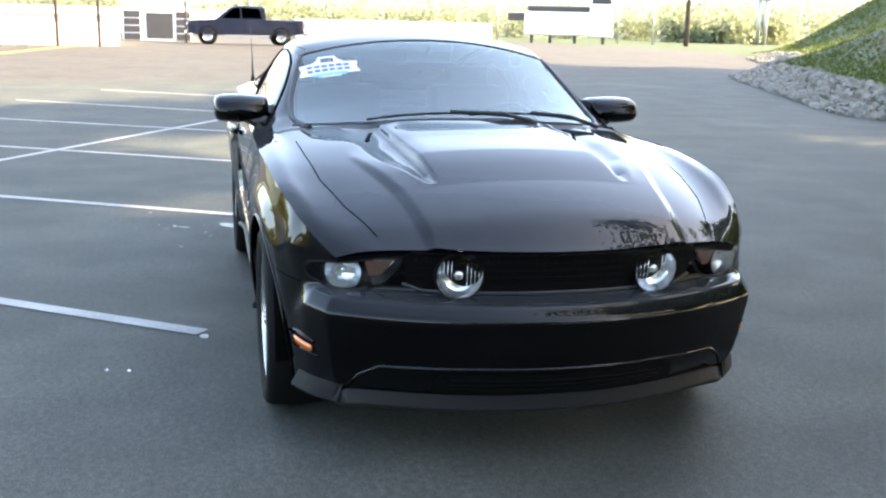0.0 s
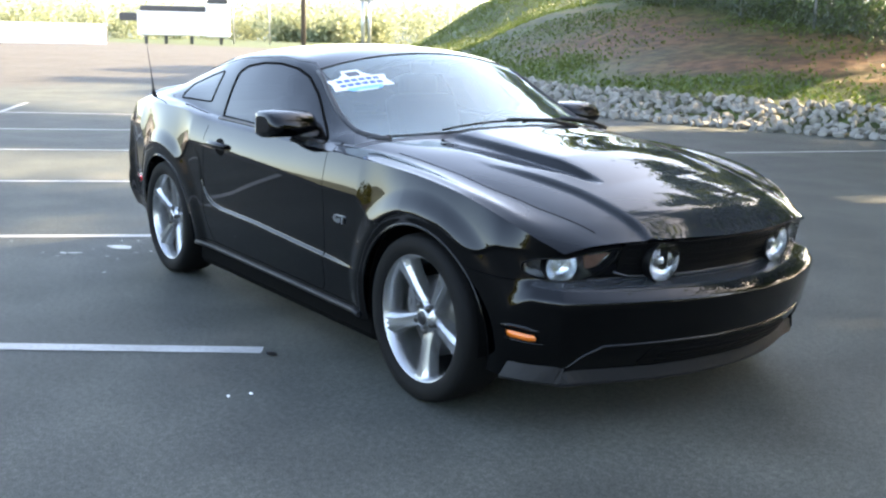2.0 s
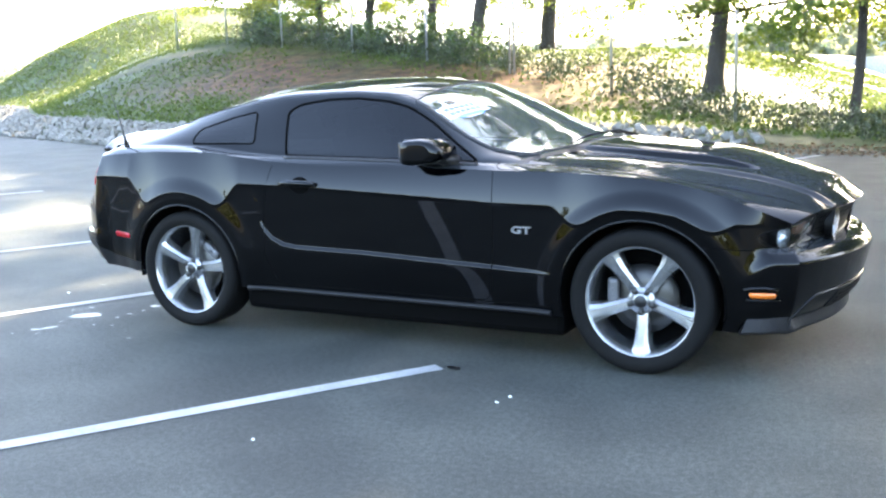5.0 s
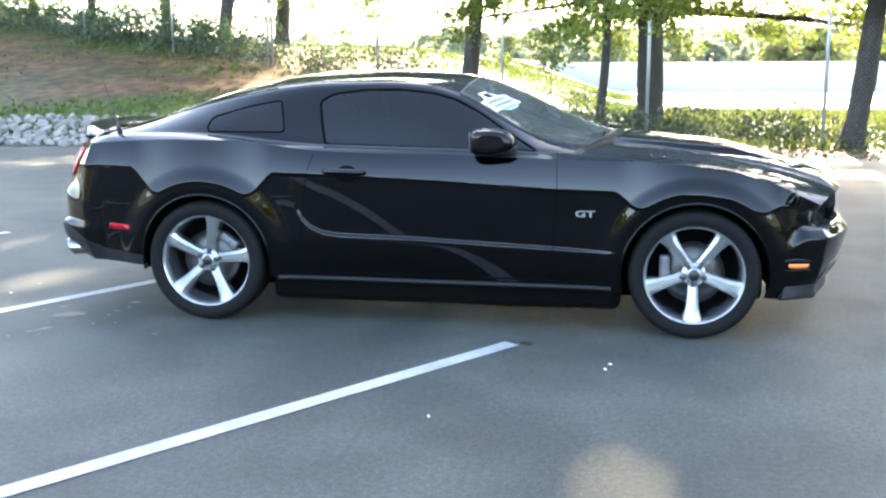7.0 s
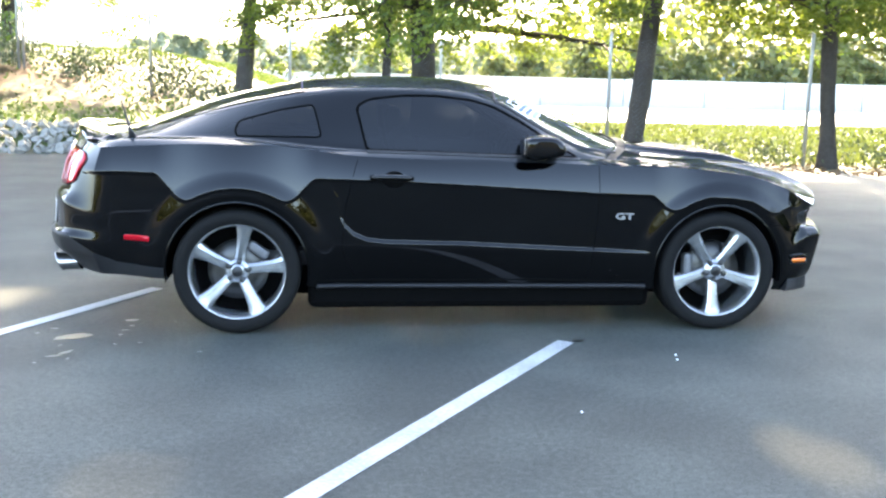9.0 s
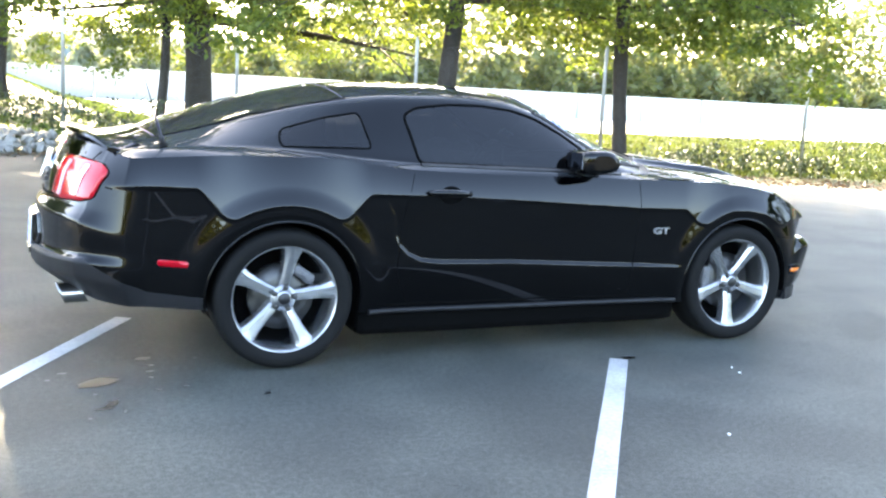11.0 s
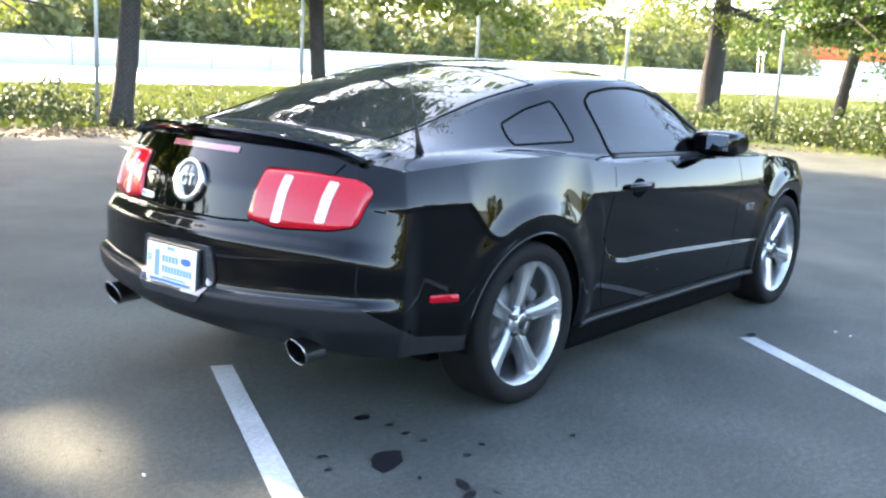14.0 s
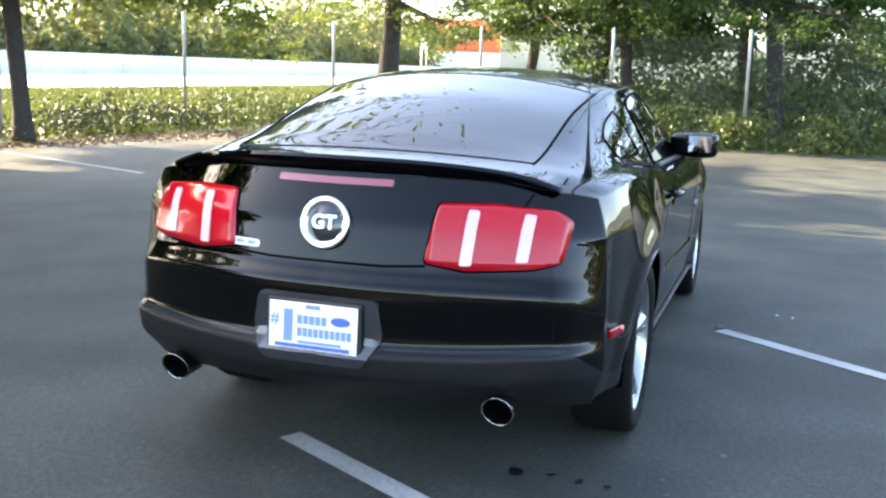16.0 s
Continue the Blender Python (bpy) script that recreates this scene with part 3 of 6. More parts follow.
scatter_weeds("fence_weeds", line, 0.70, 105, 0.09, WEED_SHADED, "undergrowth at the foot of the fence, darkened as in shade")
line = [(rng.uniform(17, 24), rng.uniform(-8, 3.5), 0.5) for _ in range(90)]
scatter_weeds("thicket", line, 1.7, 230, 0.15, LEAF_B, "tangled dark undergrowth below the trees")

n = 300000
gx, gy = rng.uniform(-50, 4, n), rng.uniform(11, 46, n)
keep = (gy - edge_y(gx) > 1.75)
patch = np.array([noise.noise((a * 0.28, b * 0.28, 3.0)) for a, b in zip(gx, gy)])
keep &= patch > rng.uniform(-0.42, 0.25, n)
keep &= rng.uniform(0, 1, n) > 0.85 * bareness(gx, gy - edge_y(gx))
gx, gy = gx[keep], gy[keep]
gz = ground_z(gx, gy)
gp = np.stack([gx, gy, gz + 0.03], 1)
tagged(new("bank_grass", leaf_mesh("bank_grass", gp, 0.10, BANK_GRASS, 1.6)), "patchy grass on the reddish soil bank", "grass", kind="stuff")
n = 16000
gx, gy = rng.uniform(14.9, 34, n), rng.uniform(-30, 12, n)
gp = np.stack([gx, gy, ground_z(gx, gy) + 0.04], 1)
tagged(new("lawn_grass", leaf_mesh("lawn_grass", gp, 0.16, GRASS, 2.5)), "sunlit rough grass beyond the lot's edge", "grass", kind="stuff")
n = 60000
gx = rng.uniform(1.5, 60, n)
gy = rng.uniform(9.5, 27, n)
keep = gy - edge_y(gx) > 0.5
gx, gy = gx[keep], gy[keep]
gp = np.stack([gx, gy, ground_z(gx, gy) + 0.06], 1)
tagged(new("verge_grass", leaf_mesh("verge_grass", gp, 0.16, GRASS, 2.5)), "rough grass verge between fence and highway", "grass", kind="stuff")

# leaf litter along the lot's edge
n = 5000
gx = rng.uniform(-4, 15, n)
gy = edge_y(gx) + rng.normal(size=n) * 0.35 + 0.1
gp = np.stack([gx, gy, ground_z(gx, gy) + 0.015], 1)
LITTER = leafy("dry_leaves", (0.10, 0.055, 0.03), (0.24, 0.15, 0.08), 0.1)
tagged(new("leaf_litter", leaf_mesh("leaf_litter", gp, 0.07, LITTER, 0.15)), "dry brown leaves along the lot's edge", "leaves", kind="stuff")

# ---- far woods ----
def woods(name, x0, x1, y0, y1, n, h, mat, label, z=0.0):
    out = []
    for k in range(n):
        x, y = x0 + (x1 - x0) * (k + rng.uniform(0, 1)) / n, rng.uniform(y0, y1)
        hh = h * rng.uniform(0.6, 1.15)
        m = 600
        ang, rad = rng.uniform(0, 6.283, m), np.sqrt(rng.uniform(0, 1, m))
        u = rng.uniform(0.02, 1, m)
        w = hh * 0.42 * np.sin(np.pi * np.clip(u * 0.85 + 0.12, 0, 1)) ** 0.7
        lump = 1 + 0.3 * np.sin(ang * 3 + u * 7 + k)
        out.append(np.stack([x + np.cos(ang) * rad * w * lump, y + np.sin(ang) * rad * w * lump, z + u * hh], 1))
    return tagged(new(name, leaf_mesh(name, np.concatenate(out), 0.72, mat, 0.8)), label, "woods", kind="stuff")


FAR_A = leafy("far_leaves", (0.09, 0.115, 0.032), (0.19, 0.205, 0.065), 0.45)
# distance haze is put into this pale leaf colour
FAR_B = leafy("haze_tinted_leaves", (0.20, 0.23, 0.13), (0.30, 0.32, 0.20), 0.45)
woods("far_woods", 16, 170, 58, 70, 105, 11, FAR_A, "sunlit broadleaf woods behind the highway wall")
woods("far_woods", 10, 150, 54, 57, 60, 4.0, FAR_A, "pale green bushes behind the highway wall")
woods("far_woods", -70, 70, -62, -50, 60, 8, FAR_A, "broadleaf trees across the lot")
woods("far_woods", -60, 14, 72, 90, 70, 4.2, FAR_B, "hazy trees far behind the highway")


def far_wood_west(name, n, az0, az1, d0, d1, h, label):
    out = []
    for k in range(n):
        a, d = radians(az0 + (az1 - az0) * (k + rng.uniform(0, 1)) / n), rng.uniform(d0, d1)
        x, y = 5 + d * math.sin(a), -1 + d * math.cos(a)
        hh, m = h * rng.uniform(0.5, 1.2), 700
        p = rng.normal(size=(m, 3)) * np.array([hh * 0.32, hh * 0.32, hh * 0.28]) + np.array([x, y, float(ground_z(x, y)) + hh * 0.45])
        out.append(p)
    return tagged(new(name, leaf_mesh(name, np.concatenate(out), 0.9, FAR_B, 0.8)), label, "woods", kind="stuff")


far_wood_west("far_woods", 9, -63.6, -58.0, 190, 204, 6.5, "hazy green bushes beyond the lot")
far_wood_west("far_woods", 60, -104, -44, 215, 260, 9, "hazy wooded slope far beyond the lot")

# distant ridge all round; its greyed green has the haze mixed in
verts, faces = [], []
seg = 120
for k in range(seg):
    a = 2 * math.pi * k / seg
    for r, h in ((320, 0.0), (330, 9 + 7 * noise.noise((math.cos(a) * 3, math.sin(a) * 3, 2.0))), (480, 20 + 12 * noise.noise((math.cos(a) * 2, math.sin(a) * 2, 5.0)))):
        verts.append((r * math.sin(a), r * math.cos(a), h))
for k in range(seg):
    for j in range(2):
        a, b = k * 3 + j, ((k + 1) % seg) * 3 + j
        faces.append((a, b, b + 1, a + 1))
RIDGE = material("haze_tinted_ridge", (0.10, 0.13, 0.12), 1.0, spread=0.3, scale=0.15, big=0.02)
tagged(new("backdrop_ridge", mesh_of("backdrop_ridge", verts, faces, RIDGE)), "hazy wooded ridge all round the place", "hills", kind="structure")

# ---- stones below the bank ----
def stone_mesh(seed):
    rd = np.random.default_rng(seed)
    bm = bmesh.new()
    p = rd.normal(size=(13, 3))
    p /= np.linalg.norm(p, axis=1)[:, None]
    p *= rd.uniform(0.75, 1.05, (13, 1)) * np.array([0.5, 0.38, 0.30])
    for q in p:
        bm.verts.new(q)
    got = bmesh.ops.convex_hull(bm, input=bm.verts)
    bmesh.ops.delete(bm, geom=[v for v in got["geom_interior"] if isinstance(v, bmesh.types.BMVert)], context="VERTS")
    me = bpy.data.meshes.new("stone")
    bm.to_mesh(me)
    bm.free()
    me.materials.append(STONE)
    return me


STONES = [stone_mesh(40 + k) for k in range(14)]
places = []
x = -40.0
while x < -0.6:
    step_x = 0.16
    for b in np.arange(0.0, 1.45, 0.17):
        px, pb = x + rng.uniform(-0.1, 0.1), b + rng.uniform(-0.09, 0.09)
        if x > -2.2 and rng.uniform() < (x + 2.2) / 1.8:
            continue
        py = float(edge_y(px)) + pb
        places.append((px, py, float(ground_z(px, py)) + 0.05, rng.uniform(0.14, 0.34)))
    x += step_x
rock_bank = thing("rock_bank", (0, 0, 0), 0, "bank of loose pale grey quarry stones below the slope", "stones", kind="structure")
single = [p for p in places if -9.2 < p[0] < -5.0 and p[1] - float(edge_y(p[0])) < 1.75][:300]
rest = [p for p in places if p not in single]
for k, (px, py, pz, s) in enumerate(single):
    ob = part("stone", STONES[k % 14], None, rock_bank)
    ob.matrix_local = pose(px, py, pz, *(rng.uniform(-60, 60, 3).tolist())) @ Matrix.Diagonal((s, s, s, 1))
verts, faces = [], []
for k, (px, py, pz, s) in enumerate(rest):
    me = STONES[k % 14]
    m = pose(px, py, pz, *(rng.uniform(-60, 60, 3).tolist())) @ Matrix.Diagonal((s, s, s, 1))
    n0 = len(verts)
    verts += [m @ v.co for v in me.vertices]
    faces += [tuple(n0 + i for i in p.vertices) for p in me.polygons]
tagged(part("loose_stones", mesh_of("loose_stones", verts, faces, STONE, False), STONE, rock_bank), kind="stuff")

# ---- the black coupe ----
car = thing("car", (0, 0, 0), 0, "glossy black two-door coupe with tinted windows, parked on asphalt", "car")

# top surface: hood, glass house and deck; keys run from nose to tail
TX = [2.22, 2.10, 1.85, 1.55, 1.25, 0.97, 0.74, 0.56, 0.38, 0.12, -0.12, -0.40, -0.70, -0.97, -1.20, -1.40, -1.60, -1.80, -1.98, -2.10, -2.22, -2.31]
TZ = [0.755, 0.825, 0.905, 0.965, 1.005, 1.035, 1.115, 1.195, 1.280, 1.375, 1.408, 1.418, 1.412, 1.390, 1.345, 1.300, 1.240, 1.170, 1.105, 1.085, 1.075, 1.064]
BOW = [0.34, 0.34, 0.33, 0.32, 0.31, 0.30, 0.25, 0.20, 0.16, 0.10, 0.04, 0.0, 0.0, -0.02, -0.03, -0.03, -0.03, -0.03, -0.05, -0.12, -0.22, -0.30]
RY = [0.36, 0.40, 0.45, 0.49, 0.54, 0.66, 0.73, 0.72, 0.69, 0.64, 0.63, 0.63, 0.62, 0.605, 0.59, 0.58, 0.58, 0.58, 0.57, 0.55, 0.53, 0.50]
RZ = [0.753, 0.820, 0.895, 0.952, 0.988, 1.000, 1.030, 1.085, 1.165, 1.285, 1.337, 1.350, 1.345, 1.322, 1.280, 1.235, 1.180, 1.125, 1.088, 1.074, 1.063, 1.052]
WY = [0.58, 0.63, 0.69, 0.73, 0.76, 0.79, 0.83, 0.835, 0.835, 0.835, 0.83, 0.825, 0.815, 0.80, 0.79, 0.785, 0.78, 0.77, 0.75, 0.73, 0.69, 0.66]
WZ = [0.745, 0.800, 0.868, 0.925, 0.955, 0.972, 0.980, 0.985, 0.988, 0.992, 0.996, 1.000, 1.010, 1.025, 1.045, 1.06, 1.065, 1.062, 1.055, 1.047, 1.038, 1.028]
# the shoulder line, by true x
BX = [2.0, 1.88, 1.76, 1.54, 1.25, 0.97, 0.61, 0.26, -0.24, -0.70, -0.94, -1.20, -1.54, -1.88, -2.05, -2.20]
BZ = [0.70, 0.765, 0.825, 0.893, 0.930, 0.945, 0.952, 0.958, 0.966, 0.982, 1.008, 1.034, 1.036, 1.020, 1.008, 0.995]
BY = [0.70, 0.772, 0.822, 0.866, 0.884, 0.892, 0.888, 0.882, 0.877, 0.872, 0.872, 0.873, 0.868, 0.840, 0.812, 0.768]

NX, RING = 620, [0, 30, 60, 92, 112]         # stations, and rows at the ring's keys
t = np.linspace(0, 1, NX)
X0 = 2.22 - 4.53 * (t + 0.035 * np.sin(2 * np.pi * t) * -1)


def col(values):
    return ease(TX, values, X0)


bow = col(BOW)
ry, rz, wy, wz, zc = col(RY), col(RZ), col(WY), col(WZ), col(TZ)
xb = X0 - bow * (ease(BX, BY, X0 - bow * 0.9) / 0.9) ** 2
by, bz = ease(BX, BY, xb), ease(BX, BZ, xb)
keysY = np.stack([0 * ry, 0.5 * ry, ry, wy, by], 1)
# rounded across the roof, breaking at the rail and at the belt
rows = RING[-1] + 1
TOP = np.zeros((NX, rows, 3))
for i in range(NX):
    w = np.arange(rows)
    y = np.interp(w, RING, keysY[i])
    z = np.zeros(rows)
    a = w <= RING[2]
    z[a] = zc[i] - (zc[i] - rz[i]) * (y[a] / ry[i]) ** 2.1
    b = (w >= RING[2]) & (w <= RING[3])
    f = (w[b] - RING[2]) / (RING[3] - RING[2])
    swell = 0.012 * 4 * f * (1 - f)
    y[b] = ry[i] + (wy[i] - ry[i]) * f + swell
    z[b] = rz[i] + (wz[i] - rz[i]) * f + swell * 0.3
    c = w > RING[3]
    f = (w[c] - RING[3]) / (RING[4] - RING[3])
    z[c] = wz[i] + (bz[i] - wz[i]) * f ** 1.6
    TOP[i, :, 1], TOP[i, :, 2] = y, z
    TOP[i, :, 0] = X0[i] - bow[i] * (y / 0.9) ** 2
# soften the rail
for _ in range(10):
    TOP[:, 1:-1, 1:] = 0.5 * TOP[:, 1:-1, 1:] + 0.25 * (TOP[:, :-2, 1:] + TOP[:, 2:, 1:])
    TOP[1:-1, :, 2] = 0.5 * TOP[1:-1, :, 2] + 0.25 * (TOP[:-2, :, 2] + TOP[2:, :, 2])
    TOP[:, 0, 1] = 0
# the hood's dome, its long flutes and the edge creases
hx, hy = TOP[:, :, 0], TOP[:, :, 1]
on_hood = step(0.86, 1.0, X0)[:, None] * step(0.82, 0.98, hx)
dome = np.interp(hx, [1.0, 1.55, 1.84], [0.024, 0.022, 0.0])
TOP[:, :, 2] += on_hood * dome * step(0.46, 0.30, hy)
vent_y = np.interp(hx, [0.80, 1.81], [0.388, 0.332])
vent_d = np.interp(hx, [0.90, 1.10, 1.55, 1.72, 1.815], [0.014, 0.020, 0.032, 0.024, 0.0])
away = hy - vent_y
TOP[:, :, 2] -= on_hood * vent_d * step(-0.004, 0.020, away) * (1 - step(0.02, np.interp(hx, [1.0, 1.5, 1.8], [0.20, 0.15, 0.05]), away))
crease_y = np.interp(hx, [1.40, 1.82, 2.10], [0.555, 0.455, 0.415])
TOP[:, :, 2] += on_hood * 0.018 * step(0.034, 0.0, hy - crease_y) * step(2.25, 2.05, hx) * step(1.25, 1.7, hx)
TOP[:, :, 2] += on_hood * 0.006 * np.exp(-((hy - by[:, None] + 0.055) / 0.035) ** 2) * step(2.0, 1.7, hx)


def perimeter():
    """Half of the body's outline at the shoulder: nose centre, corner, side, tail centre."""
    front = TOP[0, :, :]
    side = TOP[1:-1, -1, :]
    tail = TOP[-1, ::-1, :]
    p = np.concatenate([front, side, tail])
    d = np.r_[0, np.cumsum(np.linalg.norm(np.diff(p, axis=0), axis=1))]
    n = 800
    s = np.linspace(0, d[-1], n)
    q = np.stack([np.interp(s, d, p[:, k]) for k in range(3)], 1)
    soft = q.copy()
    for _ in range(110):
        soft[1:-1] = 0.5 * soft[1:-1] + 0.25 * (soft[:-2] + soft[2:])
        soft[0, 1], soft[-1, 1] = 0, 0
    tang = np.gradient(soft[:, :2], axis=0)
    tang /= np.linalg.norm(tang, axis=1)[:, None]
    out = np.stack([-tang[:, 1], tang[:, 0]], 1)
    if out[n // 2, 1] < 0:
        out = -out
    out[0], out[-1] = (1, 0), (-1, 0)
    return q, out, s / d[-1], soft


PER, OUT, S, PERS = perimeter()
# side sections: height and outward offset at six levels, keyed by the outline's place
corner_f = S[np.argmin(np.abs(PER[:, 0] - 1.93) + 10 * (PER[:, 1] < 0.6))]
corner_r = S[np.argmin(np.abs(PER[:, 0] + 2.12) + 10 * (PER[:, 1] < 0.6))]


def s_at(x):
    ok = (S > corner_f) & (S < corner_r)
    return S[ok][np.argmin(np.abs(PER[ok, 0] - x))]


SK = [0, corner_f * 0.75, corner_f + 0.012, s_at(1.75), s_at(1.36), s_at(0.75), s_at(-0.55), s_at(-0.9), s_at(-1.36), s_at(-1.95), corner_r + 0.005, 1 - (1 - corner_r) * 0.6, 1.0]
LZ = [
    [0.735, 0.735, 0.67, 0.75, 0.80, 0.805, 0.855, 0.87, 0.87, 0.87, 0.90, 0.92, 0.92],
    [0.60, 0.60, 0.60, 0.66, 0.69, 0.66, 0.68, 0.70, 0.72, 0.73, 0.765, 0.77, 0.765],
    [0.588, 0.588, 0.585, 0.575, 0.52, 0.492, 0.55, 0.56, 0.56, 0.58, 0.715, 0.725, 0.725],
    [0.54, 0.54, 0.54, 0.54, 0.49, 0.468, 0.522, 0.53, 0.52, 0.55, 0.56, 0.545, 0.53],
    [0.45, 0.45, 0.45, 0.44, 0.42, 0.40, 0.42, 0.43, 0.44, 0.48, 0.543, 0.526, 0.510],
    [0.33, 0.33, 0.33, 0.33, 0.34, 0.31, 0.31, 0.32, 0.36, 0.41, 0.455, 0.44, 0.43],
    [0.195, 0.195, 0.205, 0.225, 0.24, 0.25, 0.255, 0.26, 0.28, 0.32, 0.335, 0.345, 0.345],
]
LO = [
    [-0.035, -0.030, 0.000, 0.028, 0.038, 0.038, 0.040, 0.038, 0.040, 0.042, 0.082, 0.078, 0.069],
    [-0.090, -0.075, 0.012, 0.038, 0.040, 0.027, 0.028, 0.037, 0.043, 0.054, 0.128, 0.113, 0.101],
    [0.012, 0.012, 0.022, 0.042, 0.036, 0.013, 0.013, 0.034, 0.040, 0.057, 0.167, 0.153, 0.136],
    [0.058, 0.058, 0.048, 0.045, 0.037, 0.027, 0.027, 0.036, 0.040, 0.059, 0.162, 0.149, 0.130],
    [0.036, 0.036, 0.040, 0.044, 0.034, 0.010, 0.010, 0.022, 0.036, 0.060, 0.201, 0.193, 0.172],
    [0.000, 0.000, 0.030, 0.040, 0.030, -0.004, -0.004, 0.008, 0.030, 0.054, 0.186, 0.180, 0.160],
    [-0.110, -0.090, -0.010, 0.015, 0.012, -0.024, -0.024, -0.012, 0.010, 0.024, 0.068, 0.058, 0.030],
]
NV = [0, 24, 48, 68, 84, 98, 114, 134]
lz = np.stack([PER[:, 2]] + [np.minimum(np.interp(S, SK, r), PER[:, 2] - 0.012 * (k + 1)) for k, r in enumerate(LZ)], 1)
lo = np.stack([0 * S] + [np.interp(S, SK, r) for r in LO], 1)
for a in (lz, lo):
    for _ in range(170):
        a[1:-1, 1:] = 0.5 * a[1:-1, 1:] + 0.25 * (a[:-2, 1:] + a[2:, 1:])
cols = NV[-1] + 1
WRAP = np.zeros((len(S), cols, 3))
for i in range(len(S)):
    w = np.arange(cols)
    z = np.interp(w, NV, lz[i])
    o = np.interp(w, NV, lo[i])
    WRAP[i, :, 0] = PER[i, 0] + OUT[i, 0] * o
    WRAP[i, :, 1] = PER[i, 1] + OUT[i, 1] * o
    WRAP[i, :, 2] = z
for _ in range(12):
    WRAP[:, 1:-1] = 0.5 * WRAP[:, 1:-1] + 0.25 * (WRAP[:, :-2] + WRAP[:, 2:])
WRAP[0, :, 1] = WRAP[-1, :, 1] = 0
WHEEL_X, WHEEL_Z, ARCH = 1.36, 0.346, 0.384
# the sides: a shoulder crease, a hollow door with a lower ridge that hooks up behind it, and flares over the wheels
CREASE = ([-2.3, -1.68, -1.05, -0.7, -0.44, 0.0, 0.46, 0.62, 1.04, 1.4, 1.9], [0.888, 0.880, 0.862, 0.855, 0.848, 0.828, 0.804, 0.794, 0.785, 0.775, 0.70])
HOLLOW = [(1.02, 0.452), (0.88, 0.456), (0.62, 0.468), (0.31, 0.480), (-0.13, 0.500), (-0.56, 0.508), (-0.66, 0.520), (-0.735, 0.552), (-0.785, 0.600), (-0.81, 0.65), (-0.812, 0.70), (-0.825, 0.76), (-0.86, 0.82), (-0.90, 0.868)]


def from_line(px, pz, line):
    """Distance to a line; above or in front of it is positive."""
    best = np.full(px.shape, 9.0)
    sign = np.ones(px.shape)
    for (x0, z0), (x1, z1) in zip(line, line[1:]):
        dx, dz = x1 - x0, z1 - z0
        u = np.clip(((px - x0) * dx + (pz - z0) * dz) / (dx * dx + dz * dz), 0, 1)
        d = np.hypot(px - x0 - u * dx, pz - z0 - u * dz)
        near_ = d < best - 1e-9
        sign = np.where(near_, np.where(dx * (pz - z0) - dz * (px - x0) < 0, 1.0, -1.0), sign)
        best = np.minimum(best, d)
    return best * sign


def side_offset(x, z, zb):
    """How far the side stands out from the shoulder."""
    zc_ = np.interp(x, *CREASE)
    for cx, rr in ((WHEEL_X, 0.442), (-WHEEL_X, 0.462)):     # over a wheel the crease follows the flare
        dx = np.abs(x - cx)
        ring_z = WHEEL_Z + np.sqrt(np.clip(rr * rr - dx * dx, 0.02, 1))
        zc_ = zc_ + (np.minimum(ring_z, zc_) - zc_) * step(0.43, 0.22, dx)
    u = np.clip((zb - z) / (zb - zc_), 0, 1)
    swell_ = np.interp(x, [-2.2, -1.7, -0.9, 0.6, 1.0, 1.9], [0.036, 0.044, 0.040, 0.037, 0.036, 0.034]) + 0.020 * np.exp(-((x + WHEEL_X) / 0.26) ** 2) + 0.006 * np.exp(-((x - WHEEL_X) / 0.26) ** 2)
    o = swell_ * (0.66 * u + 0.34 * (1 - (1 - u) ** 2))
    below = np.clip(zc_ - z, 0, 1)
    o = o - 0.006 * step(0, 0.016, below) - 0.022 * below
    # hollow of the door
    d = from_line(x, z, HOLLOW)
    fade = step(1.08, 0.55, x) * np.clip(below / 0.34, 0, 1.1)
    o = o - 0.012 * fade * step(0.0, 0.016, d)
    # the sill turns under
    under = np.clip(np.interp(x, [-0.8, 0.9], [0.50, 0.455]) - z, 0, 1)
    body_ = step(-1.0, -0.8, x) * step(1.02, 0.85, x)
    o = o - body_ * 0.20 * under ** 1.25
    tuck = np.clip(0.50 - z, 0, 1) * (1 - body_)
    o = o - 0.22 * tuck ** 1.5
    for cx, gain, wide_ in ((WHEEL_X, 0.013, 0.085), (-WHEEL_X, 0.014, 0.11)):
        r = np.hypot(x - cx, z - WHEEL_Z)
        o = o + gain * step(ARCH + 0.058 + wide_, ARCH + 0.052, r) - 0.006 * step(ARCH + 0.045, ARCH, r)
    return o


along = step(1.93, 1.74, PER[:, 0]) * step(-2.15, -1.98, PER[:, 0]) * ((S > corner_f * 0.9) & (S < 1 - (1 - corner_r) * 0.9))
rows_z = PER[:, 2][:, None] + (lz[:, -1] - PER[:, 2])[:, None] * np.linspace(0, 1, cols)[None, :]
rows_o = side_offset(PER[:, 0][:, None] * np.ones((1, cols)), rows_z, PER[:, 2][:, None])
for k, v in enumerate((PER[:, 0][:, None] + OUT[:, 0][:, None] * rows_o, PER[:, 1][:, None] + OUT[:, 1][:, None] * rows_o, rows_z)):
    WRAP[:, :, k] += along[:, None] * (v - WRAP[:, :, k])
# one row of the rear end follows the upper edge of its black lower part
SKIRT_ROW = 104
skirt_z = np.interp(S, [s_at(-1.71), s_at(-2.0), corner_r - 0.022, corner_r + 0.002, 1 - (1 - corner_r) * 0.6, 1], [0.362, 0.395, 0.428, 0.545, 0.536, 0.521])
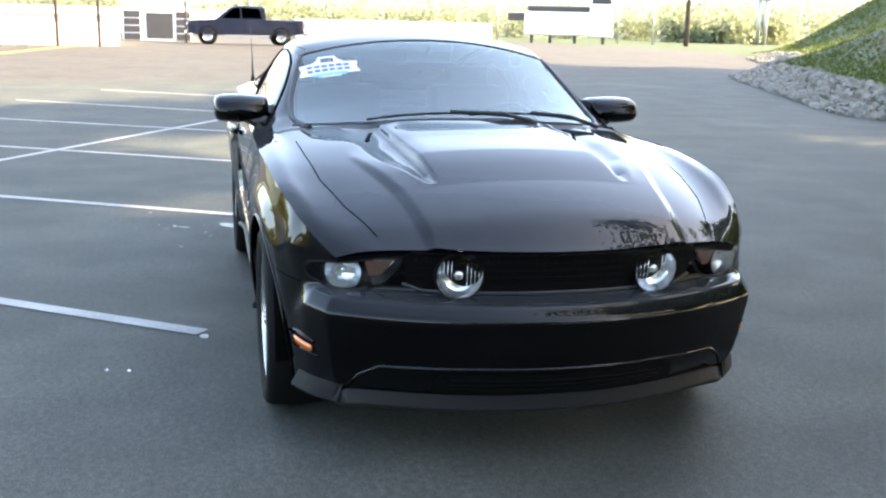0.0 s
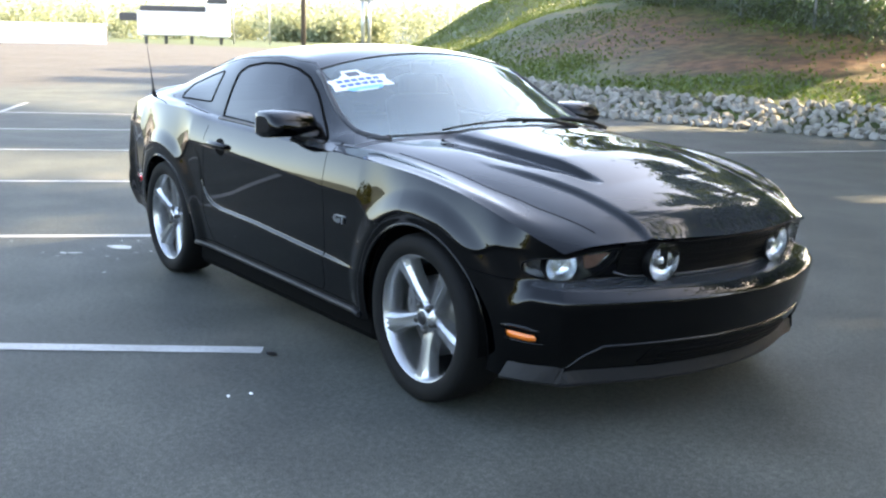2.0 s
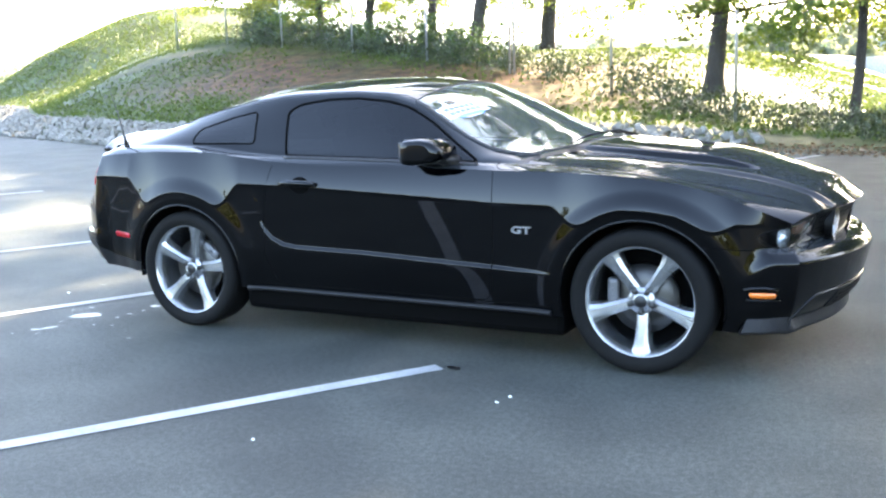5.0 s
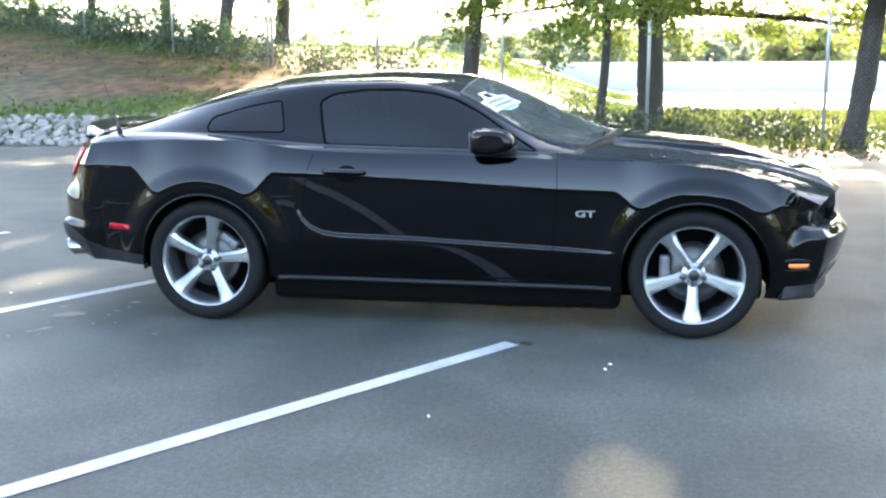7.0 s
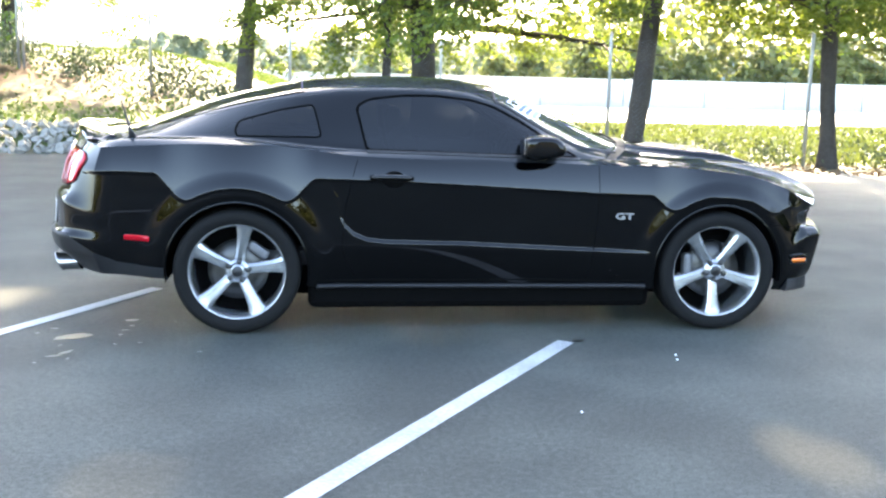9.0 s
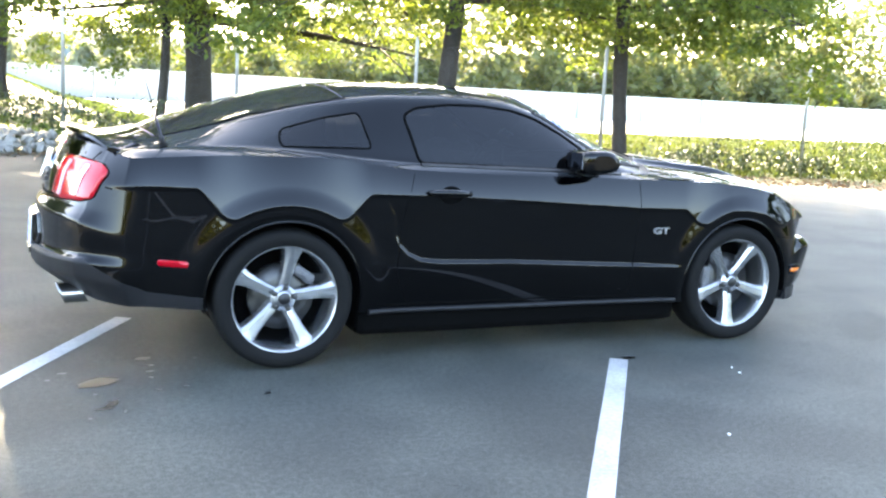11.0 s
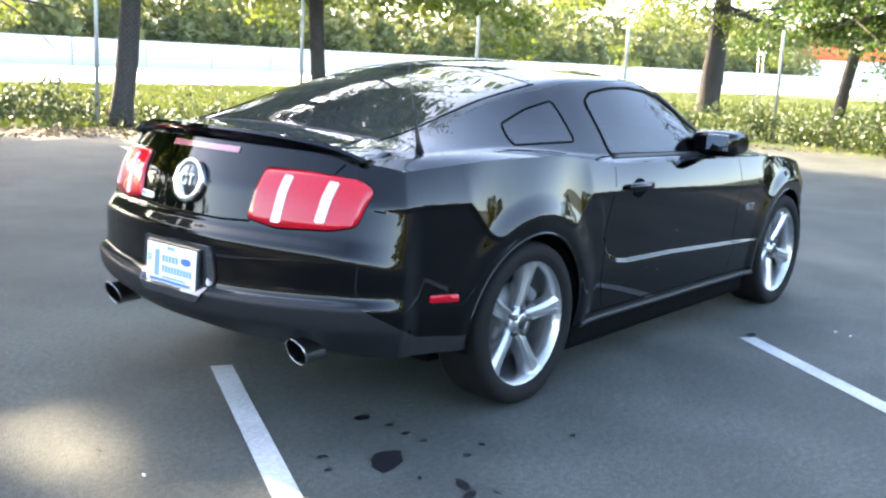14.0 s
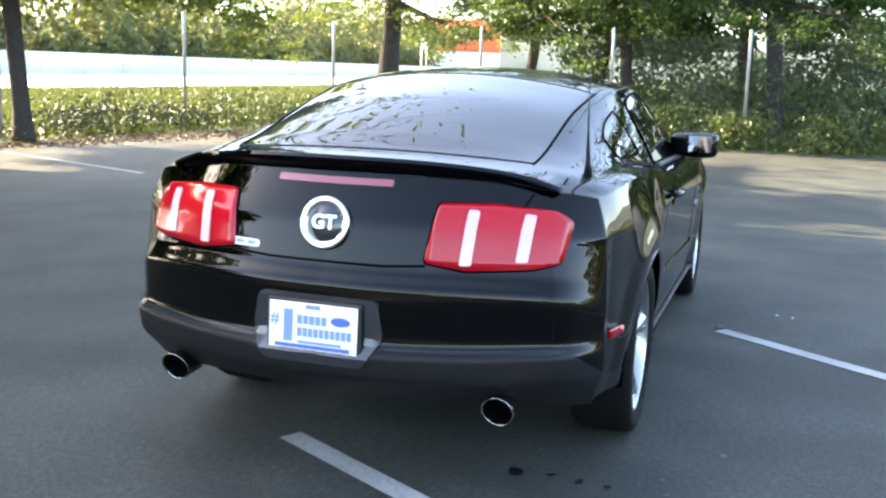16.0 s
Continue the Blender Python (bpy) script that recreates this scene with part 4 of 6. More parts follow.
for i in np.nonzero(PER[:, 0] < -1.60)[0]:
    old = WRAP[i].copy()
    z0, z1, z2 = old[0, 2], old[SKIRT_ROW, 2], old[-1, 2]
    goal = z1 + (skirt_z[i] - z1) * step(-1.62, -1.76, float(PER[i, 0]))
    new_z = np.interp(old[:, 2], [z2, z1, z0], [z2, goal, z0])
    for k in (0, 1):
        WRAP[i, :, k] = np.interp(-new_z, -old[:, 2], old[:, k])
    WRAP[i, :, 2] = new_z


def inside(px, pz, poly):
    hit = np.zeros(px.shape, bool)
    n = len(poly)
    for i in range(n):
        (x0, z0), (x1, z1) = poly[i], poly[(i + 1) % n]
        cross = (z0 > pz) != (z1 > pz)
        hit ^= cross & (px < (x1 - x0) * (pz - z0) / ((z1 - z0) or 1e-9) + x0)
    return hit


def nearest(px, pz, poly):
    best, bx, bzz = None, px.copy(), pz.copy()
    for (x0, z0), (x1, z1) in zip(poly, list(poly[1:]) + [poly[0]]):
        dx, dz = x1 - x0, z1 - z0
        u = np.clip(((px - x0) * dx + (pz - z0) * dz) / (dx * dx + dz * dz + 1e-12), 0, 1)
        qx, qz = x0 + u * dx, z0 + u * dz
        d = np.hypot(qx - px, qz - pz)
        if best is None:
            best, bx, bzz = d, qx, qz
        else:
            m = d < best
            best, bx, bzz = np.where(m, d, best), np.where(m, qx, bx), np.where(m, qz, bzz)
    return bx, bzz


def rounded(poly, r=0.04, n=5):
    """A polygon with its corners rounded."""
    out = []
    for i, p in enumerate(poly):
        p, a, b = Vector(p), Vector(poly[i - 1]), Vector(poly[(i + 1) % len(poly)])
        k = min(r, (a - p).length * 0.45, (b - p).length * 0.45)
        p0, p1 = p + (a - p).normalized() * k, p + (b - p).normalized() * k
        for j in range(n + 1):
            u = j / n
            q = p0 * (1 - u) ** 2 + p * 2 * u * (1 - u) + p1 * u * u
            out.append((q.x, q.y))
    return out


def normals(G):
    du, dv = np.gradient(G, axis=0), np.gradient(G, axis=1)
    n = np.cross(du, dv)
    return n / (np.linalg.norm(n, axis=2, keepdims=True) + 1e-12)


def carve(G, labels, poly, name, only=None):
    """Labels the faces inside an outline seen from the side, and pulls the border vertices on to it."""
    fc = 0.25 * (G[:-1, :-1] + G[1:, :-1] + G[1:, 1:] + G[:-1, 1:])
    inn = inside(fc[:, :, 0], fc[:, :, 2], poly)
    if only is not None:
        inn &= only(fc)
    labels[inn] = name
    pad = np.zeros((G.shape[0] + 1, G.shape[1] + 1), int)
    pad[1:-1, 1:-1] = inn
    cnt = pad[:-1, :-1] + pad[1:, :-1] + pad[:-1, 1:] + pad[1:, 1:]
    rim = (cnt > 0) & (cnt < 4)
    rim[0], rim[-1], rim[:, 0], rim[:, -1] = False, False, False, False
    N = normals(G)
    qx, qz = nearest(G[:, :, 0], G[:, :, 2], poly)
    dx, dz = qx - G[:, :, 0], qz - G[:, :, 2]
    far_off = np.hypot(dx, dz) > 0.03
    rim &= ~far_off & (np.abs(N[:, :, 1]) > 0.2)
    dy = -(N[:, :, 0] * dx + N[:, :, 2] * dz) / np.where(np.abs(N[:, :, 1]) > 0.2, N[:, :, 1], 1)
    G[rim] += np.stack([dx, dy, dz], -1)[rim]
    return inn


def panel(G, labels, name, side, obname, mat, parent, label="", both=False, lift=0.0):
    """The labelled faces of a grid as one part; side -1 is the car's right, both: across the middle."""
    sel = np.argwhere(labels == name)
    if not len(sel):
        return None
    N = normals(G)
    flip = -1 if N[G.shape[0] // 2, -2, 1] < 0 else 1
    idx, verts, faces, norms = {}, [], [], []

    def vid(i, j, sg):
        key = (i, j, sg if G[i, j, 1] > 1e-6 else 0)
        if key not in idx:
            idx[key] = len(verts)
            p, n = G[i, j], N[i, j] * flip
            p = p + n * lift
            sy = sg if key[2] else 1
            verts.append((p[0], p[1] * sy, p[2]))
            norms.append((n[0], n[1] * sy if key[2] else 0.0, n[2]))
        return idx[key]

    for sg in ((-1, 1) if both else (side,)):
        for i, j in sel:
            q = [vid(i, j, sg), vid(i + 1, j, sg), vid(i + 1, j + 1, sg), vid(i, j + 1, sg)]
            q = list(dict.fromkeys(q))
            if len(q) > 2:
                faces.append(q if sg * flip > 0 else q[::-1])
    me = mesh_of(obname, verts, faces, mat)
    me.normals_split_custom_set_from_vertices(norms)
    return part(obname, me, mat, parent, label)


lab_t = np.full((NX - 1, rows - 1), "body", dtype="U16")
lab_w = np.full((len(S) - 1, cols - 1), "fender", dtype="U16")
xc = 0.5 * (X0[1:] + X0[:-1])[:, None] * np.ones((1, rows - 1))
jj = np.arange(rows - 1)[None, :] * np.ones((NX - 1, 1))
lab_t[xc > 0.985] = "hood"
lab_t[(xc > 0.93) & (xc <= 0.985) & (jj < RING[3])] = "cowl"
lab_t[(xc < 0.93) & (xc > 0.12) & (jj < RING[2] - 1)] = "windscreen"
lab_t[(xc < -1.02) & (xc > -1.95) & (jj < RING[2] - 1)] = "rear_window"
lab_t[(xc < -1.99)] = "boot_lid"
lab_t[(xc > 0.9) & (jj >= RING[3])] = "body"
SIDE_WIN = rounded([(-0.715, 1.245), (-0.64, 1.285), (-0.45, 1.308), (-0.26, 1.310), (-0.07, 1.290), (0.06, 1.255), (0.21, 1.178), (0.36, 1.08), (0.525, 0.985), (-0.66, 1.012)], 0.03)
QUARTER = rounded([(-1.375, 1.105), (-1.355, 1.155), (-1.14, 1.215), (-0.95, 1.250), (-0.905, 1.075), (-1.36, 1.075)], 0.03)
DOOR = rounded([(-0.72, 0.90), (-0.69, 1.2), (0.63, 1.2), (0.635, 0.77), (0.62, 0.48), (0.60, 0.30), (-0.72, 0.30), (-0.79, 0.45), (-0.78, 0.70)], 0.05)
side_only = lambda fc: fc[:, :, 1] > 0.45
carve(TOP, lab_t, SIDE_WIN, "side_window", side_only)
carve(TOP, lab_t, QUARTER, "quarter_window", side_only)
fcw = 0.25 * (WRAP[:-1, :-1] + WRAP[1:, :-1] + WRAP[1:, 1:] + WRAP[:-1, 1:])
lab_w[fcw[:, :, 0] < -0.7] = "quarter"
carve(WRAP, lab_w, DOOR, "door", side_only)
nose = fcw[:, :, 0] > 1.7
level = np.arange(cols - 1)[None, :] * np.ones((len(S) - 1, 1))
lab_w[nose & (level >= NV[2] + 4)] = "front_bumper"
lab_w[nose & (level < NV[2] + 4) & (S[:-1, None] < corner_f + 0.004)] = "nose"
lab_w[(fcw[:, :, 0] < -1.80) & (fcw[:, :, 2] < 0.60 + 0.45 * np.clip(-fcw[:, :, 0] - 1.8, 0, 0.42))] = "rear_bumper"
tailish = (S[:-1, None] > corner_r + 0.01)
lab_w[tailish & (level < NV[2])] = "tail"
lab_w[tailish & (level >= NV[2])] = "rear_bumper"
lab_w[(fcw[:, :, 0] < -1.70) & (level >= SKIRT_ROW)] = "diffuser"
HEADLAMP = [(0.500, 0.722), (0.56, 0.714), (0.63, 0.700), (0.70, 0.689), (0.76, 0.682), (0.797, 0.664), (0.792, 0.628), (0.73, 0.600), (0.60, 0.602), (0.545, 0.625), (0.505, 0.690)]
lab_w[nose & inside(fcw[:, :, 1], fcw[:, :, 2], [(0.645 + (y - 0.645) * 0.95, 0.665 + (z - 0.665) * 0.9) for y, z in HEADLAMP])] = "none"
for cx in (WHEEL_X, -WHEEL_X):
    ring = [(cx + ARCH * math.cos(a), WHEEL_Z + ARCH * math.sin(a)) for a in np.linspace(0, 2 * math.pi, 73)[:-1]]
    carve(WRAP, lab_w, ring, "none", side_only)

for sg in (-1, 1):
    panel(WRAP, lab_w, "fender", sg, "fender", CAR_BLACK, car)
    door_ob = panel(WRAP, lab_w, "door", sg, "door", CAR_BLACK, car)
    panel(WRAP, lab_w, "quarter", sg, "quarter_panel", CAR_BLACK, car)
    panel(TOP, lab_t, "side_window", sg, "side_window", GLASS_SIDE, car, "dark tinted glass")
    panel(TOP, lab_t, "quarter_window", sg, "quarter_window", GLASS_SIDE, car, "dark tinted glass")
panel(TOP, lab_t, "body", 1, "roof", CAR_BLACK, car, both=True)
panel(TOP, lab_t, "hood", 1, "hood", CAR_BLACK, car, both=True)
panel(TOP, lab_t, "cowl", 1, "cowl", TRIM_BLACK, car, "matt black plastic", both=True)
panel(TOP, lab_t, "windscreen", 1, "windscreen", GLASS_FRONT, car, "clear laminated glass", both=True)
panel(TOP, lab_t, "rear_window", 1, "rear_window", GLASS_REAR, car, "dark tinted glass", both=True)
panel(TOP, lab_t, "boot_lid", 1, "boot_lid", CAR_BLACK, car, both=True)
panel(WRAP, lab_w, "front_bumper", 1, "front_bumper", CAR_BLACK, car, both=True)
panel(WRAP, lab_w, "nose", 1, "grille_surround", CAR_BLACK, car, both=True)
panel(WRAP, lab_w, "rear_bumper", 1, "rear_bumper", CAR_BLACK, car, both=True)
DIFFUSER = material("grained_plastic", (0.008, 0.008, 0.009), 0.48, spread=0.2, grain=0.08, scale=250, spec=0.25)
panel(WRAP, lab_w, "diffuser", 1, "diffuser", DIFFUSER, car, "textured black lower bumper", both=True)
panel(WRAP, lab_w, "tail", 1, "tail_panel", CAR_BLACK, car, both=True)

# floor, wheel wells
bm = bmesh.new()
box(bm, 0.05, 0, 0.28, 3.4, 1.22, 0.24, bevel=0.03)
box(bm, 0, 0, 0.255, 1.96, 1.70, 0.25, bevel=0.04)
part("underbody", bm, GAP, car, "black underbody")
for cx in (WHEEL_X, -WHEEL_X):
    for sg in (-1, 1):
        bm = bmesh.new()
        angs = np.linspace(-0.16, math.pi + 0.16, 33)
        edge = []
        for y in (0.885, 0.60):
            edge.append([bm.verts.new((cx + (ARCH + 0.004) * math.cos(a), sg * y, WHEEL_Z + (ARCH + 0.004) * math.sin(a))) for a in angs])
        hub = bm.verts.new((cx, sg * 0.60, WHEEL_Z))
        for k in range(32):
            bm.faces.new((edge[0][k], edge[0][k + 1], edge[1][k + 1], edge[1][k]))
            bm.faces.new((edge[1][k], edge[1][k + 1], hub))
        # trim the outer border to the body's face
        part("wheel_well", bm, GAP, car)


# wheels
def wheel_meshes():
    out = {}
    bm = bmesh.new()
    prof = [(0.262, -0.105), (0.285, -0.118), (0.318, -0.117), (0.335, -0.108), (0.343, -0.085), (0.346, -0.04), (0.346, 0.04), (0.343, 0.085), (0.335, 0.108), (0.318, 0.117), (0.285, 0.118), (0.25, 0.105)]
    lathe(bm, prof, 72)
    out["tyre"] = mesh_of("tyre", [v.co[:] for v in bm.verts], [[v.index for v in f.verts] for f in (bm.verts.index_update() or bm.faces)], RUBBER)
    bm.free()
    bm = bmesh.new()
    lathe(bm, [(0.243, 0.10), (0.243, -0.06), (0.246, -0.075), (0.252, -0.088), (0.258, -0.100), (0.263, -0.103), (0.265, -0.098), (0.262, -0.085)], 72)
    bm.verts.index_update()
    out["rim"] = mesh_of("rim", [v.co[:] for v in bm.verts], [[v.index for v in f.verts] for f in bm.faces], ALLOY)
    bm.free()
    # one spoke: a raised rib between two grooves, with flanks that fall away and flare into the rim
    stations = [(0.040, 0.031, -0.052), (0.062, 0.028, -0.060), (0.085, 0.027, -0.066), (0.12, 0.028, -0.072), (0.16, 0.030, -0.078), (0.195, 0.033, -0.083), (0.222, 0.038, -0.087), (0.242, 0.046, -0.091), (0.254, 0.055, -0.095)]
    section = ((-1.22, 0.060), (-1.06, 0.026), (-0.98, 0.015), (-0.50, 0.0035), (-0.44, 0.0), (-0.30, 0.0), (-0.24, 0.009), (-0.14, 0.009), (-0.09, 0.001), (0.09, 0.001), (0.14, 0.009), (0.24, 0.009), (0.30, 0.0), (0.44, 0.0), (0.50, 0.0035), (0.98, 0.015), (1.06, 0.026), (1.22, 0.060))
    vs, fs = [], []
    ns = len(section)
    for r, wdt, yy in stations:
        for u, dy in section:
            vs.append((u * wdt, yy + dy, r))
    for a in range(len(stations) - 1):
        for k in range(ns - 1):
            fs.append((a * ns + k, a * ns + k + 1, (a + 1) * ns + k + 1, (a + 1) * ns + k))
    out["spoke"] = mesh_of("spoke", vs, fs, ALLOY, False)
    bm = bmesh.new()
    lathe(bm, [(0.062, -0.03), (0.066, -0.058), (0.060, -0.066), (0.036, -0.068), (0.038, -0.076), (0.034, -0.080), (0.0005, -0.081)], 40)
    bm.verts.index_update()
    out["hub"] = mesh_of("hub", [v.co[:] for v in bm.verts], [[v.index for v in f.verts] for f in bm.faces], ALLOY)
    bm.free()
    bm = bmesh.new()
    lathe(bm, [(0.0305, -0.0812), (0.029, -0.083), (0.0005, -0.0835)], 24)
    bm.verts.index_update()
    out["cap"] = mesh_of("hub_cap", [v.co[:] for v in bm.verts], [[v.index for v in f.verts] for f in bm.faces], TRIM_BLACK)
    bm.free()
    bm = bmesh.new()
    lathe(bm, [(0.0145, -0.04), (0.0145, -0.078), (0.008, -0.083), (0.0003, -0.083)], 6)
    bm.verts.index_update()
    out["nut"] = mesh_of("wheel_nut", [v.co[:] for v in bm.verts], [[v.index for v in f.verts] for f in bm.faces], STEEL)
    bm.free()
    bm = bmesh.new()
    lathe(bm, [(0.06, -0.01), (0.165, -0.01), (0.165, 0.015), (0.06, 0.015)], 48)
    bm.verts.index_update()
    out["disc"] = mesh_of("brake_disc", [v.co[:] for v in bm.verts], [[v.index for v in f.verts] for f in bm.faces], STEEL)
    bm.free()
    bm = bmesh.new()
    box(bm, -0.150, -0.005, 0.03, 0.056, 0.06, 0.125, bevel=0.018)
    box(bm, -0.152, -0.037, 0.03, 0.022, 0.010, 0.030, bevel=0.004)
    out["caliper"] = bpy.data.meshes.new("caliper")
    bm.to_mesh(out["caliper"])
    bm.free()
    out["caliper"].materials.append(CAST)
    bm = bmesh.new()
    lathe(bm, [(0.262, 0.06), (0.20, 0.075), (0.03, 0.075), (0.0005, 0.075)], 40)
    bm.verts.index_update()
    out["back"] = mesh_of("wheel_back", [v.co[:] for v in bm.verts], [[v.index for v in f.verts] for f in bm.faces], GAP)
    bm.free()
    return out


WM = wheel_meshes()
for cx, sg, rot in ((WHEEL_X, -1, 180), (-WHEEL_X, -1, 10), (WHEEL_X, 1, 20), (-WHEEL_X, 1, 40)):
    w = part("wheel", WM["tyre"].copy(), RUBBER, car, "black tyre on silver five-spoke alloy wheel")
    w.matrix_local = pose(cx, sg * 0.79, WHEEL_Z, 0, 0, 0 if sg < 0 else 180)
    for nm, key in (("rim", "rim"), ("hub", "hub"), ("hub_cap", "cap"), ("brake_disc", "disc"), ("caliper", "caliper"), ("wheel_back", "back")):
        piece = part(nm, WM[key], None, w)
        if nm == "caliper" and cx < 0:
            piece.matrix_local = pose(0, 0, 0, 0, 125, 0)
    for k in range(5):
        sp = part("spoke", WM["spoke"], None, w)
        sp.matrix_local = pose(0, 0, 0, 0, rot + 72 * k, 0)
        nt = part("wheel_nut", WM["nut"], None, w)
        a = radians(rot + 72 * k)
        nt.matrix_local = Matrix.Translation((0.055 * math.sin(a), 0.0, 0.055 * math.cos(a)))

# ---- details laid on the body ----
from mathutils.bvhtree import BVHTree


def body_tree():
    vs, fs = [], []
    for G, L in ((TOP, None), (WRAP, lab_w)):
        n, m = G.shape[:2]
        for sg in (-1, 1):
            k0 = len(vs)
            vs += [Vector((p[0], p[1] * sg, p[2])) for p in G.reshape(-1, 3)]
            for i in range(n - 1):
                for j in range(m - 1):
                    a = k0 + i * m + j
                    fs.append((a, a + m, a + m + 1, a + 1))
    return BVHTree.FromPolygons(vs, fs)


BODY = body_tree()
AIM = {"front": ((1, 0, 0), 3.5), "rear": ((-1, 0, 0), 3.5), "right": ((0, -1, 0), 2.0), "left": ((0, 1, 0), 2.0), "top": ((0, 0, 1), 3.0)}


def on_body(u, v, view):
    """The body's place and normal behind (u, v): (y, z) from the front or rear, (x, z) from a side, (x, y) from above."""
    d, far_ = AIM[view]
    d = Vector(d)
    p = Vector((0, u, v)) if view in ("front", "rear") else Vector((u, 0, v)) if view in ("right", "left") else Vector((u, v, 0))
    hit, n, _, _ = BODY.ray_cast(p + d * far_, -d)
    if hit is None:
        hit, n, _, _ = BODY.find_nearest(p + d * 0.9)
    return hit, (n if n.dot(d) > 0 else -n)


def laid(name, poly, view, mat, parent, lift=0.004, depth=0.012, label="", cell=0.03, dome=0.0):
    """A thin panel with the given outline that follows the body."""
    bm = bmesh.new()
    face = bm.faces.new([bm.verts.new((p[0], p[1], 0)) for p in poly])
    us, vs = [p[0] for p in poly], [p[1] for p in poly]
    for axis, lo_, hi_ in ((0, min(us), max(us)), (1, min(vs), max(vs))):
        for c in np.arange(lo_ + cell, hi_, cell):
            co_ = [0, 0, 0]
            no_ = [0, 0, 0]
            co_[axis], no_[axis] = c, 1
            bmesh.ops.bisect_plane(bm, geom=bm.verts[:] + bm.edges[:] + bm.faces[:], plane_co=co_, plane_no=no_)
    rim = {v for e in bm.edges if len(e.link_faces) == 1 for v in e.verts}
    ctr = Vector(((min(us) + max(us)) / 2, (min(vs) + max(vs)) / 2))
    size = max(max(us) - min(us), max(vs) - min(vs)) / 2
    nrm = {}
    for v in bm.verts:
        p, n = on_body(v.co.x, v.co.y, view)
        bulge = dome * max(0, 1 - ((Vector(v.co[:2]) - ctr).length / size) ** 2)
        nrm[v] = n
        v.co = p + n * (lift + bulge)
    edges = [e for e in bm.edges if len(e.link_faces) == 1]
    made = bmesh.ops.extrude_edge_only(bm, edges=edges)
    for v in made["geom"]:
        if isinstance(v, bmesh.types.BMVert):
            near_ = min(rim, key=lambda w: (w.co - v.co).length_squared)
            v.co -= nrm[near_] * depth
    bmesh.ops.recalc_face_normals(bm, faces=bm.faces)
    for f in bm.faces:
        f.smooth = dome > 0
    return part(name, bm, mat, parent, label)


def seam(name, pts, view, radius=0.0028, mat=None, parent=None, sink=0.001, n=4):
    """A fine line along the body: a panel gap or a piece of trim."""
    out = []
    for a, b in zip(pts, pts[1:]):
        d = math.hypot(b[0] - a[0], b[1] - a[1])
        for k in range(max(1, int(d / 0.04))):
            u = k / max(1, int(d / 0.04))
            p, nn = on_body(a[0] + (b[0] - a[0]) * u, a[1] + (b[1] - a[1]) * u, view)
            out.append(p - nn * sink)
    p, nn = on_body(*pts[-1], view)
    out.append(p - nn * sink)
    bm = bmesh.new()
    tube(bm, out, radius, 6)
    return part(name, bm, mat or GAP, parent or car)


def ellipse(cx, cy, rx, ry, n=28):
    return [(cx + rx * math.cos(2 * math.pi * k / n), cy + ry * math.sin(2 * math.pi * k / n)) for k in range(n)]


def letters(name, text, size, at, turn, mat, parent, depth=0.004):
    """Raised letters as a mesh; turn: the pose whose x runs along the text and whose z faces out."""
    cu = bpy.data.curves.new(name, "FONT")
    cu.body, cu.size, cu.extrude, cu.align_x, cu.align_y = text, size, depth, "CENTER", "CENTER"
    cu.offset = size * 0.025
    tmp = bpy.data.objects.new(name, cu)
    scene.collection.objects.link(tmp)
    me = bpy.data.meshes.new_from_object(tmp.evaluated_get(bpy.context.evaluated_depsgraph_get()))
    bpy.data.objects.remove(tmp)
    me.materials.clear()
    me.materials.append(mat)
    ob = part(name, me, mat, parent)
    ob.matrix_local = turn
    return ob


def facing(p, n, along):
    """A pose at p with z along n and x near the given way."""
    z = n.normalized()
    x = (Vector(along) - z * Vector(along).dot(z)).normalized()
    y = z.cross(x)
    return Matrix.Translation(p) @ Matrix((x, y, z)).transposed().to_4x4()


# front: grille, round lamps, corner lamps, bumper opening, marker lamps
GRILLE_BLACK = material("grille_black", (0.0015, 0.0015, 0.0017), 0.5, spec=0.15)
GRILLE_BAR = material("grille_bar", (0.002, 0.002, 0.002), 0.7, spec=0.08)
SATIN = material("satin_trim", (0.05, 0.05, 0.055), 0.3, metal=0.5)
laid("grille", rounded([(-0.50, 0.742), (0.50, 0.742), (0.49, 0.622), (0.42, 0.606), (-0.42, 0.606), (-0.49, 0.622)], 0.03), "front", GRILLE_BLACK, car, 0.004, 0.01, "black honeycomb grille")
for z in (0.635, 0.66, 0.685, 0.71):
    seam("grille_bar", [(-0.47, z), (0.47, z)], "front", 0.0024, GRILLE_BAR, car, -0.003)
for k in range(-15, 16):
    if 8 < abs(k) < 14:
        continue
    seam("grille_bar", [(k * 0.031, 0.618), (k * 0.031, 0.735)], "front", 0.0018, GRILLE_BAR, car, -0.002)
seam("grille_lip", [(-0.50, 0.630), (-0.44, 0.607), (-0.2, 0.602), (0.2, 0.602), (0.44, 0.607), (0.50, 0.630)], "front", 0.005, SATIN, car, -0.004)


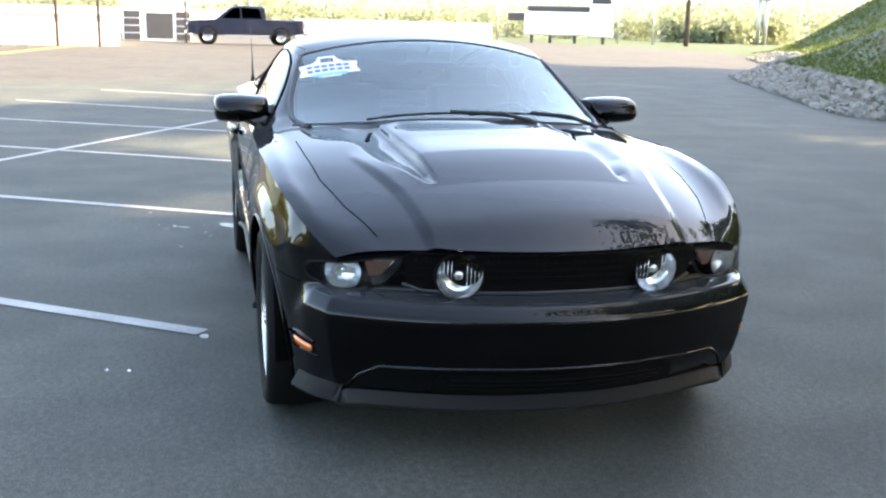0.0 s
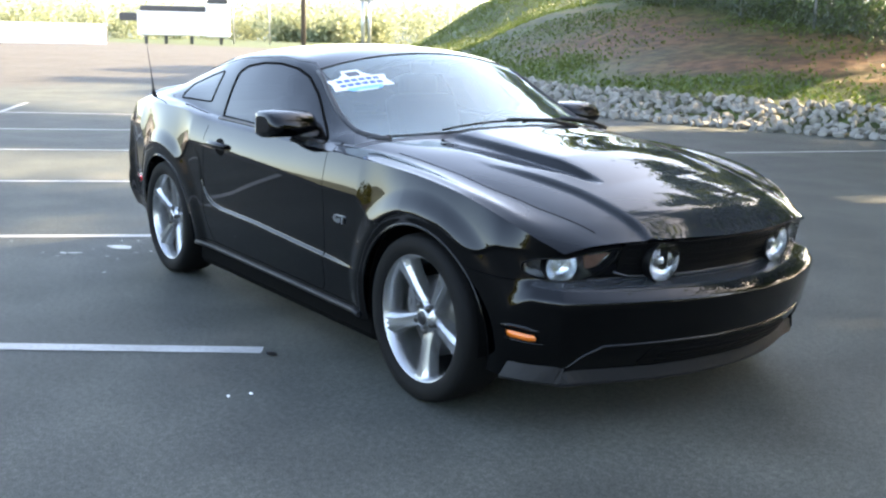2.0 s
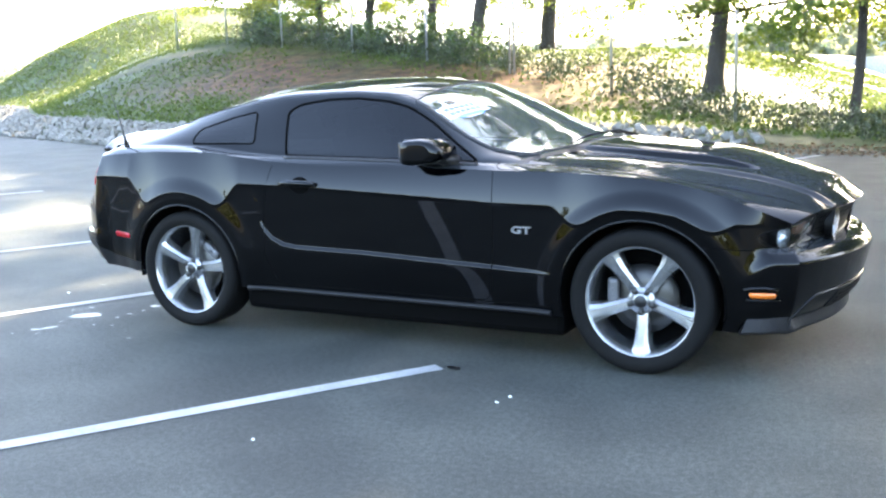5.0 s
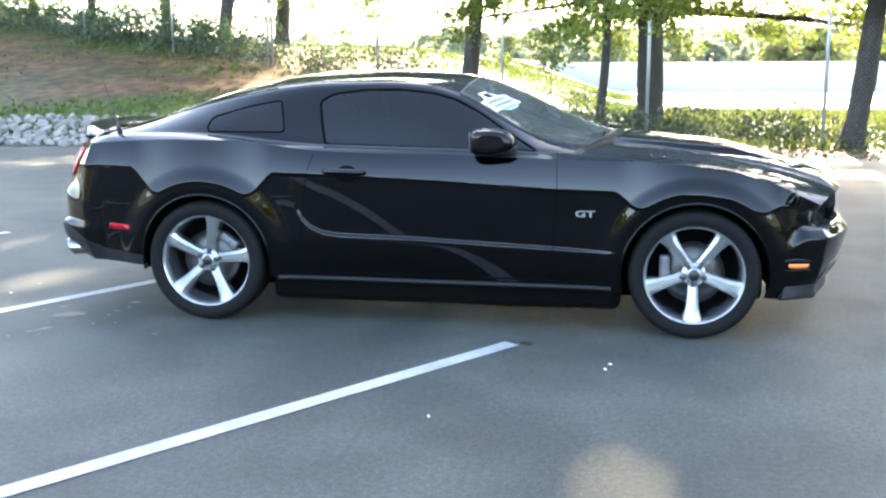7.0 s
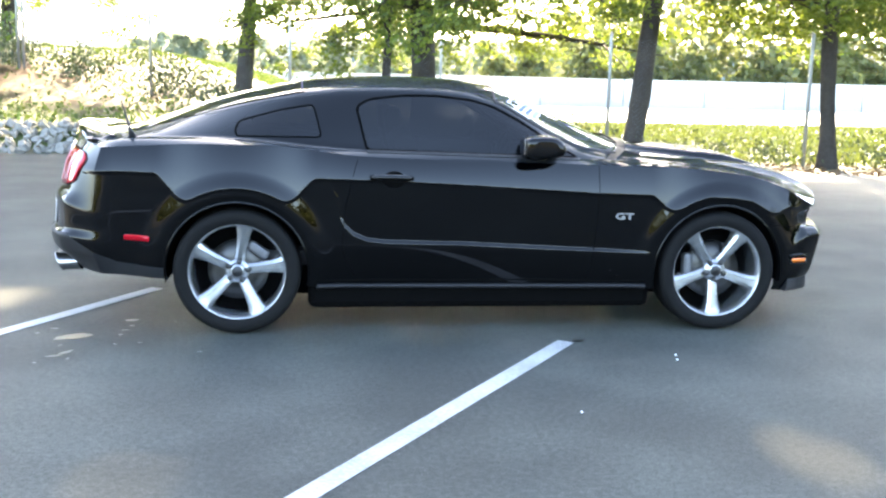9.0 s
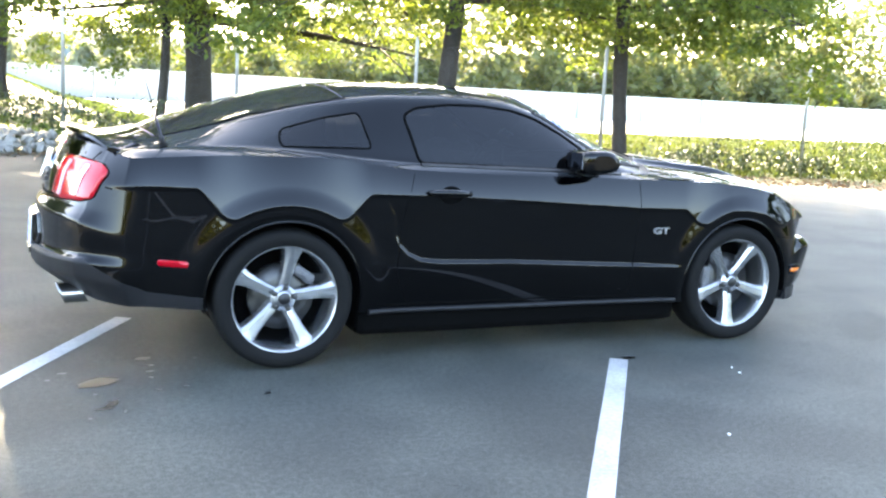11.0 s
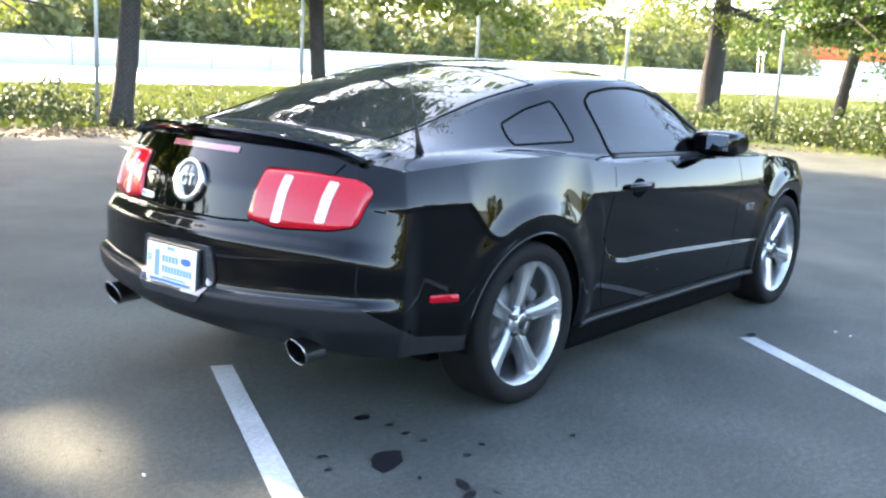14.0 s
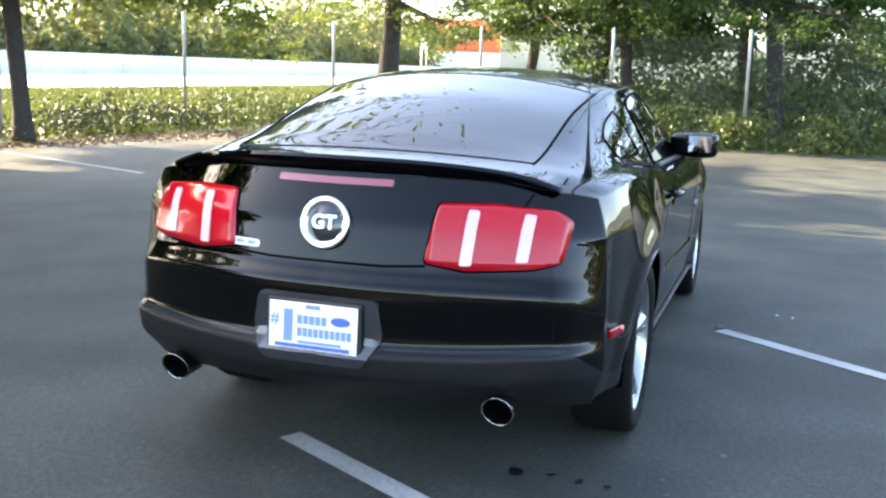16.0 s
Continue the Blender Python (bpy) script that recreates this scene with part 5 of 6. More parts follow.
def round_lamp(p, n, r, deep, lid):
    """A chrome bowl with a bulb cap and ribs behind a clear lens; lid: how far a dark lid cuts its top."""
    bm = bmesh.new()
    lathe(bm, [(r * 1.04, -deep), (r * 1.04, 0.003), (r * 1.01, 0.006), (r * 0.98, 0.003)], 40, "z")
    lamp = part("lamp", bm, GRILLE_BLACK, car, "round clear lamp with dark ring")
    lamp.matrix_local = facing(p, n, (0, 1, 0))
    bm = bmesh.new()
    lathe(bm, [(r * 0.98, 0.003), (r * 0.88, -deep * 0.45), (r * 0.62, -deep * 0.8), (r * 0.3, -deep * 0.97), (0.0005, -deep)], 40, "z")
    part("reflector", bm, LAMP_GLASS, lamp)
    bm = bmesh.new()
    lathe(bm, [(r * 0.22, -deep), (r * 0.22, -deep * 0.4), (r * 0.15, -deep * 0.25), (0.0005, -deep * 0.2)], 20, "z")
    part("bulb_cap", bm, LAMP_GLASS, lamp)
    bm = bmesh.new()
    for i in range(-5, 6):
        if abs(i) < 2:
            continue
        h = math.sqrt(max(0.0, 0.9 - (i / 6) ** 2)) * r * 0.93
        tube(bm, [(i / 6 * r, -h, -deep * 0.15), (i / 6 * r, h, -deep * 0.15)], r * 0.022, 6)
    part("lens_ribs", bm, LAMP_GLASS, lamp)
    bm = bmesh.new()
    arc = [a for a in np.linspace(0, math.pi, 41) if math.sin(a) >= lid]
    bm.faces.new([bm.verts.new((r * math.cos(a), r * math.sin(a), 0.005)) for a in arc])
    bmesh.ops.solidify(bm, geom=bm.faces[:], thickness=0.004)
    part("lamp_lid", bm, GRILLE_BLACK, lamp)
    bm = bmesh.new()
    lathe(bm, [(r * 0.99, 0.004), (r * 0.8, 0.009), (r * 0.4, 0.012), (0.0005, 0.013)], 40, "z")
    part("lens", bm, LENS, lamp)
    return lamp


LENS = glazing("lamp_lens", (0.93, 0.95, 0.96), 1.25)
TURN = material("turn_amber", (0.20, 0.10, 0.07), 0.2, coat=1.0, spread=0.2, scale=80)
for y in (-0.335, 0.335):
    p, n = on_body(y, 0.667, "front")
    round_lamp(p + Vector((0.024, 0, 0)), Vector((1, 0.06 * y, 0.0)) + n * 0.2, 0.076, 0.034, 0.70)
for sg in (-1, 1):
    poly = rounded([(sg * y, z) for y, z in HEADLAMP][::sg], 0.025)
    laid("headlamp", poly, "front", LAMP_DARK, car, -0.075, -0.074, "dark headlamp housing")
    seam("lamp_edge", list(poly) + [poly[0]], "front", 0.0045, GRILLE_BLACK, car, 0.003)
    p, n = on_body(sg * 0.700, 0.648, "front")
    round_lamp(p - n * 0.028, (n * 0.45 + Vector((0.6, 0, 0))).normalized(), 0.061, 0.042, 0.90)
    amber = rounded([(sg * y, z) for y, z in [(0.525, 0.712), (0.622, 0.700), (0.606, 0.640), (0.568, 0.645)]][::sg], 0.012)
    laid("turn_lamp", amber, "front", TURN, car, -0.012, 0.02, "pale amber turn lamp")
    seam("turn_edge", [(sg * 0.530, 0.708), (sg * 0.62, 0.699)], "front", 0.004, CHROME, car, 0.006)
    seam("turn_edge", [(sg * 0.530, 0.706), (sg * 0.566, 0.650)], "front", 0.0025, CHROME, car, 0.006)
    laid("lamp_cover", poly, "front", LENS, car, 0.004, 0.004, "smooth clear lamp cover")
    for view in (("right",) if sg < 0 else ("left",)):
        laid("marker_recess", rounded([(1.825, 0.428), (1.955, 0.424), (1.965, 0.376), (1.835, 0.378)], 0.012), view, GAP, car, 0.002, 0.006, "black recess round the marker")
        laid("side_marker", rounded([(1.84, 0.412), (1.95, 0.407), (1.95, 0.384), (1.845, 0.389)], 0.01), view, AMBER, car, 0.006, 0.01, "amber side marker lamp", dome=0.004)
        seam("marker_edge", [(1.82, 0.424), (1.86, 0.431), (1.91, 0.430), (1.962, 0.420)], view, 0.007, CAR_BLACK, car, 0.0)
        seam("marker_edge", [(1.83, 0.378), (1.90, 0.374), (1.97, 0.372)], view, 0.004, CAR_BLACK, car, 0.0)
        laid("side_marker", rounded([(-1.955, 0.548), (-1.82, 0.540), (-1.82, 0.512), (-1.955, 0.520)], 0.008), view, RED_LENS, car, 0.006, 0.01, "red side marker lamp", dome=0.003)
    # lower corner blade, leaning back
    bm = bmesh.new()
    strips = []
    for y in np.linspace(0.685, 0.812, 9):
        p0, n0 = on_body(sg * y, 0.292, "front")
        p1, n1 = on_body(sg * y, 0.235, "front")
        p2, n2 = on_body(sg * y, 0.222, "front")
        strips.append([bm.verts.new(q) for q in (p0 - n0 * 0.004, p1 + n1 * 0.030, p2 + n2 * 0.025, p2 - n2 * 0.01)])
    for a, b in zip(strips, strips[1:]):
        for k in range(3):
            bm.faces.new((a[k], a[k + 1], b[k + 1], b[k]))
    bm.faces.new(strips[0])
    bm.faces.new(strips[-1])
    bmesh.ops.recalc_face_normals(bm, faces=bm.faces)
    part("corner_blade", bm, DIFFUSER, car, "satin black corner blade")
laid("lower_grille", rounded([(-0.40, 0.356), (0.40, 0.356), (0.43, 0.275), (-0.43, 0.275)], 0.03), "front", GRILLE_BLACK, car, 0.003, 0.004, "black lower air intake")
for z in (0.295, 0.315, 0.335):
    seam("intake_bar", [(-0.36, z), (0.36, z)], "front", 0.003, GRILLE_BAR, car, -0.003)
seam("intake_edge", [(-0.70, 0.245), (-0.64, 0.33), (-0.58, 0.368), (-0.3, 0.374), (0.3, 0.374), (0.58, 0.368), (0.64, 0.33), (0.70, 0.245)], "front", 0.0075, CAR_BLACK, car, 0.001)
# chin lip: a band that leans back, then a rounded edge
bm = bmesh.new()
strips = []
for y in np.linspace(-0.705, 0.705, 43):
    p0, n0 = on_body(y, 0.268, "front")
    p1, n1 = on_body(y, 0.225, "front")
    strips.append([bm.verts.new(q) for q in (p0 - n0 * 0.002, p1 + Vector((0.034, 0, 0.0)), p1 + Vector((0.037, 0, -0.010)), p1 + Vector((0.028, 0, -0.020)), p1 + Vector((-0.02, 0, -0.02)))])
for a, b in zip(strips, strips[1:]):
    for k in range(4):
        bm.faces.new((a[k], a[k + 1], b[k + 1], b[k])).smooth = k > 0
bm.faces.new(strips[0])
bm.faces.new(strips[-1])
bmesh.ops.recalc_face_normals(bm, faces=bm.faces)
part("chin_lip", bm, DIFFUSER, car, "satin black chin lip")

# panel gaps
for view, sg in (("right", -1), ("left", 1)):
    seam("panel_gap", [(0.63, 0.985)] + [p for p in DOOR if p[1] < 1.0 and DOOR.index(p) > len(DOOR) // 4] + [(-0.735, 0.88), (-0.70, 1.0)], view, 0.0024)
    seam("panel_gap", [(0.63, 0.97), (0.66, 0.955), (1.0, 0.945)], view)
    seam("panel_gap", [(1.66, 0.62), (1.78, 0.605), (1.86, 0.60)], view)
    for cx in (WHEEL_X, -WHEEL_X):
        seam("arch_lip", [(cx + (ARCH + 0.001) * math.cos(a), WHEEL_Z + (ARCH + 0.001) * math.sin(a)) for a in np.linspace(-0.2, math.pi + 0.2, 50)], view, 0.0065, CAR_BLACK, car, 0.002)
    seam("rocker_gap", [(-0.88, 0.295), (0.0, 0.30), (0.93, 0.292)], view, 0.004)
    seam("roof_gap", [(-1.55, 1.18), (-1.2, 1.265), (-0.8, 1.325), (-0.3, 1.345), (0.0, 1.32), (0.2, 1.24)], view, 0.0035, TRIM_BLACK)
    for nm, poly in (("window_trim", SIDE_WIN), ("window_trim", QUARTER)):
        seam(nm, list(poly) + [poly[0]], view, 0.008 if poly is SIDE_WIN else 0.006, GAP, car, 0.001)
    seam("belt_trim", [(-0.66, 1.003), (0.0, 0.99), (0.53, 0.975)], view, 0.011, TRIM_BLACK, car, 0.0)
    # rocker skirt
    bm = bmesh.new()
    pts = [on_body(x, 0.275, view)[0] + Vector((0, sg * 0.002, -0.012)) for x in np.linspace(-0.93, 0.93, 24)]
    tube(bm, pts, 0.014, 8)
    part("rocker_skirt", bm, DIFFUSER, car, "black rocker skirt")
for sg in (-1, 1):
    seam("panel_gap", [(0.98, sg * 0.735), (1.25, sg * 0.725), (1.55, sg * 0.705), (1.80, sg * 0.655), (2.02, sg * 0.58)], "top")
    seam("panel_gap", [(-2.0, sg * 0.62), (-2.16, sg * 0.62)], "top")

# windscreen edge, wipers, washer
for sg in (-1, 1):
    bm = bmesh.new()
    ids = [i for i in range(NX) if 0.10 < X0[i] < 0.95][::6]
    tube(bm, [Vector((TOP[i, RING[2] - 1, 0], sg * TOP[i, RING[2] - 1, 1], TOP[i, RING[2] - 1, 2])) for i in ids], 0.012, 8)
    part("screen_edge", bm, TRIM_BLACK, car)
    bm = bmesh.new()
    ids = [i for i in range(NX) if -1.97 < X0[i] < -1.0][::6]
    tube(bm, [Vector((TOP[i, RING[2] - 1, 0], sg * TOP[i, RING[2] - 1, 1], TOP[i, RING[2] - 1, 2] - 0.002)) for i in ids], 0.006, 8)
    part("screen_edge", bm, GAP, car)
for x_top, r_ in ((0.12, 0.006), (-1.02, 0.003), (-1.95, 0.004)):
    i = int(np.argmin(np.abs(X0 - x_top)))
    row = [Vector(TOP[i, j]) for j in range(0, RING[2])]
    bm = bmesh.new()
    tube(bm, [Vector((p.x, -p.y, p.z)) for p in row[::-1]] + row[1:], r_, 8)
    part("screen_edge", bm, TRIM_BLACK, car)
seam("screen_edge", [(0.69, -0.72), (0.80, -0.55), (0.88, -0.35), (0.925, 0.0), (0.88, 0.35), (0.80, 0.55), (0.69, 0.72)], "top", 0.006, TRIM_BLACK, car, 0.0)
for y0, y1, x0, x1 in ((0.30, -0.42, 0.90, 0.86), (0.62, 0.02, 0.77, 0.90)):
    pts = []
    for u in np.linspace(0, 1, 9):
        p, n = on_body(x0 + (x1 - x0) * u - 0.02, y0 + (y1 - y0) * u, "top")
        pts.append(p + n * 0.012 + Vector((0.02, 0, 0)))
    wiper = thing("wiper", (0, 0, 0))
    wiper.parent = car
    bm = bmesh.new()
    tube(bm, pts, 0.005, 6)
    part("blade", bm, RUBBER, wiper)
    bm = bmesh.new()
    q = pts[4]
    tube(bm, [pts[0] + Vector((0.09, 0, -0.01)), (pts[1] + pts[2]) / 2 + Vector((0.03, 0, 0.012)), q + Vector((0, 0, 0.008))], [0.011, 0.008, 0.006], 8)
    part("arm", bm, TRIM_BLACK, wiper)

# mirrors
MIRROR = material("mirror_glass", (0.3, 0.32, 0.35), 0.03, metal=1.0)
for sg in (-1, 1):
    mirror = thing("mirror", (0, 0, 0))
    mirror.parent = car
    tagged(mirror, "glossy black door mirror")
    bm = bmesh.new()
    prof = [(0.0, -0.02), (0.005, 0.085), (0.03, 0.105), (0.13, 0.112), (0.20, 0.10), (0.24, 0.06), (0.245, 0.015), (0.20, -0.012), (0.06, -0.03)]
    rings = []
    for y, k, dx in ((0.80, 0.70, 0.015), (0.83, 0.90, 0.006), (0.93, 1.0, 0.0), (0.985, 0.98, 0.0), (1.022, 0.92, 0.006), (1.038, 0.80, 0.014), (1.047, 0.55, 0.035)):
        ring = []
        for px, pz in rounded(prof, 0.03, 3):
            ring.append(bm.verts.new((0.175 + dx + px * k + 0.10 * (1 - k) * 0.5, sg * y, 1.005 + 0.045 * (1 - k) + pz * k)))
        rings.append(ring)
    for a, b in zip(rings, rings[1:]):
        for i in range(len(a)):
            bm.faces.new((a[i], a[(i + 1) % len(a)], b[(i + 1) % len(b)], b[i])).smooth = True
    bm.faces.new(rings[0])
    bm.faces.new(rings[-1])
    bmesh.ops.recalc_face_normals(bm, faces=bm.faces)
    part("mirror_shell", bm, CAR_BLACK, mirror)
    bm = bmesh.new()
    tube(bm, [(0.40, sg * 0.80, 0.985), (0.36, sg * 0.86, 0.995), (0.33, sg * 0.92, 1.02)], [0.035, 0.03, 0.026], 10)
    part("mirror_foot", bm, TRIM_BLACK, mirror)
    bm = bmesh.new()
    box(bm, 0.182, sg * 0.955, 1.053, 0.008, 0.12, 0.085, bevel=0.003)
    part("mirror_glass", bm, MIRROR, mirror, "mirror glass")

# door handles
BADGE = material("badge_silver", (0.42, 0.43, 0.45), 0.3, metal=0.9)
for view, sg in (("right", -1), ("left", 1)):
    laid("handle_cup", ellipse(-0.515, 0.858, 0.062, 0.046), view, GAP, car, 0.002, 0.002, "dark recess behind the handle")
    pts = []
    for u in np.linspace(0, 1, 9):
        x = -0.645 + 0.235 * u
        p, n = on_body(x, 0.868 - 0.004 * u, view)
        pts.append(p + n * (0.012 + 0.02 * math.sin(math.pi * u)))
    bm = bmesh.new()
    tube(bm, pts, [0.011, 0.016, 0.018, 0.018, 0.018, 0.018, 0.018, 0.016, 0.011], 12)
    part("door_handle", bm, CAR_BLACK, car, "black pull handle")
    p, n = on_body(0.785, 0.665, view)
    letters("badge", "GT", 0.048, p, facing(p + n * 0.004, n, (-sg, 0, 0)) @ Matrix.Diagonal((1.62, 1, 1, 1)), BADGE, car)

# aerial
bm = bmesh.new()
b0, n0 = on_body(-1.916, -0.745, "top")
tube(bm, [b0, b0 + Vector((-0.012, 0, 0.045)), b0 + Vector((-0.040, 0, 0.15)), b0 + Vector((-0.10, -0.005, 0.36))], [0.017, 0.009, 0.0035, 0.0014], 8)
part("aerial", bm, TRIM_BLACK, car, "thin black aerial")

STEEL_TIP = material("polished_steel", (0.34, 0.33, 0.32), 0.22, metal=1.0)
# rear: lamps, emblem, plate, spoiler, diffuser, exhausts
for sg in (-1, 1):
    tl = [(0.355, 0.985), (0.33, 0.805), (0.46, 0.785), (0.66, 0.796), (0.735, 0.815), (0.752, 0.935), (0.70, 0.966), (0.52, 0.984)]
    poly = rounded([(sg * y, z) for y, z in tl][::sg], 0.018)
    laid("tail_lamp_rim", rounded([(sg * (0.345 + (y - 0.345) * 1.02 - 0.006), 0.885 + (z - 0.885) * 1.06) for y, z in tl][::sg], 0.02), "rear", GAP, car, 0.003, 0.01, "black lamp surround")
    laid("tail_lamp", poly, "rear", RED_LENS, car, 0.010, 0.012, "red tail lamp with pale strips", dome=0.006)
    for y0, y1, z0, z1 in ((0.44, 0.48, 0.80, 0.965), (0.603, 0.643, 0.815, 0.955)):
        laid("lamp_strip", rounded([(sg * y, z) for y, z in [(y0 + 0.006, z1), (y0 - 0.004, z0), (y1 - 0.008, z0), (y1, z1 - 0.004)]][::sg], 0.008), "rear", CLEAR_LENS, car, 0.019, 0.009, "pale pink reversing strip")
    p, n = on_body(sg * 0.585, 0.345, "rear")
    bm = bmesh.new()
    lathe(bm, [(0.046, 0.09), (0.049, 0.0), (0.052, -0.006), (0.053, -0.014), (0.050, -0.016), (0.0475, -0.010)], 32, "x")
    for v in bm.verts:          # cut aslant, the upper edge further back
        if v.co.x < 0.1:
            v.co.x -= 0.42 * v.co.z
    tip = part("exhaust_tip", bm, STEEL_TIP, car, "polished round exhaust tip")
    tip.matrix_local = Matrix.Translation((-2.345, sg * 0.582, 0.350))
    bm = bmesh.new()
    lathe(bm, [(0.0477, -0.0115), (0.045, 0.0), (0.043, 0.06), (0.0005, 0.06)], 32, "x")
    for v in bm.verts:
        v.co.x -= 0.42 * v.co.z
    part("pipe_inside", bm, GAP, tip)
pe, ne = on_body(0.0, 0.905, "rear")
bm = bmesh.new()
lathe(bm, [(0.086, 0.0), (0.086, 0.018), (0.082, 0.023), (0.064, 0.020), (0.060, 0.012), (0.0005, 0.012)], 48, "z")
emblem = part("emblem", bm, CHROME, car, "round chrome emblem with raised letters")
emblem.matrix_local = facing(pe, ne, (0, -1, 0))
bm = bmesh.new()
lathe(bm, [(0.061, 0.0125), (0.060, 0.0145), (0.0005, 0.015)], 40, "z")
part("emblem_disc", bm, LAMP_DARK, emblem)
letters("emblem_letters", "GT", 0.062, None, Matrix.Translation((0, 0, 0.018)), CHROME, emblem)
laid("plaque", rounded([(0.385, 0.835), (0.235, 0.832), (0.235, 0.808), (0.385, 0.808)], 0.011), "rear", WHITE_PRINT, car, 0.004, 0.003, "small pale plaque")
for k in range(3):
    laid("plaque_bar", [(0.37 - 0.045 * k, 0.827), (0.34 - 0.045 * k, 0.827), (0.34 - 0.045 * k, 0.815), (0.37 - 0.045 * k, 0.815)], "rear", PLATE_BLUE, car, 0.006, 0.002)
laid("high_brake_lamp", rounded([(-0.20, 1.048), (0.20, 1.048), (0.20, 1.027), (-0.20, 1.027)], 0.006), "rear", material("dull_red", (0.30, 0.05, 0.07), 0.25, coat=1.0), car, 0.004, 0.004, "long dull red brake lamp")
seam("panel_gap", [(-0.335, 0.795), (-0.2, 0.787), (0.2, 0.787), (0.335, 0.795)], "rear", 0.005)
for sg in (-1, 1):
    seam("panel_gap", [(sg * 0.625, 1.02), (sg * 0.60, 0.972)], "rear", 0.004)
    seam("panel_gap", [(sg * 0.77, 0.87), (sg * 0.80, 0.865)], "rear", 0.004)
laid("plate_recess", rounded([(-0.205, 0.682), (0.205, 0.682), (0.225, 0.56), (0.17, 0.472), (-0.17, 0.472), (-0.225, 0.56)], 0.025), "rear", LAMP_DARK, car, 0.010, 0.014, "black plate surround")
pp, pn = on_body(0.0, 0.585, "rear")
plate = thing("plate", (0, 0, 0), 0, "white dealer plate with blue print in a black frame")
plate.parent = car
plate.matrix_local = facing(pp + pn * 0.030, Vector((-1, 0, 0.06)), (0, -1, 0))
bm = bmesh.new()
box(bm, 0, 0, -0.006, 0.325, 0.170, 0.014, bevel=0.005)
part("plate_frame", bm, TRIM_BLACK, plate)
bm = bmesh.new()
box(bm, 0, 0, 0.003, 0.305, 0.150, 0.005, bevel=0.002)
part("plate_sheet", bm, WHITE_PRINT, plate)
letters("plate_numeral", "1", 0.14, None, Matrix.Translation((-0.085, -0.005, 0.0058)) @ Matrix.Diagonal((1.5, 1, 1, 1)), PLATE_BLUE, plate, 0.0008)
letters("plate_sign", "#", 0.05, None, Matrix.Translation((-0.132, 0.018, 0.0058)), PLATE_BLUE, plate, 0.0008)
bars = []
for row, (y0, n_, w_, h_) in enumerate(((0.022, 5, 0.017, 0.028), (-0.018, 10, 0.015, 0.028))):
    for k in range(n_):
        bars.append((-0.045 + k * (w_ + 0.004), y0, w_, h_))
bars += [(0.025, -0.050, 0.15, 0.009), (0.0, 0.064, 0.05, 0.014)]
for cx, cy, w_, h_ in bars:
    bm = bmesh.new()
    box(bm, cx, cy, 0.0062, w_, h_, 0.001)
    part("print_bar", bm, PLATE_BLUE, plate)
bm = bmesh.new()
box(bm, 0, -0.064, 0.0062, 0.26, 0.012, 0.001)
part("print_band", bm, BLUE_PRINT, plate)
bm = bmesh.new()
bmesh.ops.create_circle(bm, cap_ends=True, radius=1, segments=28, matrix=Matrix.Translation((0.095, 0.026, 0.0066)) @ Matrix.Diagonal((0.034, 0.015, 1, 1)))
part("print_oval", bm, BLUE_PRINT, plate)

# spoiler on the deck
bm = bmesh.new()
rings = []
for y in np.linspace(-0.70, 0.70, 49):
    k = abs(y) / 0.70
    x = -2.27 + 0.165 * k ** 2.0
    deck = lambda dx: on_body(min(x + dx, -1.9), y, "top")[0].z
    top_z = deck(0.03) + 0.042 * (1 - k ** 3.5) + 0.003
    sec = [(0.115, deck(0.115) - 0.004), (0.07, deck(0.07) + 0.012), (0.02, top_z - 0.014), (-0.03, top_z), (-0.052, top_z + 0.001), (-0.058, top_z - 0.010), (-0.036, top_z - 0.022), (-0.012, deck(0.0) - 0.012), (0.06, deck(0.06) - 0.012)]
    rings.append([bm.verts.new((x + a, y, b)) for a, b in sec])
for a, b in zip(rings, rings[1:]):
    for i in range(9):
        bm.faces.new((a[i], a[(i + 1) % 9], b[(i + 1) % 9], b[i])).smooth = i in (0, 1, 2)
bm.faces.new(rings[0])
bm.faces.new(rings[-1])
bmesh.ops.recalc_face_normals(bm, faces=bm.faces)
part("spoiler", bm, CAR_BLACK, car, "glossy black deck spoiler")

# stickers on the glass
def sticker(name, outline, u, v, w, mat, lift):
    return laid(name, [(u + a * w, v + b * w) for a, b in outline], "top", mat, car, lift, 0.0004, cell=0.05)


SHIELD = [(-1.0, -0.55), (-0.92, -0.1), (-0.98, 0.35), (-0.55, 0.38), (-0.35, 0.62), (-0.28, 0.95), (0.28, 0.95), (0.35, 0.62), (0.55, 0.38), (0.98, 0.35), (0.92, -0.1), (1.0, -0.55), (0.6, -0.62), (0.3, -0.85), (-0.3, -0.85), (-0.6, -0.62)]
c0 = (0.275, -0.51)
def turned(outline, su, sv):
    """Outline in across (along -y to +y) and up (towards -x)."""
    return [(-b * sv + a * 0.055, a * su) for a, b in outline][::-1]


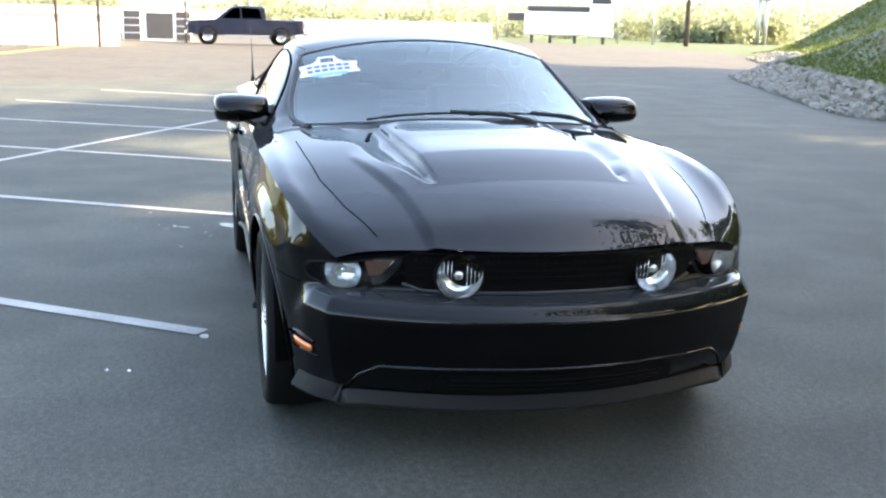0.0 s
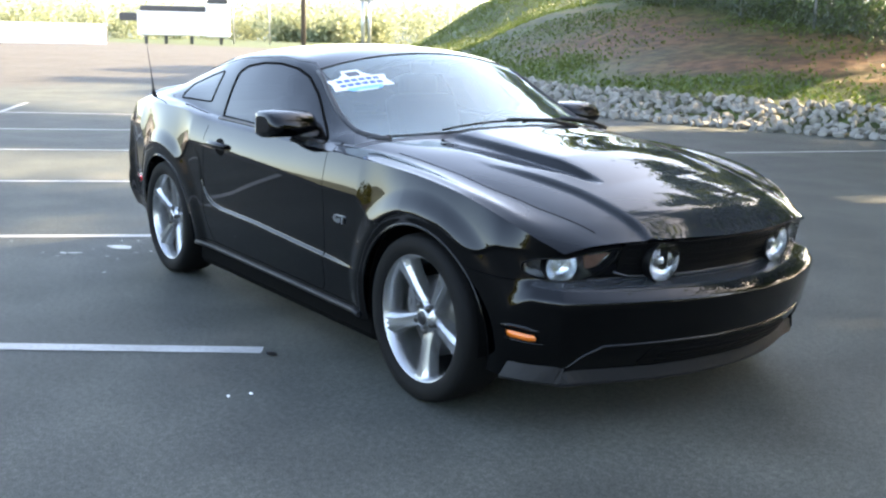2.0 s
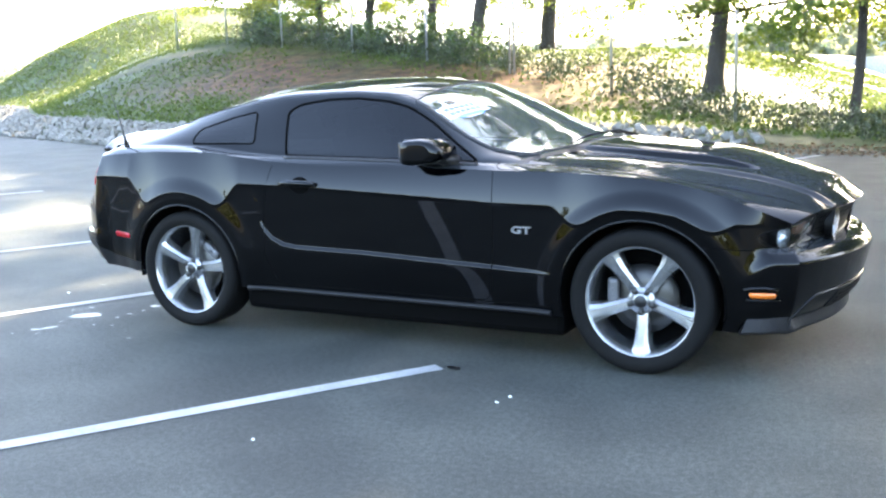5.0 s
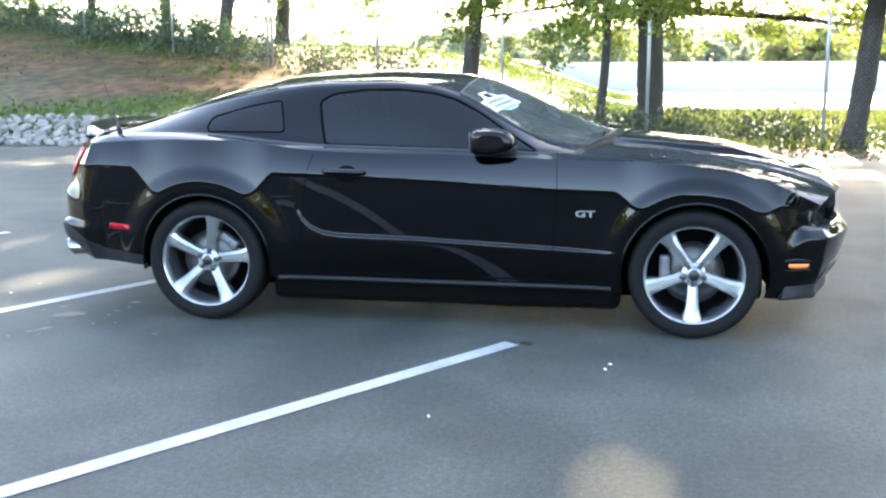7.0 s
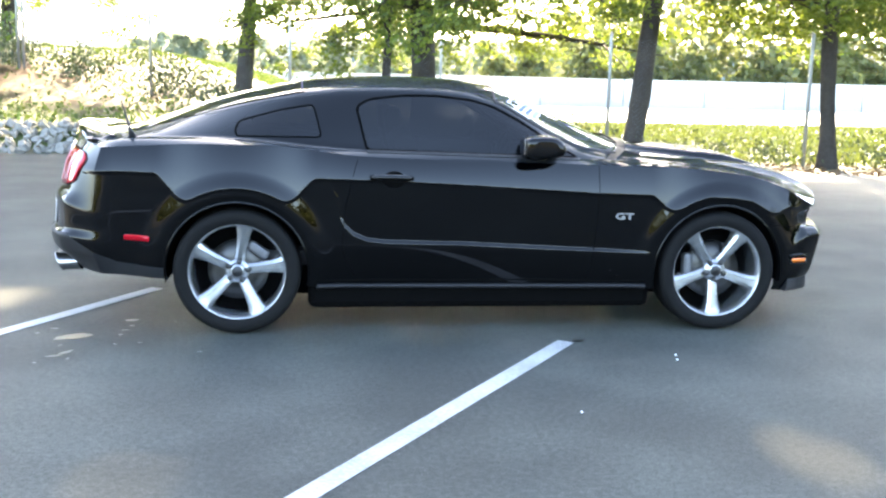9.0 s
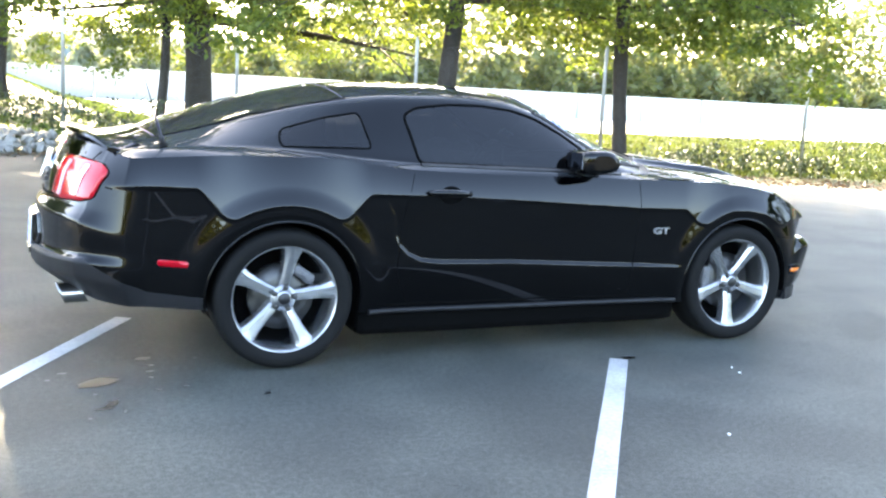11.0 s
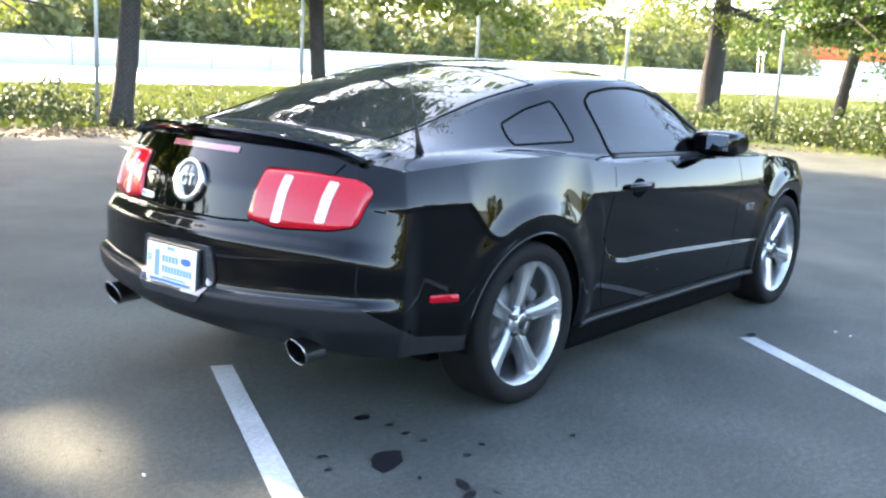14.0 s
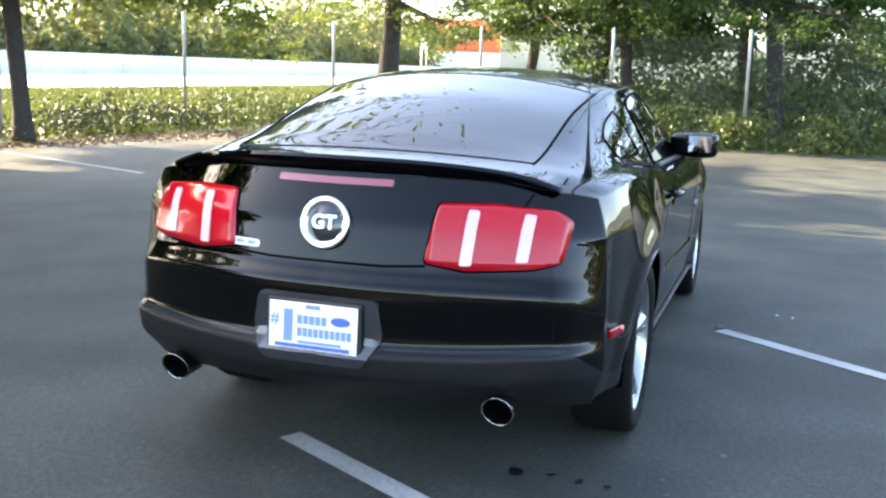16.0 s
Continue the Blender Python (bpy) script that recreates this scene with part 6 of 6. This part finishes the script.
laid("window_sticker", [(c0[0] + a, c0[1] + b) for a, b in turned(SHIELD, 0.136, 0.105)], "top", WHITE_PRINT, car, 0.0015, 0.0005, "white and blue shield-shaped sticker", 0.05)
laid("sticker_band", [(c0[0] + a, c0[1] + b) for a, b in turned([(-0.5, -0.78), (-0.62, -0.52), (0.62, -0.52), (0.5, -0.78)], 0.136, 0.105)], "top", material("sky_print", (0.15, 0.45, 0.75), 0.4), car, 0.0025, 0.0005, "", 0.05)
for row, nb in ((0.08, 6), (-0.28, 6)):
    for k in range(nb):
        a0 = -0.72 + k * 0.245
        laid("sticker_bar", [(c0[0] + a, c0[1] + b) for a, b in turned([(a0, row - 0.11), (a0, row + 0.11), (a0 + 0.19, row + 0.11), (a0 + 0.19, row - 0.11)], 0.136, 0.105)], "top", BLUE_PRINT, car, 0.0035, 0.0005, "", 0.2)
laid("sticker_top", [(c0[0] + a, c0[1] + b) for a, b in turned([(-0.22, 0.4), (-0.22, 0.8), (0.22, 0.8), (0.22, 0.4)], 0.136, 0.105)], "top", LAMP_DARK, car, 0.0025, 0.0005, "", 0.2)
laid("window_sticker", [(0.48, 0.50), (0.48, 0.57), (0.56, 0.57), (0.56, 0.50)], "top", material("pale_teal", (0.45, 0.62, 0.66), 0.5), car, -0.004, 0.0005, "small pale service sticker", 0.1)

# cabin
def seat(x, y):
    st = thing("seat", (0, 0, 0))
    st.parent = car
    tagged(st, "dark cloth bucket seat")
    bm = bmesh.new()
    box(bm, x + 0.12, y, 0.55, 0.52, 0.50, 0.16, bevel=0.05)
    part("cushion", bm, CABIN, st)
    bm = bmesh.new()
    box(bm, x - 0.22, y, 0.83, 0.14, 0.48, 0.62, Matrix.Rotation(radians(-18), 3, "Y"), bevel=0.05)
    part("backrest", bm, CABIN, st)
    bm = bmesh.new()
    box(bm, x - 0.34, y, 1.16, 0.09, 0.26, 0.16, bevel=0.035)
    part("headrest", bm, CABIN, st)


seat(-0.15, -0.37)
seat(-0.15, 0.37)
bm = bmesh.new()
box(bm, 0.56, 0, 0.80, 0.36, 1.36, 0.24, bevel=0.06)
part("dashboard", bm, CABIN, car, "dark dashboard")
bm = bmesh.new()
box(bm, -1.05, 0, 0.72, 0.5, 1.2, 0.5, bevel=0.08)
part("rear_bench", bm, CABIN, car)
bm = bmesh.new()
box(bm, -1.6, 0, 0.98, 0.7, 1.15, 0.06, bevel=0.02)
part("parcel_shelf", bm, CABIN, car)
bm = bmesh.new()
box(bm, -0.3, 0, 0.40, 2.2, 1.5, 0.08)
part("cabin_floor", bm, CABIN, car)
bm = bmesh.new()
ringp = [(0.30 + 0.055 * math.sin(a), 0.37 + 0.185 * math.cos(a), 0.90 + 0.175 * math.sin(a)) for a in np.linspace(0, 2 * math.pi, 33)]
tube(bm, ringp, 0.014, 8, caps=False)
tube(bm, [(0.30, 0.19, 0.90), (0.30, 0.55, 0.90)], 0.016, 6)
tube(bm, [(0.30, 0.37, 0.90), (0.5, 0.37, 0.84)], 0.03, 8)
part("steering_wheel", bm, TRIM_BLACK, car)
bm = bmesh.new()
box(bm, 0.16, 0, 1.30, 0.03, 0.24, 0.06, bevel=0.012)
tube(bm, [(0.17, 0, 1.31), (0.20, 0, 1.35)], 0.01, 6)
part("inside_mirror", bm, TRIM_BLACK, car)

# ---- far side of the lot ----
def out_west(az, d):
    return 5.08 + d * math.sin(radians(az)), -1.13 + d * math.cos(radians(az))


# opaque panes; the bright view through the cab is painted as a pale tone
CAB_PANE = material("bright_tone_pane", (0.55, 0.58, 0.60), 0.25)


def pickup(x, y, z):
    ob = thing("pickup_truck", (x, y, z), -90, "dark blue extended-cab pickup truck parked on the lot", "truck")
    navy = material("navy_paint", (0.003, 0.005, 0.022), 0.25, coat=1.0, spread=0.1, scale=3)

    def side_shape(name, outline, w, mat, y0=0.0, parent=ob, label=""):
        bm = bmesh.new()
        rows_ = []
        for sy, k in ((-w, 0.94), (-w + 0.08, 1.0), (w - 0.08, 1.0), (w, 0.94)):
            cx = sum(p[0] for p in outline) / len(outline)
            cz = sum(p[1] for p in outline) / len(outline)
            rows_.append([bm.verts.new((cx + (p[0] - cx) * (1 if k == 1 else 0.985), y0 + sy, cz + (p[1] - cz) * k)) for p in outline])
        for a, b in zip(rows_, rows_[1:]):
            for i in range(len(outline)):
                bm.faces.new((a[i], a[(i + 1) % len(a)], b[(i + 1) % len(b)], b[i]))
        bm.faces.new(rows_[0])
        bm.faces.new(rows_[-1])
        bmesh.ops.recalc_face_normals(bm, faces=bm.faces)
        return part(name, bm, mat, parent, label)

    side_shape("body", [(2.95, 0.55), (2.97, 0.95), (2.85, 1.18), (1.55, 1.26), (1.45, 1.28), (-0.55, 1.28), (-2.9, 1.28), (-2.95, 0.6), (-2.3, 0.5), (2.4, 0.45)], 0.98, navy)
    cab = side_shape("cab", [(1.55, 1.24), (0.75, 1.88), (0.4, 1.95), (-0.75, 1.93), (-0.95, 1.85), (-1.0, 1.24)], 0.86, navy)
    for sg in (-1, 1):
        for pts in ([(1.22, 1.32), (0.66, 1.80), (0.35, 1.84), (0.30, 1.32)], [(0.22, 1.32), (0.26, 1.84), (-0.62, 1.82), (-0.80, 1.32)]):
            bm = bmesh.new()
            bm.faces.new([bm.verts.new((px, sg * 0.872, pz)) for px, pz in pts])
            bmesh.ops.solidify(bm, geom=bm.faces[:], thickness=0.012)
            part("window", bm, CAB_PANE, cab)
        for cx in (1.95, -1.75):
            bm = bmesh.new()
            lathe(bm, [(0.22, -0.11), (0.36, -0.13), (0.40, -0.08), (0.40, 0.08), (0.36, 0.13), (0.22, 0.11)], 32)
            w = part("wheel", bm, RUBBER, ob)
            w.matrix_local = Matrix.Translation((cx, sg * 0.86, 0.40))
            bm = bmesh.new()
            lathe(bm, [(0.235, -0.125), (0.22, -0.105), (0.10, -0.10), (0.0005, -0.115)], 24)
            lathe(bm, [(0.235, 0.125), (0.22, 0.105), (0.10, 0.10), (0.0005, 0.115)], 24)
            part("rim", bm, ALLOY, w)
            bm = bmesh.new()
            lathe(bm, [(0.47, -0.02), (0.47, 0.02), (0.41, 0.02)], 32)
            a = part("arch", bm, GAP, ob)
            a.matrix_local = Matrix.Translation((cx, sg * 0.965, 0.44))
        bm = bmesh.new()
        box(bm, 0.0, sg * 0.99, 0.46, 2.2, 0.12, 0.05, bevel=0.015)
        part("side_step", bm, GALV, ob)
        bm = bmesh.new()
        box(bm, -2.93, sg * 0.82, 1.02, 0.06, 0.2, 0.34, bevel=0.02)
        part("tail_lamp", bm, RED_LENS, ob)
        bm = bmesh.new()
        box(bm, 2.92, sg * 0.75, 0.98, 0.1, 0.34, 0.2, bevel=0.03)
        part("headlamp", bm, LAMP_GLASS, ob)
    bm = bmesh.new()
    box(bm, -3.02, 0, 0.60, 0.16, 1.8, 0.16, bevel=0.04)
    part("rear_bumper", bm, CHROME, ob)
    bm = bmesh.new()
    box(bm, 3.0, 0, 0.60, 0.16, 1.8, 0.18, bevel=0.04)
    part("front_bumper", bm, CHROME, ob)
    bm = bmesh.new()
    box(bm, 0.9, -0.99, 1.10, 0.28, 0.006, 0.10)
    part("door_sticker", bm, WHITE_PRINT, ob)
    return ob


tx, ty = out_west(-87.2, 54)
pickup(tx, ty, float(ground_z(tx, ty)))


def building(name, az0, az1, d, h, depth, label, doors=(), mat=WHITE_WALL, sink=0.3):
    """A plain block that faces the lot, with its roof edge and openings."""
    x0, y0 = out_west(az0, d)
    x1, y1 = out_west(az1, d)
    n = math.hypot(x1 - x0, y1 - y0)
    ob = thing(name, ((x0 + x1) / 2, (y0 + y1) / 2, float(ground_z((x0 + x1) / 2, (y0 + y1) / 2)) - sink), math.degrees(math.atan2(y1 - y0, x1 - x0)), label, "building")
    bm = bmesh.new()
    box(bm, 0, depth / 2, h / 2, n, depth, h, bevel=0.03)
    part("wall", bm, mat, ob)
    bm = bmesh.new()
    box(bm, 0, depth / 2, h + 0.08, n + 0.3, depth + 0.3, 0.16, bevel=0.03)
    part("roof_edge", bm, WHITE_WALL, ob)
    for u, w, hh, kind in doors:
        bm = bmesh.new()
        box(bm, u * n, -0.02, hh / 2 + sink, w + 0.2, 0.08, hh + 0.1, bevel=0.01)
        frame_ob = part("door_frame", bm, WHITE_WALL, ob)
        for k in range(4 if kind else 1):
            bm = bmesh.new()
            q = hh / (4 if kind else 1)
            box(bm, u * n, -0.07, sink + q * (k + 0.5), w, 0.05, q * 0.86, bevel=0.008)
            part("door_panel", bm, DARK_METAL, frame_ob)
    return ob


building("white_building", -104, -93.9, 47, 1.6, 8, "low white building bleached by sunlight")
building("garage_building", -93.7, -90.2, 62, 2.5, 9, "white service building with dark garage doors", ((-0.36, 0.9, 1.7, 1), (0.05, 1.5, 1.7, 0), (0.40, 0.8, 1.7, 1)))
building("long_building", -84.5, -73.5, 95, 1.9, 10, "long low white building across the lot")
building("long_building", -100, -87, 130, 3.0, 12, "long low white building across the lot")

# white sign block on legs
sx, sy = out_west(-69.3, 110)
block = thing("sign_block", (sx, sy, float(ground_z(sx, sy))), math.degrees(math.atan2(*reversed((math.sin(radians(-68.4 + 90)), math.cos(radians(-68.4 + 90)))))), "white stepped sign block with dark top bands on short legs", "sign")
block.matrix_world = block.matrix_world @ Matrix.Diagonal((2, 2, 2, 1))
bm = bmesh.new()
box(bm, -0.5, 0, 1.05, 3.6, 0.9, 1.25, bevel=0.08)
box(bm, 1.75, 0, 1.25, 1.25, 0.9, 1.75, bevel=0.08)
part("panel", bm, WHITE_WALL, block)
for cx, w, z in ((-0.5, 3.3, 1.78), (1.75, 1.05, 2.22)):
    bm = bmesh.new()
    box(bm, cx, 0, z, w, 0.92, 0.30, bevel=0.06)
    part("dark_band", bm, DARK_METAL, block)
for cx in (-1.9, -0.9, 0.4, 1.9):
    bm = bmesh.new()
    box(bm, cx, 0, 0.2, 0.16, 0.3, 0.5)
    part("leg", bm, DARK_METAL, block)
bm = bmesh.new()
box(bm, -2.75, 0, 1.35, 0.9, 0.3, 0.4, bevel=0.05)
part("side_lamp", bm, DARK_METAL, block)

# tall oval sign on twin poles
ox, oy = out_west(-58.9, 180)
oz = float(ground_z(ox, oy))
oval = thing("pole_sign", (ox, oy, oz), -58 + 90 + 57.6, "blue and white oval sign on twin steel poles", "sign")
oval.matrix_world = pose(ox, oy, oz, 0, 0, 57.6) @ Matrix.Diagonal((2.6, 2.6, 2.6, 1))
for cx in (-0.22, 0.22):
    bm = bmesh.new()
    tube(bm, [(cx, 0, -0.2), (cx, 0, 3.4)], 0.13, 10)
    part("pole", bm, GALV, oval)
bm = bmesh.new()
lathe(bm, [(0.0005, -0.17), (0.95, -0.17), (1.0, -0.12), (1.0, 0.12), (0.95, 0.17), (0.0005, 0.17)], 48)
for v in bm.verts:
    v.co = Vector((v.co.x * 1.38, v.co.y, v.co.z * 0.54 + 3.37))
part("board", bm, SIGN_BLUE, oval, "dark blue oval board")
bm = bmesh.new()
ringp = [(1.24 * math.cos(a), -0.175, 0.45 * math.sin(a) + 3.37) for a in np.linspace(0, 2 * math.pi, 49)]
tube(bm, ringp, 0.035, 6, caps=False)
part("board_rim", bm, WHITE_PRINT, oval)
for cx, w, h in ((-0.68, 0.26, 0.5), (-0.26, 0.3, 0.3), (0.16, 0.26, 0.3), (0.58, 0.3, 0.46)):
    bm = bmesh.new()
    box(bm, cx, -0.185, 3.37, w, 0.03, h, bevel=0.02)
    part("board_bar", bm, WHITE_PRINT, oval)

for az, d, h, r in ((-62.8, 110, 16, 0.28), (-97.0, 46, 7, 0.07), (-94.9, 46, 7, 0.07), (-90.4, 56, 7, 0.06)):
    px, py = out_west(az, d)
    pl = thing("utility_pole", (px, py, float(ground_z(px, py))), 0, "slim dark utility pole beyond the lot", "pole", "poles beyond the lot")
    bm = bmesh.new()
    tube(bm, [(0, 0, -0.2), (0, 0, h)], [r, r * 0.8], 10)
    part("shaft", bm, WOOD_POLE, pl)
for az, d in ((-73.2, 120), (-66.5, 125), (-64.6, 118), (-54.5, 120), (-52.9, 110)):
    px, py = out_west(az, d)
    pl = thing("street_lamp", (px, py, float(ground_z(px, py))), 0, "distant street lamp with flat twin heads", "street lamp", "distant street lamps")
    bm = bmesh.new()
    tube(bm, [(0, 0, -0.2), (0, 0, 6.0)], [0.11, 0.08], 8)
    part("mast", bm, GALV, pl)
    for sg in (-1, 1):
        bm = bmesh.new()
        box(bm, sg * 0.3, sg * 0.45, 6.0, 0.4, 0.55, 0.14, bevel=0.03)
        part("head", bm, DARK_METAL, pl)

# ---- beyond the highway wall ----
store = thing("orange_store", (176, 56.4, 0), -71, "orange-fronted store far behind the highway wall", "building")
bm = bmesh.new()
box(bm, 0, 4, 7.65, 15.4, 8, 5.9, bevel=0.1)
part("front", bm, ORANGE, store)
# added pale block, standing in for the highway wall below the orange
bm = bmesh.new()
box(bm, 0, 4, 2.35, 15.2, 7.8, 4.7, bevel=0.1)
part("wall_stand_in", bm, WHITE_WALL, store, "pale block in place of the highway wall")
for k in range(6):
    bm = bmesh.new()
    box(bm, -6.5 + 2.6 * k, -0.05, 7.6, 0.2, 0.16, 5.0)
    part("rib", bm, ORANGE, store)
wx, wy = 33.0, 12.3
board = thing("small_sign", (wx, wy, 0), 60, "small white notice board on two posts", "sign")
bm = bmesh.new()
box(bm, 0, 0, 2.55, 0.5, 0.05, 0.75, bevel=0.02)
part("board", bm, WHITE_WALL, board)
for sg in (-1, 1):
    bm = bmesh.new()
    tube(bm, [(sg * 0.15, 0.04, -0.1), (sg * 0.15, 0.04, 2.6)], 0.03, 8)
    part("post", bm, GALV, board)

# ---- marks on the asphalt ----
def blot(name, x, y, rx, ry, turn, label, mat, seed, z=0.003):
    pts = []
    for k in range(36):
        a = 2 * math.pi * k / 36
        w = 1 + 0.28 * noise.noise((math.cos(a) * 1.7 + seed, math.sin(a) * 1.7, seed)) + 0.12 * noise.noise((math.cos(a) * 5, math.sin(a) * 5, seed))
        pts.append((rx * w * math.cos(a), ry * w * math.sin(a), 0))
    bm = bmesh.new()
    bm.faces.new([bm.verts.new(p) for p in pts])
    ob = part(name, bm, mat)
    ob.matrix_world = pose(x, y, z, 0, 0, turn)
    return tagged(ob, label, "stain", "stains on the asphalt")


blot("oil_stain", -2.222, -0.918, 0.10, 0.05, 30, "black oil stain soaked into the asphalt", OIL, 1)
blot("oil_stain", -2.19, -1.237, 0.05, 0.02, 60, "black oil drip on the asphalt", OIL, 2)
blot("oil_stain", -2.23, -1.30, 0.04, 0.015, 10, "black oil drip on the asphalt", OIL, 5)
blot("oil_stain", -1.98, -0.56, 0.04, 0.025, 10, "black oil drip on the asphalt", OIL, 3)
blot("oil_stain", 0.50, -1.12, 0.04, 0.02, 0, "dark tar spot at the end of a parking line", OIL, 4, 0.006)
chalk = material("chalk_white", (0.75, 0.75, 0.72), 0.8)
for k, (x, y) in enumerate(((0.914, -1.52), (0.938, -1.43), (-2.9, -0.45), (0.2, -2.3), (2.6, -2.2), (-3.4, 1.2))):
    bm = bmesh.new()
    bmesh.ops.create_icosphere(bm, subdivisions=1, radius=0.008)
    ob = part("pebble", bm, chalk)
    ob.matrix_world = pose(x, y, 0.006, 20 * k, 10, 30 * k) @ Matrix.Diagonal((1.3, 0.9, 0.6, 1))
    tagged(ob, "tiny white chip lying on the asphalt", "pebble", "white chips on the asphalt")
for k in range(14):
    a = rng.uniform(0, 6.28)
    blot("oil_stain", -2.2 + 0.35 * rng.normal(), -0.95 + 0.3 * rng.normal(), rng.uniform(0.008, 0.025), rng.uniform(0.006, 0.015), 40 * k, "small oil drip on the asphalt", OIL, 10 + k)
